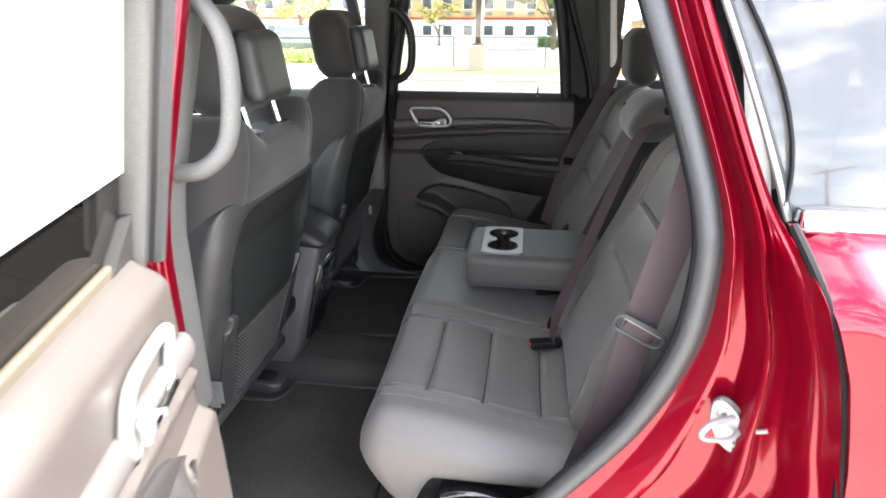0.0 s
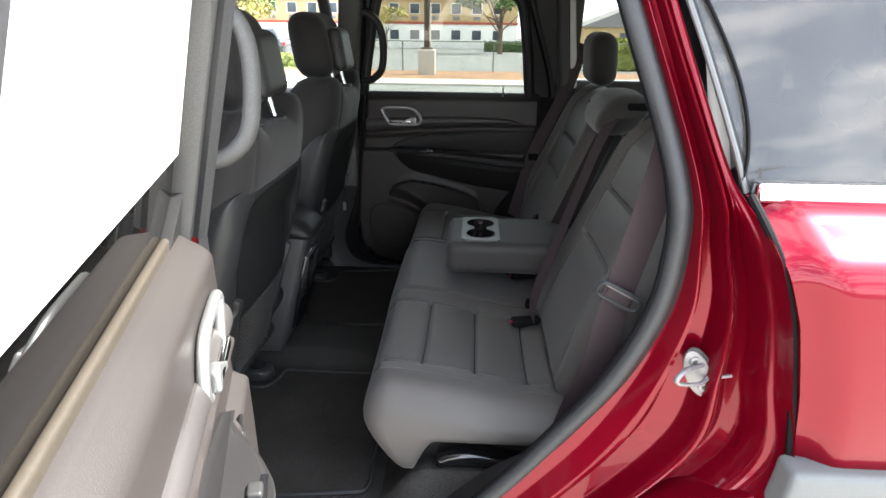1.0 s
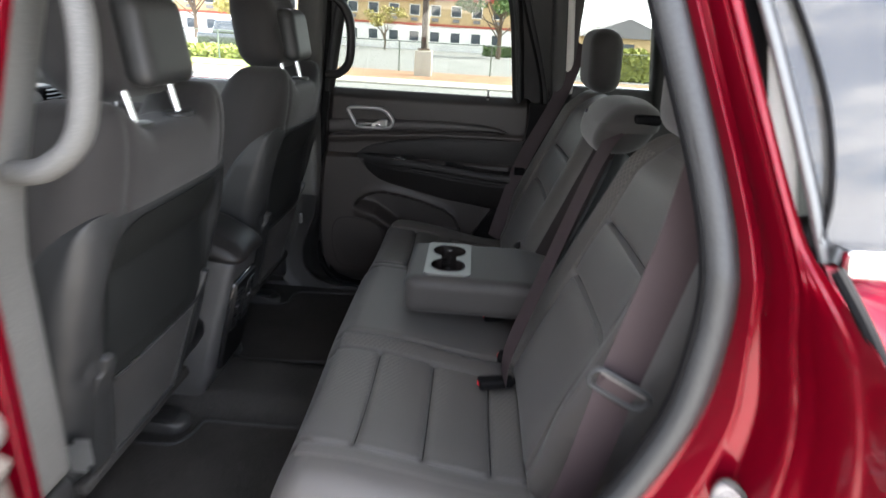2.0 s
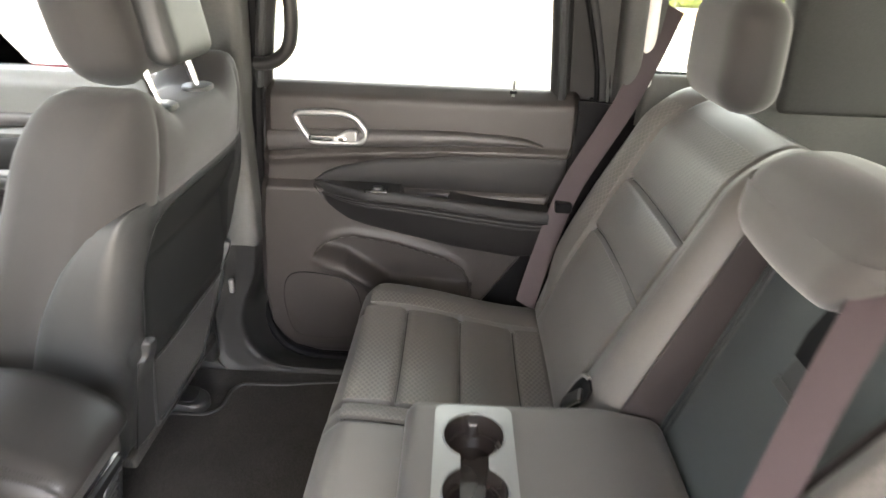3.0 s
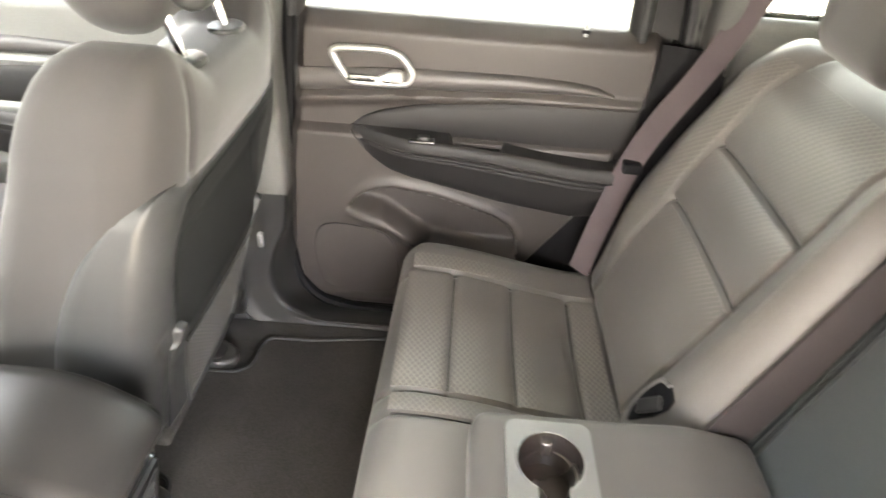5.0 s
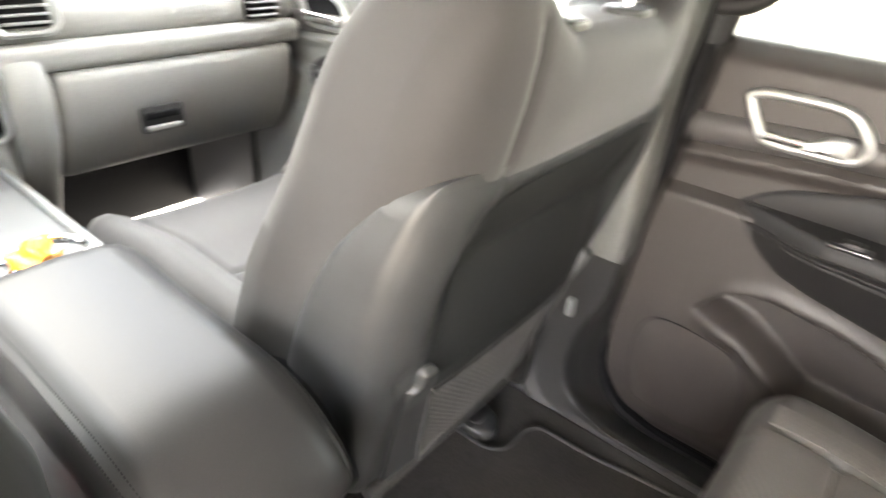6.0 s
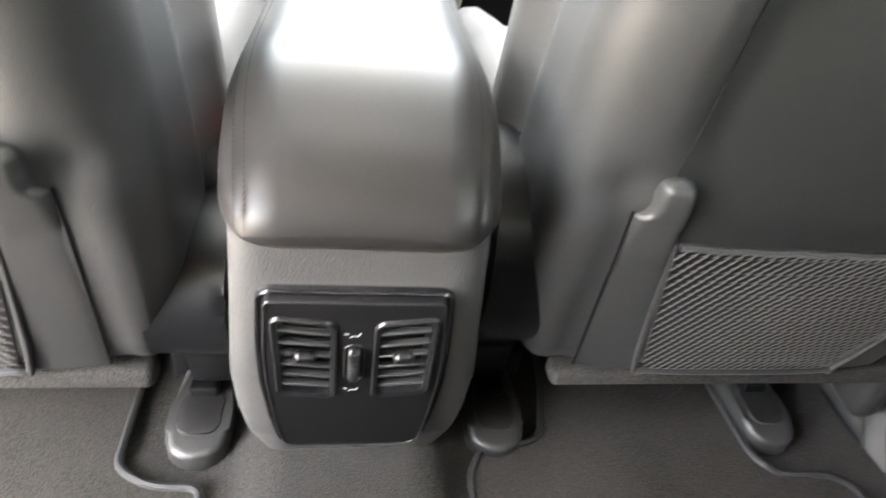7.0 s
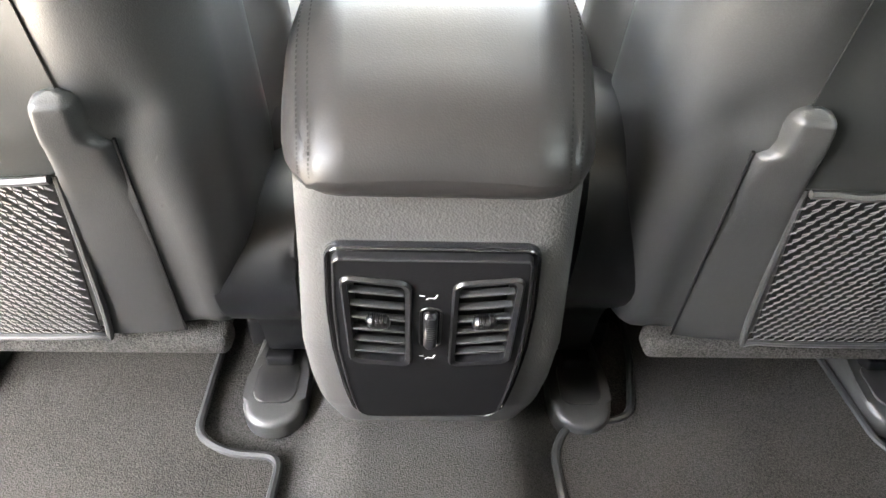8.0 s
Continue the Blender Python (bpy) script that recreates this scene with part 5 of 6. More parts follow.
# ---- car shell ----
JAMB_IN = ((0.402, 1.60), (0.436, 1.497), (0.501, 1.317), (0.524, 1.228), (0.529, 1.15), (0.515, 1.046), (0.461, 0.921), (0.379, 0.805), (0.29, 0.691), (0.18, 0.575), (0.06, 0.50), (-0.10, 0.475))
JAMB_OUT = ((0.452, 1.60), (0.488, 1.495), (0.556, 1.317), (0.585, 1.25), (0.606, 1.19), (0.638, 1.10), (0.664, 0.98), (0.685, 0.85), (0.60, 0.73), (0.46, 0.60), (0.28, 0.48), (0.0, 0.42))
QUARTER_LINE = ((1.23, 0.600), (1.32, 0.570), (1.415, 0.533), (1.50, 0.498), (1.58, 0.460))
JAMB_Y = ((0.0, 0.775), (0.10, 0.785), (0.21, 0.806), (0.25, 0.805), (0.29, 0.784), (0.33, 0.773), (0.49, 0.781), (0.53, 0.800), (0.56, 0.828), (0.59, 0.833), (0.625, 0.828), (0.66, 0.808), (0.72, 0.802), (0.82, 0.820), (0.86, 0.850), (0.90, 0.872), (0.945, 0.878), (0.97, 0.89), (1.0, 0.915))


def lean_in(z):
    return 0.25 * max(0, z - 1.22)


def jamb(side):
    a = curve([(x, 0, z) for x, z in JAMB_IN], 10)
    b = curve([(x, 0, z) for x, z in JAMB_OUT], 10)
    n = len(a) - 1

    def fn(u, v):
        i = round(v * n)
        p = a[i].lerp(b[i], u)
        squash = 1 - 0.45 * step(1.2, 1.5, p.z)
        # beside the quarter glass the outer edge lies flush with it
        flush = 1 - 0.9 * step(1.18, 1.265, p.z) * step(0.78, 0.88, u)
        w = u - 0.10 * math.sin(math.pi * u) * (1 - step(1.05, 1.2, p.z))
        y = 0.795 + (lerp_line(JAMB_Y, w) - 0.795) * squash * flush
        return Vector((p.x, side * (y - lean_in(p.z)), p.z))

    # the far jamb is blackened, so its gap behind the door reads dark
    part("rear_jamb", sheet(fn, 96, n, 0.004, (0.5, -side, 0)), RED if side < 0 else MATT_BLACK, car, "glossy red painted door jamb" if side < 0 else "opening edge behind the closed door, blackened like its shaded gap", flat_angle=50)
    edge = [Vector((p.x - 0.012, side * (0.79 - lean_in(p.z)), p.z)) for p in a]
    part("door_seal", tube(edge, 0.0135, 10), RUBBER, car, "grey rubber door seal")
    part("seal_lip", tube([p + Vector((-0.012, -0.008 * side, 0.003)) for p in edge], 0.006, 8), MATT_BLACK, car)
    # black inner trim beside the bench
    def trim(u, v):
        p = edge[round(v * n)]
        return Vector((p.x + 0.12 * u * step(0.62, 0.8, p.z) + 0.02 * u, p.y - side * (0.11 * u - 0.004), p.z))

    if side < 0:
        part("inner_trim", sheet(trim, 6, n, 0.01, (0.6, side * 0.5, 0)), PLASTIC, car, "black plastic opening trim")


jamb(-1)
jamb(1)


def sill_and_pillar(side):
    # B pillar: painted core, trim with a joint, seal
    def pillar(lo, hi, r, cuts=(4, 4, 30)):
        def bend(p):
            w = 0.03 * step(0.75, 0.50, p.z)
            return Vector((p.x + 0.13 * max(0, p.z - 1.15) + (w if p.x > -0.29 else -w), side * (p.y - lean_in(p.z)), p.z))
        return rbox(lo, hi, r, cuts, bend)

    # the far core is black too, as dark as the gap round it
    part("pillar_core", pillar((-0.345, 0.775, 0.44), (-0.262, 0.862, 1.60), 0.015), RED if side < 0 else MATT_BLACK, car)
    if side < 0:
        part("pillar_flange", pillar((-0.262, 0.778, 0.75), (-0.218, 0.803, 1.58), 0.006), RED, car, "red painted pillar flange")
    part("pillar_trim", pillar((-0.335, 0.690, 0.83), (-0.256 if side > 0 else -0.240, 0.774, 1.62), 0.018), PILLAR_LIGHT, car, "grey upper pillar trim")
    if side < 0:
        part("lower_pillar_trim", pillar((-0.335, 0.690, 0.50), (-0.240, 0.774, 0.8265), 0.018), PLASTIC, car, "black lower pillar trim")
    else:
        # one moulding that sweeps from the pillar's joint into the sill
        door_line = curve([(-0.262, 0.765, 0.845), (-0.264, 0.765, 0.766), (-0.266, 0.763, 0.696), (-0.272, 0.762, 0.615), (-0.263, 0.76, 0.547), (-0.240, 0.758, 0.512), (-0.200, 0.757, 0.488), (-0.149, 0.757, 0.481), (-0.05, 0.757, 0.48), (0.3, 0.757, 0.49)], 6)
        ridge = curve([(-0.256, 0.6905, 0.845), (-0.268, 0.692, 0.766), (-0.294, 0.69, 0.701), (-0.309, 0.688, 0.636), (-0.300, 0.684, 0.569), (-0.263, 0.678, 0.532), (-0.204, 0.673, 0.514), (-0.15, 0.672, 0.511), (-0.05, 0.672, 0.512), (0.3, 0.672, 0.52)], 6)
        kick = curve([(-0.334, 0.6905, 0.845), (-0.345, 0.692, 0.766), (-0.362, 0.685, 0.70), (-0.388, 0.675, 0.62), (-0.390, 0.665, 0.55), (-0.35, 0.660, 0.495), (-0.27, 0.657, 0.49), (-0.15, 0.656, 0.488), (-0.05, 0.655, 0.488), (0.3, 0.655, 0.50)], 6)
        rows = [curve([o, o.lerp(r, 0.55) + Vector((0, 0.008, -0.004)), r, r.lerp(k, 0.25) + Vector((0, -0.001, 0)), r.lerp(k, 0.65), k, k + Vector((-0.004, 0.07, -0.01))], 4) for o, r, k in zip(door_line, ridge, kick)]
        n_u, n_v = len(rows) - 1, len(rows[0]) - 1
        part("lower_pillar_trim", sheet(lambda u, v: rows[round(u * n_u)][round(v * n_v)], n_u, n_v, 0.004, (0, 1, -0.2)), PLASTIC, car, "black lower pillar and sill moulding")
        # unseen strip added behind the door to stop daylight leaking in
        part("sill_light_block", rbox((-0.42, 0.778, 0.43), (0.46, 0.788, 0.70), 0.003, (6, 1, 3)), MATT_BLACK, car)
        part("front_sill_trim", rbox((-1.30, 0.664, 0.44), (-0.352, 0.785, 0.514), 0.018, (14, 4, 3)), PLASTIC, car, "black front sill trim")
    seal = curve([(-0.205, side * (0.775 - lean_in(1.58)), 1.585), (-0.222, side * (0.772 - lean_in(1.4)), 1.40), (-0.243, side * 0.772, 1.20), (-0.262, side * 0.772, 0.95), (-0.280, side * 0.770, 0.72),
                  (-0.275, side * 0.768, 0.60), (-0.23, side * 0.765, 0.515), (-0.14, side * 0.763, 0.482), (0.0, side * 0.763, 0.478)], 10)
    part("door_seal", tube(seal, 0.013, 8), RUBBER if side < 0 else MATT_BLACK, car, "rubber door seal")
    scuff = curve([(-0.315, side * 0.69, 0.75), (-0.305, side * 0.685, 0.62), (-0.262, side * 0.685, 0.532), (-0.17, side * 0.69, 0.508), (0.0, side * 0.69, 0.505), (0.15, side * 0.69, 0.52)], 10)
    if side < 0:
        part("sill_edge", tube(scuff, 0.012, 8), PLASTIC, car)
        part("sill_trim", rbox((-0.30, 0.68, 0.44), (0.30, 0.79, 0.508), 0.02, (20, 4, 3), lambda p: Vector((p.x, side * p.y, p.z))), PLASTIC, car, "black sill trim")
    part("sill_panel", rbox((-1.35, 0.79, 0.38), (0.45, 0.90, 0.475), 0.02, (10, 4, 3), lambda p: Vector((p.x, side * p.y, p.z))), RED, car)
    handle = curve([(-0.225, side * 0.722, 1.255), (-0.185, side * 0.720, 1.262), (-0.148, side * 0.712, 1.30), (-0.138, side * 0.700, 1.38), (-0.148, side * 0.690, 1.45), (-0.185, side * 0.680, 1.495), (-0.225, side * 0.672, 1.505)], 8)
    part("grab_handle", tube(handle, 0.0165, 12, flat=0.85), PILLAR_LIGHT if side < 0 else PLASTIC, car, "curved grab handle on the pillar")
    part("roof_rail", rbox((-0.85, 0.655, 1.585), (1.35, 0.725, 1.66), 0.025, (20, 3, 3), lambda p: Vector((p.x, side * p.y, p.z))), PILLAR, car)
    # box added to close the slit under the roof against the sun
    part("roof_slit_block", rbox((-0.85, 0.690, 1.562), (1.35, 0.760, 1.665), 0.015, (20, 3, 3), lambda p: Vector((p.x, side * p.y, p.z))), PILLAR, car)
    part("roof_side", rbox((-0.85, 0.66, 1.615), (1.40, 0.74, 1.70), 0.03, (20, 3, 3), lambda p: Vector((p.x, side * p.y, p.z))), RED, car)
    # rear quarter inside: panel below the window, pillars, window
    def q(lo, hi, r, cuts=(4, 4, 8), shift=0.0):
        return rbox(lo, hi, r, cuts, lambda p: Vector((p.x + shift * max(0, p.z - 1.2), side * (p.y - lean_in(p.z)), p.z)))
    # far panel paler than the near one: light on its ledge as colour
    part("quarter_panel_trim", q((0.60 if side < 0 else 0.58, 0.715, 0.52), (1.36, 0.76, 1.268), 0.02), PILLAR_LIGHT if side > 0 else PLASTIC, car, "cargo side panel")
    def corner(u, v):
        z = 1.16 + 0.44 * v
        x0 = lerp_line(((1.15, 0.520), (1.228, 0.512), (1.317, 0.480), (1.497, 0.418), (1.60, 0.395)), z)
        return Vector((x0 + (0.585 - x0) * u, side * (0.788 - 0.07 * u - lean_in(z)), z))

    part("rear_pillar_trim", sheet(corner, 8, 12, 0.012, (0, side, 0)), MATT_BLACK if side < 0 else PILLAR, car, "dark rear pillar trim")
    part("pillar_trim", q((0.53, 0.700, 1.19), (0.575, 0.772, 1.60), 0.02, shift=-0.12), MATT_BLACK if side < 0 else PILLAR, car, "dark rear pillar trim")
    part("window_reveal", q((0.573, 0.712, 1.24), (0.602, 0.772, 1.60), 0.012, shift=-0.14), LINER, car, "pale grey window reveal")
    part("pillar_trim", q((0.86, 0.700, 1.20), (1.36, 0.772, 1.60), 0.02, shift=-0.2), PILLAR, car)

    def quarter(u, v):
        z = 1.235 + 0.345 * v
        x0 = lerp_line(QUARTER_LINE, z)
        return Vector((x0 + (1.30 - x0) * u, side * (0.800 - lean_in(z)), z))

    part("quarter_window", sheet(quarter, 8, 6, 0.004, (0, side, 0)), DARK_GLASS if side < 0 else PRIVACY, car, "dark tinted quarter window mirroring the sky")
    part("window_molding", rbox((0.602, 0.797, 1.238), (1.33, 0.828, 1.266), 0.006, (20, 2, 2), lambda p: Vector((p.x, side * p.y, p.z))), CHROME, car, "bright metal window molding")
    front = [Vector((lerp_line(QUARTER_LINE, z) + 0.003, side * (0.807 - lean_in(z)), z)) for z in (1.245, 1.30, 1.36, 1.44, 1.52, 1.59)]
    part("window_molding", tube(front, 0.0045, 8), TRAY, car)
    if side < 0:
        border = curve([(0.505, -0.730, 1.53), (0.524, -0.738, 1.50), (0.554, -0.751, 1.446), (0.578, -0.765, 1.392), (0.592, -0.778, 1.34), (0.596, -0.789, 1.295), (0.592, -0.796, 1.262)], 8)
        part("glass_border", tube(border, 0.0055, 8, flat=0.5), MATT_BLACK, car, "dark curved border on the quarter glass")
    part("window_gasket", tube([p + Vector((0.007, -0.004 * side, 0)) for p in front], 0.0032, 8), RUBBER, car)

    def skin(u, v):
        z = 0.872 + 0.372 * v
        x0 = lerp_line(((0.80, 0.690), (0.85, 0.694), (0.98, 0.673), (1.10, 0.647), (1.19, 0.614), (1.25, 0.594)), z)
        y = 0.932 + 0.012 * math.sin(v * math.pi) - 0.100 * step(0.72, 1.0, v) ** 2 - 0.025 * step(0.06, 0.0, u)
        return Vector((x0 + (1.55 - x0) * u, side * y, z))

    part("quarter_skin", sheet(skin, 60, 30, 0.01, (0, -side, 0)), RED, car, "glossy red rear quarter panel")
    part("panel_gap", tube(curve([(x + 0.005, side * (0.905 - 0.07 * step(1.17, 1.25, z)), z) for x, z in JAMB_OUT[3:8]], 8), 0.006, 8), MATT_BLACK, car)

    part("arch_molding", rbox((0.668, 0.90, 0.80), (1.40, 0.955, 0.882), 0.012, (20, 4, 4), lambda p: Vector((p.x - 0.15 * max(0, 0.86 - p.z) * (1 if p.x < 0.7 else 0), side * p.y, p.z))), CLADDING, car, "grey plastic wheel arch molding")
    part("arch_lip", rbox((0.42, 0.80, 0.74), (0.69, 0.91, 0.80), 0.015, (12, 4, 3), lambda p: Vector((p.x, side * p.y, p.z - 0.55 * max(0, 0.66 - p.x)))), RED, car)
    part("wheel_house", rbox((0.55, 0.55, 0.45), (1.35, 0.80, 0.86), 0.1, (8, 4, 6), lambda p: Vector((p.x, side * p.y, p.z))), MATT_BLACK, car)
    wheel = bmesh.new()
    prof = [(0.22, 0.0), (0.30, 0.0), (0.36, 0.012), (0.375, 0.035), (0.38, 0.10), (0.38, 0.16), (0.375, 0.205), (0.36, 0.23), (0.22, 0.24)]
    n = 72
    rings = [[wheel.verts.new((0.83 + (r - (0.006 if (k % 2 and 0.03 < y < 0.21) else 0)) * math.cos(2 * math.pi * k / n), side * (0.925 - y), 0.395 + (r - (0.006 if (k % 2 and 0.03 < y < 0.21) else 0)) * math.sin(2 * math.pi * k / n))) for k in range(n)] for r, y in prof]
    for A, B in zip(rings, rings[1:]):
        for k in range(n):
            wheel.faces.new((A[k], A[(k + 1) % n], B[(k + 1) % n], B[k]))
    part("tyre", wheel, TYRE, car, "black road tyre")
    part("rim", knob((0.83, side * 0.90, 0.395), (0, side, 0), 0.225, 0.012, 40), SATIN, car)


sill_and_pillar(-1)
sill_and_pillar(1)
part("wheel_arch_trim", sheet(lambda u, v: Vector((lerp_line(DOOR_REAR, 0.50 + 0.70 * v) - 0.006 + 0.25 * u, 0.758 - 0.07 * u, 0.50 + 0.70 * v)), 6, 12, 0.01, (0, 1, 0)), MATT_BLACK, car, "black plastic trim beside the bench")
part("pillar_seal", sheet(lambda u, v: Vector((lerp_line(((1.17, 0.41), (1.40, 0.395), (1.60, 0.355)), 1.17 + 0.43 * v) + 0.13 * u, 0.796 - lean_in(1.17 + 0.43 * v), 1.17 + 0.43 * v)), 4, 10, 0.012, (0, 1, 0)), PLASTIC, car, "black trim beside the rear pillar")
part("gap_filler", rbox((-0.295, 0.775, 0.47), (-0.235, 0.80, 1.58), 0.004, (2, 1, 12), lambda p: Vector((p.x + 0.13 * max(0, p.z - 1.15), p.y - lean_in(p.z), p.z))), RUBBER, car)

# striker on the near jamb
striker = thing("door_striker", "bare steel door striker loop bolted to the red jamb", "striker", at=(0.575, -0.805, 0.95))
plate = [(0.019 * math.cos(radians(k)) * (1 + 0.10 * math.sin(radians(k)) ** 2), 0.043 * math.sin(radians(k)) * (1 - 0.04 * math.cos(radians(2 * k)))) for k in range(0, 360, 15)]
tilt = Matrix.Rotation(radians(-24), 3, "Y")
part("striker_plate", prism(plate, lambda u, v, d: tilt @ Vector((u, -d, v)), 0.004, 0.0012), STEEL, striker)
part("plate_shim", prism([(1.12 * u + 0.004, 1.05 * v) for u, v in plate], lambda u, v, d: tilt @ Vector((u, 0.003 - d, v)), 0.003, 0.001), CAP_GREY, striker)
for v in (-0.025, 0.025):
    c = tilt @ Vector((0.002, -0.004, v))
    bolt = part("bolt", knob(c, (0, -1, 0), 0.0085, 0.003, 20), STEEL, striker)
    part("bolt_socket", knob(tilt @ Vector((0.002, -0.0068, v)), (0, -1, 0), 0.0042, 0.0012, 6), CAP_GREY, bolt)
loop_line = curve([tilt @ Vector(p) for p in ((0.012, -0.004, 0.014), (-0.016, -0.020, 0.026), (-0.034, -0.030, 0.024), (-0.037, -0.031, 0.018), (-0.030, -0.030, 0.010), (-0.004, -0.022, -0.004), (0.014, -0.004, -0.010))], 6)
part("loop", tube(loop_line, 0.0048, 10, flat=0.7), STEEL, striker)
part("pin", tube([tilt @ Vector((0.016, -0.004, -0.014)), tilt @ Vector((0.046, -0.016, -0.012))], 0.003, 8), STEEL, striker)

# roof, ends and glass that close the cabin
part("ceiling", rbox((-0.73, -0.67, 1.605), (1.34, 0.67, 1.635), 0.012, (10, 10, 2)), LINER, None, "pale grey cloth headliner", category="ceiling", kind="structure")
part("roof", rbox((-0.75, -0.68, 1.645), (1.40, 0.68, 1.70), 0.02, (12, 12, 2)), RED, car)
part("cargo_floor", rbox((0.60, -0.70, 0.56), (1.40, 0.70, 0.72), 0.02, (6, 6, 2)), CARPET, car)
part("tailgate", rbox((1.36, -0.75, 0.50), (1.44, 0.75, 1.18), 0.02, (3, 10, 6)), PLASTIC, car)
part("rear_window", sheet(lambda u, v: Vector((1.42 - 0.22 * v, -0.68 + 1.36 * u, 1.18 + 0.44 * v)), 4, 4, 0.004, (1, 0, 0)), PRIVACY, car)
part("windscreen", sheet(lambda u, v: Vector((-1.62 + 0.88 * v, (-0.72 + 1.44 * u) * (1 - 0.1 * v), 1.14 + 0.48 * v)), 6, 6, 0.004, (-1, 0, 0)), WINDSCREEN, car)
part("bulkhead", rbox((-1.75, -0.80, 0.45), (-1.66, 0.80, 1.12), 0.02, (3, 6, 5)), MATT_BLACK, car)
for s in (-1, 1):
    part("front_pillar", tube([(-1.60, s * 0.74, 1.15), (-0.75, s * 0.66, 1.61)], 0.035, 8), PILLAR, car)
    part("kick_panel", rbox((-1.70, s * 0.735 - 0.02, 0.46), (-1.32, s * 0.735 + 0.02, 1.15), 0.01, (4, 2, 4)), PLASTIC, car)


# ---- dashboard ----
def build_dash():
    dash = thing("dashboard", "charcoal dashboard with glovebox, air vents and control panel", "dashboard", at=(-1.3, 0, 0.9))
    base = dash.location

    def put(name, bm, mat, parent=dash, label="", **kw):
        for v in bm.verts:
            v.co -= base
        return part(name, bm, mat, parent, label, **kw)

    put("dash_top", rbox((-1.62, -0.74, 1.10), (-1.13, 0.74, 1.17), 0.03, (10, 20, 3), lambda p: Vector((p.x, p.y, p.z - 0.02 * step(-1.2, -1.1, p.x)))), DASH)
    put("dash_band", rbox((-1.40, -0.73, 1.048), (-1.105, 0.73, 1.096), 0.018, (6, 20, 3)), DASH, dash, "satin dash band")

    def face(p):
        return Vector((p.x - 0.25 * max(0, 1.05 - p.z) + 0.03 * math.sin((p.z - 0.84) / 0.24 * math.pi), p.y, p.z))

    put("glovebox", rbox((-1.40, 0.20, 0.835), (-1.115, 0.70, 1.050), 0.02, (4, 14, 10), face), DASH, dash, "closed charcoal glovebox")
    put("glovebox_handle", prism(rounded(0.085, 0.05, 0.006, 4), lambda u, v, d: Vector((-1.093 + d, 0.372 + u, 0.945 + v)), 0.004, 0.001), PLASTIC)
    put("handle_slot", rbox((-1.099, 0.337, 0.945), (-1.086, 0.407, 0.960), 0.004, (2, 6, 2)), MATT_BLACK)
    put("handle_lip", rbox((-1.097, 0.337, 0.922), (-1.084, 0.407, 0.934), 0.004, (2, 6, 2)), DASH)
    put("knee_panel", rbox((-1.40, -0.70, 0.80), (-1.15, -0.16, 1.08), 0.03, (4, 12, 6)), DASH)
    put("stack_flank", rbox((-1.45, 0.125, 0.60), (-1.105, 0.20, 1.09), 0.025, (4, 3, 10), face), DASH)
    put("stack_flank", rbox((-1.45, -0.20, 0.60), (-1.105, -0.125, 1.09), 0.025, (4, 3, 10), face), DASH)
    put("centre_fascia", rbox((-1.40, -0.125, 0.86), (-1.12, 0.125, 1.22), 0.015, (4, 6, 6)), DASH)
    put("control_panel", prism(rounded(0.205, 0.125, 0.014, 5), lambda u, v, d: Vector((-1.118 + d, 0.015 + u, 1.02 + v)), 0.006, 0.002), GLOSS_BLACK, dash, "gloss black climate panel")
    put("panel_frame", tube([Vector((-1.112, 0.015 + u, 1.02 + v)) for u, v in rounded(0.215, 0.135, 0.018, 6)], 0.005, 8, closed=True), SATIN, dash, "satin frame")
    for u, v, r in ((-0.075, 0.03, 0.019), (0.015, 0.005, 0.023), (0.095, 0.03, 0.019)):
        put("control_knob", knob((-1.112, 0.015 + u, 1.025 + v), (1, 0, 0), r, 0.016, 24, 0.003), SATIN, dash, "silver-rimmed rotary knob")
    for k in range(6):
        put("button", rbox((-1.112, -0.055 + 0.025 * k, 0.972), (-1.106, -0.037 + 0.025 * k, 0.984), 0.002, (1, 2, 1)), SATIN)
    put("screen", prism(rounded(0.19, 0.10, 0.008, 3), lambda u, v, d: Vector((-1.118 + d, 0.0 + u, 1.155 + v)), 0.004, 0.001), GLOSS_BLACK)
    put("red_mark", rbox((-1.111, 0.015, 1.062), (-1.108, 0.028, 1.07), 0.001, (1, 1, 1)), BUCKLE_RED)
    for y0, z0, w in ((0.19, 1.155, 0.08), (0.64, 1.135, 0.08), (-0.19, 1.155, 0.08)):
        vent = put("air_vent", rbox((-1.16, y0 - w / 2, z0 - 0.035), (-1.122, y0 + w / 2, z0 + 0.035), 0.008, (2, 4, 4)), MATT_BLACK, dash, "dark slatted dash vent")
        for k in range(5):
            part("slat", rbox((-1.126, y0 - w / 2 + 0.005, z0 - 0.028 + 0.013 * k), (-1.114, y0 + w / 2 - 0.005, z0 - 0.024 + 0.013 * k), 0.0015, (1, 3, 1), lambda p: p - base), SATIN, vent)
    put("vent_ring", tube([Vector((-1.12, 0.19 + u, 1.155 + v)) for u, v in rounded(0.095, 0.085, 0.02, 5)], 0.006, 8, closed=True), SATIN)
    wheel = [Vector((-0.98 + 0.03 * math.sin(2 * math.pi * k / 40), -0.38 + 0.185 * math.cos(2 * math.pi * k / 40), 1.06 + 0.185 * math.sin(2 * math.pi * k / 40))) for k in range(40)]
    sw = thing("steering_wheel", "black steering wheel before the dashboard", "steering wheel")
    part("wheel_rim", tube(wheel, 0.015, 10, closed=True), LEATHER, sw)
    part("wheel_hub", rbox((-1.10, -0.45, 1.0), (-0.99, -0.31, 1.12), 0.03, (4, 5, 5)), PLASTIC, sw)
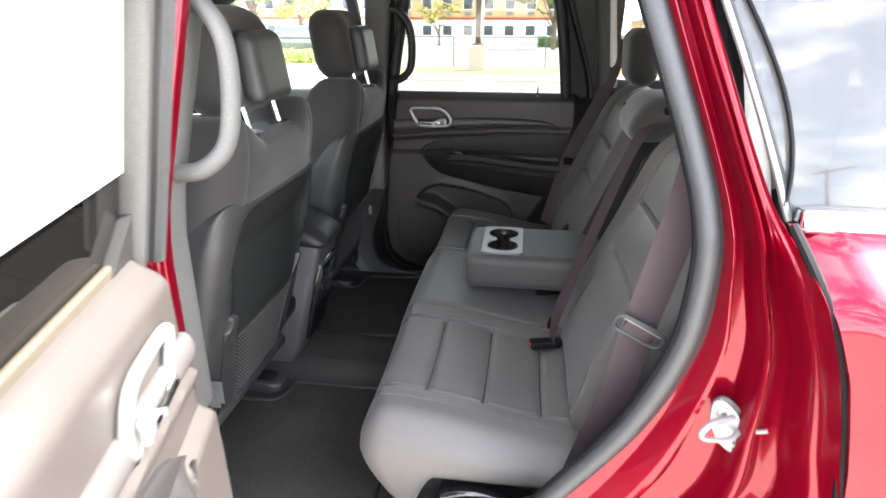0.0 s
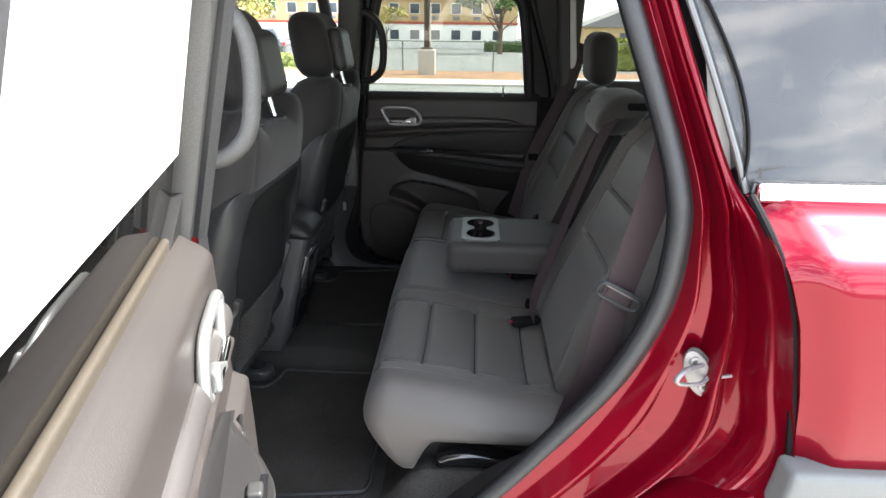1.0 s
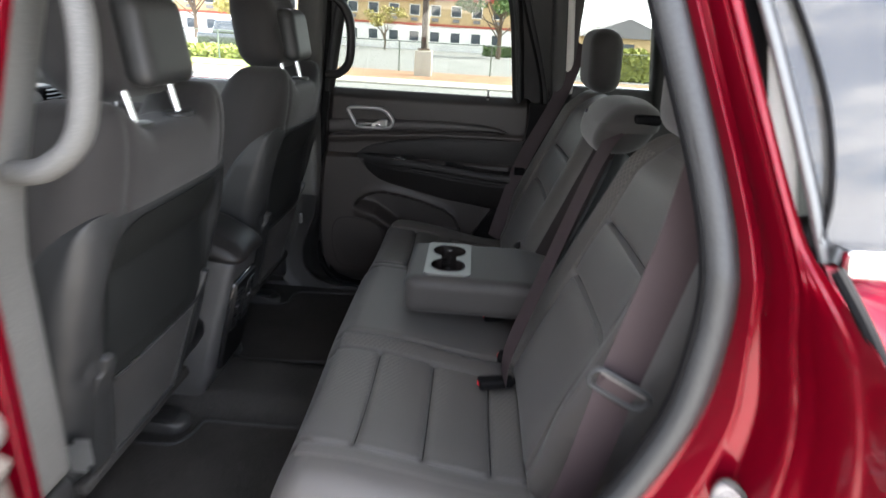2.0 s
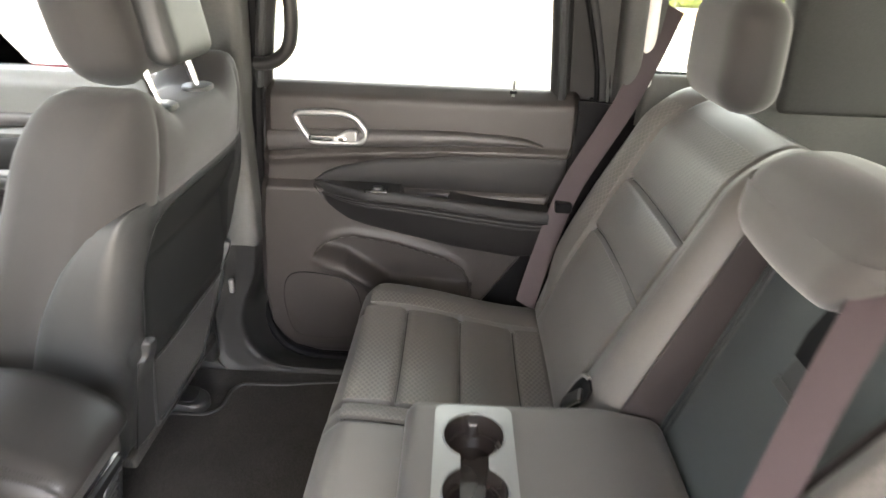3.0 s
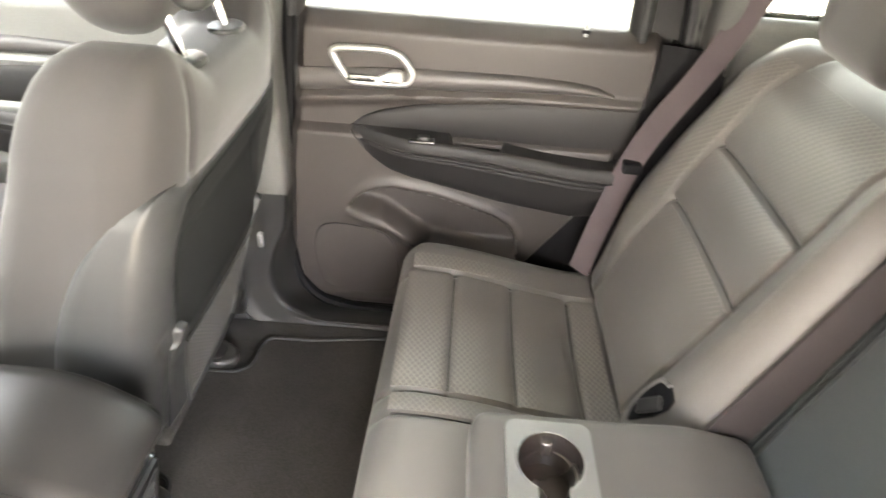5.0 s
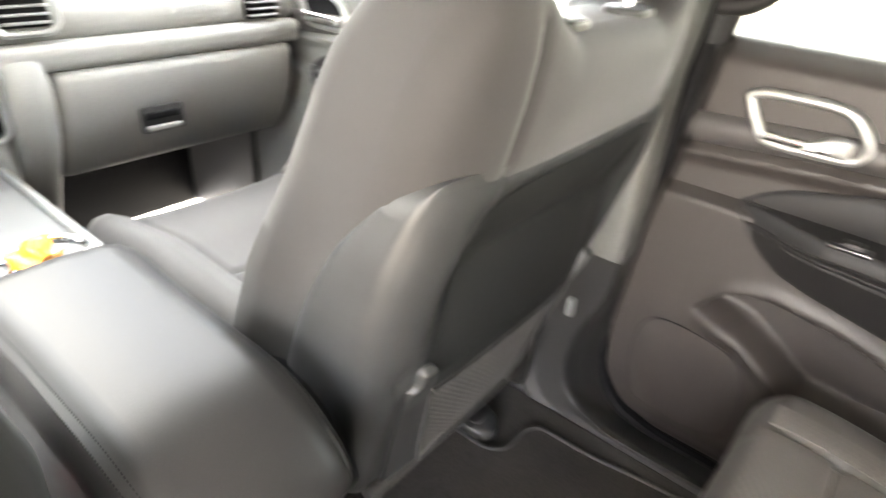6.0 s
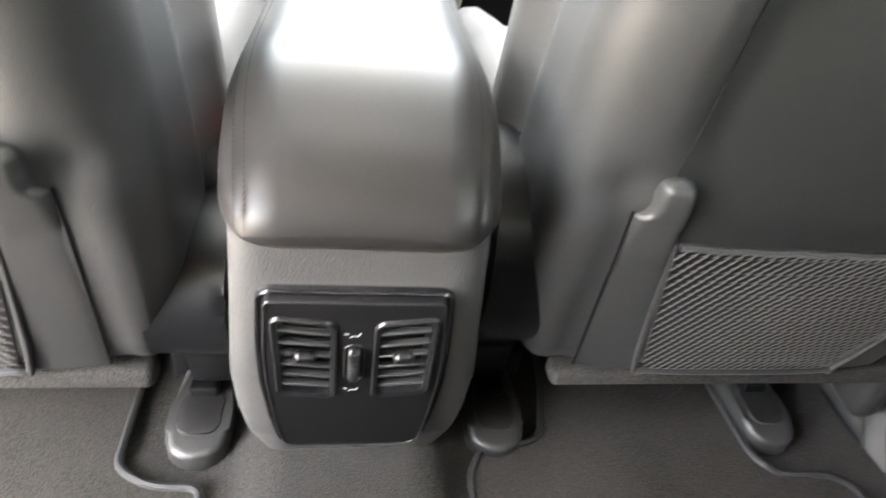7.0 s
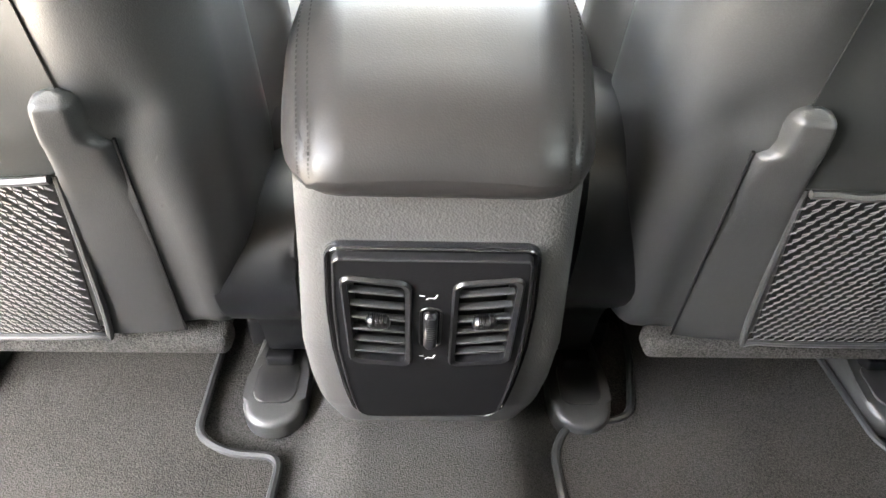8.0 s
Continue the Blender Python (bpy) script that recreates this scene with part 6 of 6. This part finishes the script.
    part("spoke", tube([(-1.0, -0.57, 1.06), (-1.0, -0.19, 1.06)], 0.014, 8), PLASTIC, sw)
    return dash


build_dash()


def build_wrapper():
    """A crumpled orange wrapper left in the cup holder."""
    rng = random.Random(5)

    def fn(u, v):
        return Vector((-0.80 + 0.055 * u + 0.006 * math.sin(7 * v), -0.012 + 0.055 * v + 0.005 * math.sin(9 * u), 0.908 + 0.022 * math.sin(3.1 * u + 1.3 * v) ** 2 + rng.uniform(0, 0.005)))
    part("wrapper", sheet(fn, 7, 7, 0.0012, (0, 0, -1)), material("orange_wrapper", (0.75, 0.28, 0.02), 0.35, spread=0.3, grain=60, bump=0.1), None, "crumpled orange wrapper lying in the cup holder", smooth=False, category="wrapper")


build_wrapper()


# ---- outside ----
def ground_z(y):
    return -0.02 * max(0.0, y - 4.0)


ASPHALT = material("pale_worn_asphalt", (0.14, 0.14, 0.134), 0.9, grain=40, bump=0.4, spread=0.3, stain=0.5, depth=0.01)
CONCRETE = material("sunlit_concrete", (0.36, 0.335, 0.29), 0.9, grain=25, bump=0.3, spread=0.15, stain=0.8, depth=0.005)
DIRT = material("dry_mulch", (0.20, 0.115, 0.066), 0.95, grain=12, bump=0.8, spread=0.5, stain=1.2, depth=0.03)
GRASS = material("dry_grass", (0.16, 0.20, 0.05), 0.95, grain=18, bump=0.8, spread=0.45, stain=1.0, depth=0.03)
WALL_WHITE = material("white_render", (0.75, 0.73, 0.69), 0.85, grain=20, bump=0.2, spread=0.08, stain=0.4)
WALL_BEIGE = material("ochre_render", (0.50, 0.36, 0.19), 0.85, grain=20, bump=0.2, spread=0.12, stain=0.4)
ROOF_RED = material("red_fascia", (0.36, 0.08, 0.05), 0.7, spread=0.15, grain=20)
ROOF_GREY = material("grey_shingles", (0.2, 0.19, 0.19), 0.9, spread=0.25, grain=15)
WINDOW_DARK = material("dark_window", (0.05, 0.06, 0.07), 0.15, spread=0.2, grain=2)
BARK = material("bark", (0.12, 0.085, 0.06), 0.9, spread=0.4, grain=30, bump=0.8, depth=0.01)
LEAF_GREEN = material("green_leaves", (0.07, 0.12, 0.03), 0.7, spread=0.5, grain=8, stain=1.5)
LEAF_YELLOW = material("spring_leaves", (0.28, 0.24, 0.07), 0.7, spread=0.4, grain=8, stain=1.5)
HEDGE = material("hedge_leaves", (0.06, 0.10, 0.03), 0.75, spread=0.5, grain=8, stain=2.0)
HEDGE_LIGHT = material("pale_hedge_leaves", (0.20, 0.22, 0.05), 0.75, spread=0.5, grain=8, stain=2.0)


def strip(name, y0, y1, mat, label, lift=0.0, x0=-400.0, x1=400.0):
    bm = bmesh.new()
    rows = []
    for y in [y0] + [c for c in (-40.0, 4.0, 10.0, 30.0, 60.0, 120.0, 400.0) if y0 < c < y1] + [y1]:
        rows.append([bm.verts.new((x, y, ground_z(y) + lift)) for x in (x0, x0 + 0.4 * (x1 - x0), x0 + 0.6 * (x1 - x0), x1)])
    if lift:
        # the edges drop to the ground as kerbs
        rows.insert(0, [bm.verts.new((v.co.x, y0, ground_z(y0) - 0.05)) for v in rows[0]])
        rows.append([bm.verts.new((v.co.x, y1, ground_z(y1) - 0.05)) for v in rows[-1]])
    for A, B in zip(rows, rows[1:]):
        for i in range(3):
            bm.faces.new((A[i], A[i + 1], B[i + 1], B[i]))
    return part(name, bm, mat, None, label, smooth=False, category="ground", kind="structure")


strip("ground", -400, 1400, ASPHALT, "pale worn asphalt lot sloping away")
strip("pavement", 16.4, 18.4, CONCRETE, "pale concrete kerb strip", 0.06)
strip("planting_bed", 18.4, 23.5, DIRT, "dry mulch planting strip", 0.055)
strip("concrete_apron", -9.0, -1.2, CONCRETE, "sunlit concrete apron beside the car", 0.012, -25, 25)
strip("lawn", 20.0, 32.0, GRASS, "rough green verge", 0.075, -30, -7.2)


def leaves(bm, rng, c, size, n, leaf):
    """Many small leaves round a centre."""
    for _ in range(n):
        d = Vector((rng.gauss(0, 1), rng.gauss(0, 1), rng.gauss(0, 1)))
        d = d.normalized() * (rng.random() ** 0.4)
        p = Vector(c) + Vector((d.x * size[0], d.y * size[1], d.z * size[2]))
        a = Vector((rng.uniform(-1, 1), rng.uniform(-1, 1), rng.uniform(-1, 1))).normalized() * leaf
        b = a.cross(Vector((rng.uniform(-1, 1), rng.uniform(-1, 1), rng.uniform(-1, 1)))).normalized() * leaf * 0.6
        bm.faces.new([bm.verts.new(p + q) for q in (a, b, -a, -b)])


def tree(x, y, height, spread, mat, label, seed, dense=900, leaf=0.16):
    rng = random.Random(seed)
    z = ground_z(y)
    t = thing("tree", label, "tree", at=(x, y, z))
    part("trunk", tube([(0, 0, -0.1), (0.05, 0, height * 0.25), (0, 0.05, height * 0.55)], height * 0.022, 8, taper=lambda k: 1.3 - 0.7 * k), BARK, t)
    crown = bmesh.new()
    for k in range(12):
        a = rng.uniform(0, 6.28)
        tip = Vector((math.cos(a) * spread * rng.uniform(0.3, 0.9), math.sin(a) * spread * rng.uniform(0.3, 0.9), height * rng.uniform(0.5, 0.98)))
        part("limb", tube([(0, 0, height * rng.uniform(0.2, 0.45)), tip * 0.55 + Vector((0, 0, 0.1 * height)), tip], height * 0.008, 6, taper=lambda q: 1.2 - q), BARK, t)
        leaves(crown, rng, tip, (spread * 0.35, spread * 0.35, height * 0.10), dense // 12, leaf)
    part("crown", crown, mat, t, smooth=False)
    return t


def hedge(x0, x1, y, height, deep, mat, label, seed, n=2600):
    rng = random.Random(seed)
    z = ground_z(y)
    h = thing("hedge", label, "hedge", at=((x0 + x1) / 2, y, z))
    bm = bmesh.new()
    w = (x1 - x0) / 2
    for _ in range(n):
        p = Vector((rng.uniform(-w, w), rng.uniform(-deep, deep), height * rng.random() ** 0.6 * rng.uniform(0.85, 1.06)))
        a = Vector((rng.uniform(-1, 1), rng.uniform(-1, 1), rng.uniform(-1, 1))).normalized() * 0.13
        b = a.cross(Vector((rng.uniform(-1, 1), 1, rng.uniform(-1, 1)))).normalized() * 0.08
        bm.faces.new([bm.verts.new(p + q) for q in (a, b, -a, -b)])
    part("foliage", bm, mat, h, smooth=False, kind="stuff")
    part("core", rbox((-w * 0.97, -deep * 0.7, 0), (w * 0.97, deep * 0.7, height * 0.85), 0.2, (8, 3, 3)), mat, h)
    return h


def hotel():
    y, z0 = 74.0, ground_z(74.0)
    h = thing("hotel_building", "two-storey hotel, white below and ochre above, with a red fascia", "building", at=(-20, y, z0))
    x0, x1 = -30.0, 25.0
    part("lower_wall", rbox((x0, 0, 0), (x1, 12, 2.75), 0.02, (1, 1, 1)), WALL_WHITE, h)
    part("floor_band", rbox((x0 - 0.1, -0.15, 2.75), (x1 + 0.1, 12, 3.0), 0.02, (1, 1, 1)), ROOF_RED, h)
    part("upper_wall", rbox((x0, 0, 3.0), (x1, 12, 5.6), 0.02, (1, 1, 1)), WALL_BEIGE, h)
    part("fascia", rbox((x0 - 0.6, -0.7, 5.6), (x1 + 0.6, 12.6, 6.1), 0.02, (1, 1, 1)), ROOF_RED, h)
    part("roof", prism([(-1.0, 6.1), (13, 6.1), (6, 8.2)], lambda u, v, d: Vector((x0 - 0.7 + d, u, v)), x1 - x0 + 1.4), ROOF_GREY, h, smooth=False)
    k = 0
    x = x0 + 1.2
    while x < x1 - 1.2:
        for zc in (1.55, 4.45):
            w = part("window", rbox((x - 0.55, -0.04, zc - 0.55), (x + 0.55, 0.05, zc + 0.55), 0.01, (1, 1, 1)), WINDOW_DARK, h)
            part("window_frame", tube([Vector((x + u, -0.05, zc + v)) for u, v in rounded(1.16, 1.16, 0.02, 2)], 0.05, 4, closed=True), WALL_WHITE, w)
        part("air_conditioner", rbox((x - 0.4, -0.25, 3.25), (x + 0.4, 0.0, 3.62), 0.02, (1, 1, 1)), ROOF_GREY, h)
        x += 2.45
        k += 1
    return h


hotel()


def house(x, y, w, label):
    z = ground_z(y)
    h = thing("house", label, "house", "far houses", at=(x, y, z))
    part("wall", rbox((-w, 0, 0), (w, 8, 2.6), 0.02, (1, 1, 1)), WALL_BEIGE, h)
    part("roof", prism([(-w - 0.5, 2.6), (w + 0.5, 2.6), (0, 4.7)], lambda u, v, d: Vector((u, d - 0.5, v)), 9), ROOF_GREY, h, smooth=False)
    part("window", rbox((-0.9, -0.05, 0.9), (0.9, 0.05, 2.0), 0.01, (1, 1, 1)), WINDOW_DARK, h)


house(17.5, 72, 5.0, "grey-roofed bungalow with a gable")
house(29, 84, 7.0, "grey-roofed bungalow behind a hedge")
house(38, 70, 6.0, "grey-roofed bungalow with ochre walls")

# light pole on its concrete foot
pole = thing("light_pole", "brown steel light pole on a square concrete foot", "street lamp", at=(-1.55, 20.9, ground_z(20.9)))
part("foot", rbox((-0.3, -0.3, -0.05), (0.3, 0.3, 0.92), 0.03, (2, 2, 2)), CONCRETE, pole, "pale concrete foot")
BRONZE = material("dark_bronze_steel", (0.045, 0.032, 0.025), 0.5, metal=0.3, spread=0.15)
part("shaft", tube([(0, 0, 0.9), (0.02, 0, 7.5)], 0.11, 12), BRONZE, pole)
part("base_plate", rbox((-0.2, -0.2, 0.92), (0.2, 0.2, 0.99), 0.01, (1, 1, 1)), BARK, pole)
part("conduit", tube([(0.16, -0.16, 0.92), (0.12, -0.14, 1.25), (0.13, -0.1, 2.4)], 0.03, 8), CONCRETE, pole)
part("lamp_head", rbox((-0.9, -0.2, 7.4), (0.9, 0.2, 7.6), 0.05, (2, 2, 1)), BARK, pole)

# a utility pole across the lot, mirrored in the quarter window
far_pole = thing("utility_pole", "thin dark utility pole with one crossarm", "pole", at=(14.95, -30.8, 0))
part("shaft", tube([(0, 0, -0.1), (0.12, 0, 9.75)], 0.10, 8), BARK, far_pole)
part("crossarm", tube([(-0.55, 0, 9.42), (1.4, 0, 9.86)], 0.06, 6), BARK, far_pole)

# fence
fence = thing("fence", "low wire fence with thin steel posts along the kerb bed", "fence", at=(0, 23.2, ground_z(23.2)))
FENCE_STEEL = material("dull_fence_steel", (0.12, 0.14, 0.12), 0.5, metal=0.5)
for k in range(14):
    part("post", tube([(-24.3 + 3.6 * k, 0, -0.05), (-24.3 + 3.6 * k, 0, 1.2)], 0.03, 6), FENCE_STEEL, fence)
part("top_rail", tube([(-24.3, 0, 1.18), (22.5, 0, 1.18)], 0.022, 6), FENCE_STEEL, fence)
wire = bmesh.new()
for k in range(260):
    x = -24.3 + 0.18 * k
    for s in (-1, 1):
        a, b = Vector((x, 0.01 * s, 0.05)), Vector((x + s * 1.1, 0.01 * s, 1.15))
        o = Vector((0.004, 0, 0))
        wire.faces.new([wire.verts.new(q) for q in (a - o, b - o, b + o, a + o)])
part("wire_mesh", wire, FENCE_STEEL, fence, smooth=False, kind="stuff")

hedge(1.0, 9.5, 60.0, 1.0, 0.7, HEDGE, "clipped dark green hedge beyond the lot", 3)
hedge(5.6, 14.5, 27.0, 1.35, 0.8, HEDGE_LIGHT, "yellow-green hedge along the kerb bed", 4, 4200)
hedge(-14.5, -6.6, 25.0, 0.55, 0.9, HEDGE_LIGHT, "low bright green shrubs on the verge", 5, 3600)
# three trees out of view, added to break up the mirrored horizon
tree(9.0, -46.0, 6.5, 3.0, LEAF_GREEN, "broad green tree mirrored in the red paint", 21, 1300, 0.2)
tree(24.0, -52.0, 7.5, 3.6, LEAF_GREEN, "broad green tree mirrored in the quarter window", 22, 1400, 0.2)
tree(42.0, -50.0, 6.0, 3.0, LEAF_YELLOW, "yellow-green tree across the lot", 23, 1100, 0.2)
tree(-8.9, 62.0, 4.0, 2.0, LEAF_YELLOW, "young tree with sparse yellow spring leaves", 11, 700, 0.14)
tree(2.2, 52.0, 7.5, 3.4, LEAF_GREEN, "broad green tree before the hotel", 12, 1600, 0.2)
tree(-22.0, 58.0, 7.0, 3.2, LEAF_GREEN, "leafy green tree behind the lot", 13, 1500, 0.2)
tree(-17.0, 45.0, 5.5, 2.6, LEAF_YELLOW, "young yellow-green tree on the verge", 14, 1100, 0.16)
tree(-30.0, 66.0, 9.0, 4.5, LEAF_GREEN, "tall green tree behind the lot", 15, 1800, 0.24)


def parked_car(x, y, paint, label):
    z = ground_z(y)
    c = thing("parked_car", label, "car", "parked cars", at=(x, y, z))

    def cabin(p):
        k = max(0, (p.z - 0.95) / 0.65)
        return Vector((p.x * (1 - 0.14 * k), p.y * (1 - 0.12 * k), p.z))

    part("body", rbox((-2.3, -0.9, 0.32), (2.3, 0.9, 1.0), 0.14, (10, 6, 4)), paint, c)
    part("cabin", rbox((-1.5, -0.85, 0.95), (2.1, 0.85, 1.66), 0.12, (8, 5, 4), cabin), paint, c)
    part("side_glass", rbox((-1.2, -0.83, 1.05), (1.85, -0.78, 1.5), 0.02, (6, 1, 3), cabin), WINDOW_DARK, c)
    for wx in (-1.4, 1.4):
        w = part("wheel", knob((wx, -0.72, 0.34), (0, -1, 0), 0.34, 0.2, 28, 0.03), TYRE, c)
        part("rim", knob((wx, -0.925, 0.34), (0, -1, 0), 0.2, 0.015, 20), SATIN, w)
    part("tail_lamp", rbox((2.2, -0.88, 0.8), (2.32, -0.6, 1.0), 0.02, (1, 1, 1)), BUCKLE_RED, c)
    return c


parked_car(-12.5, 33.0, material("dark_car_paint", (0.02, 0.025, 0.03), 0.25, coat=1.0, spread=0.1), "dark parked car beyond the green verge")
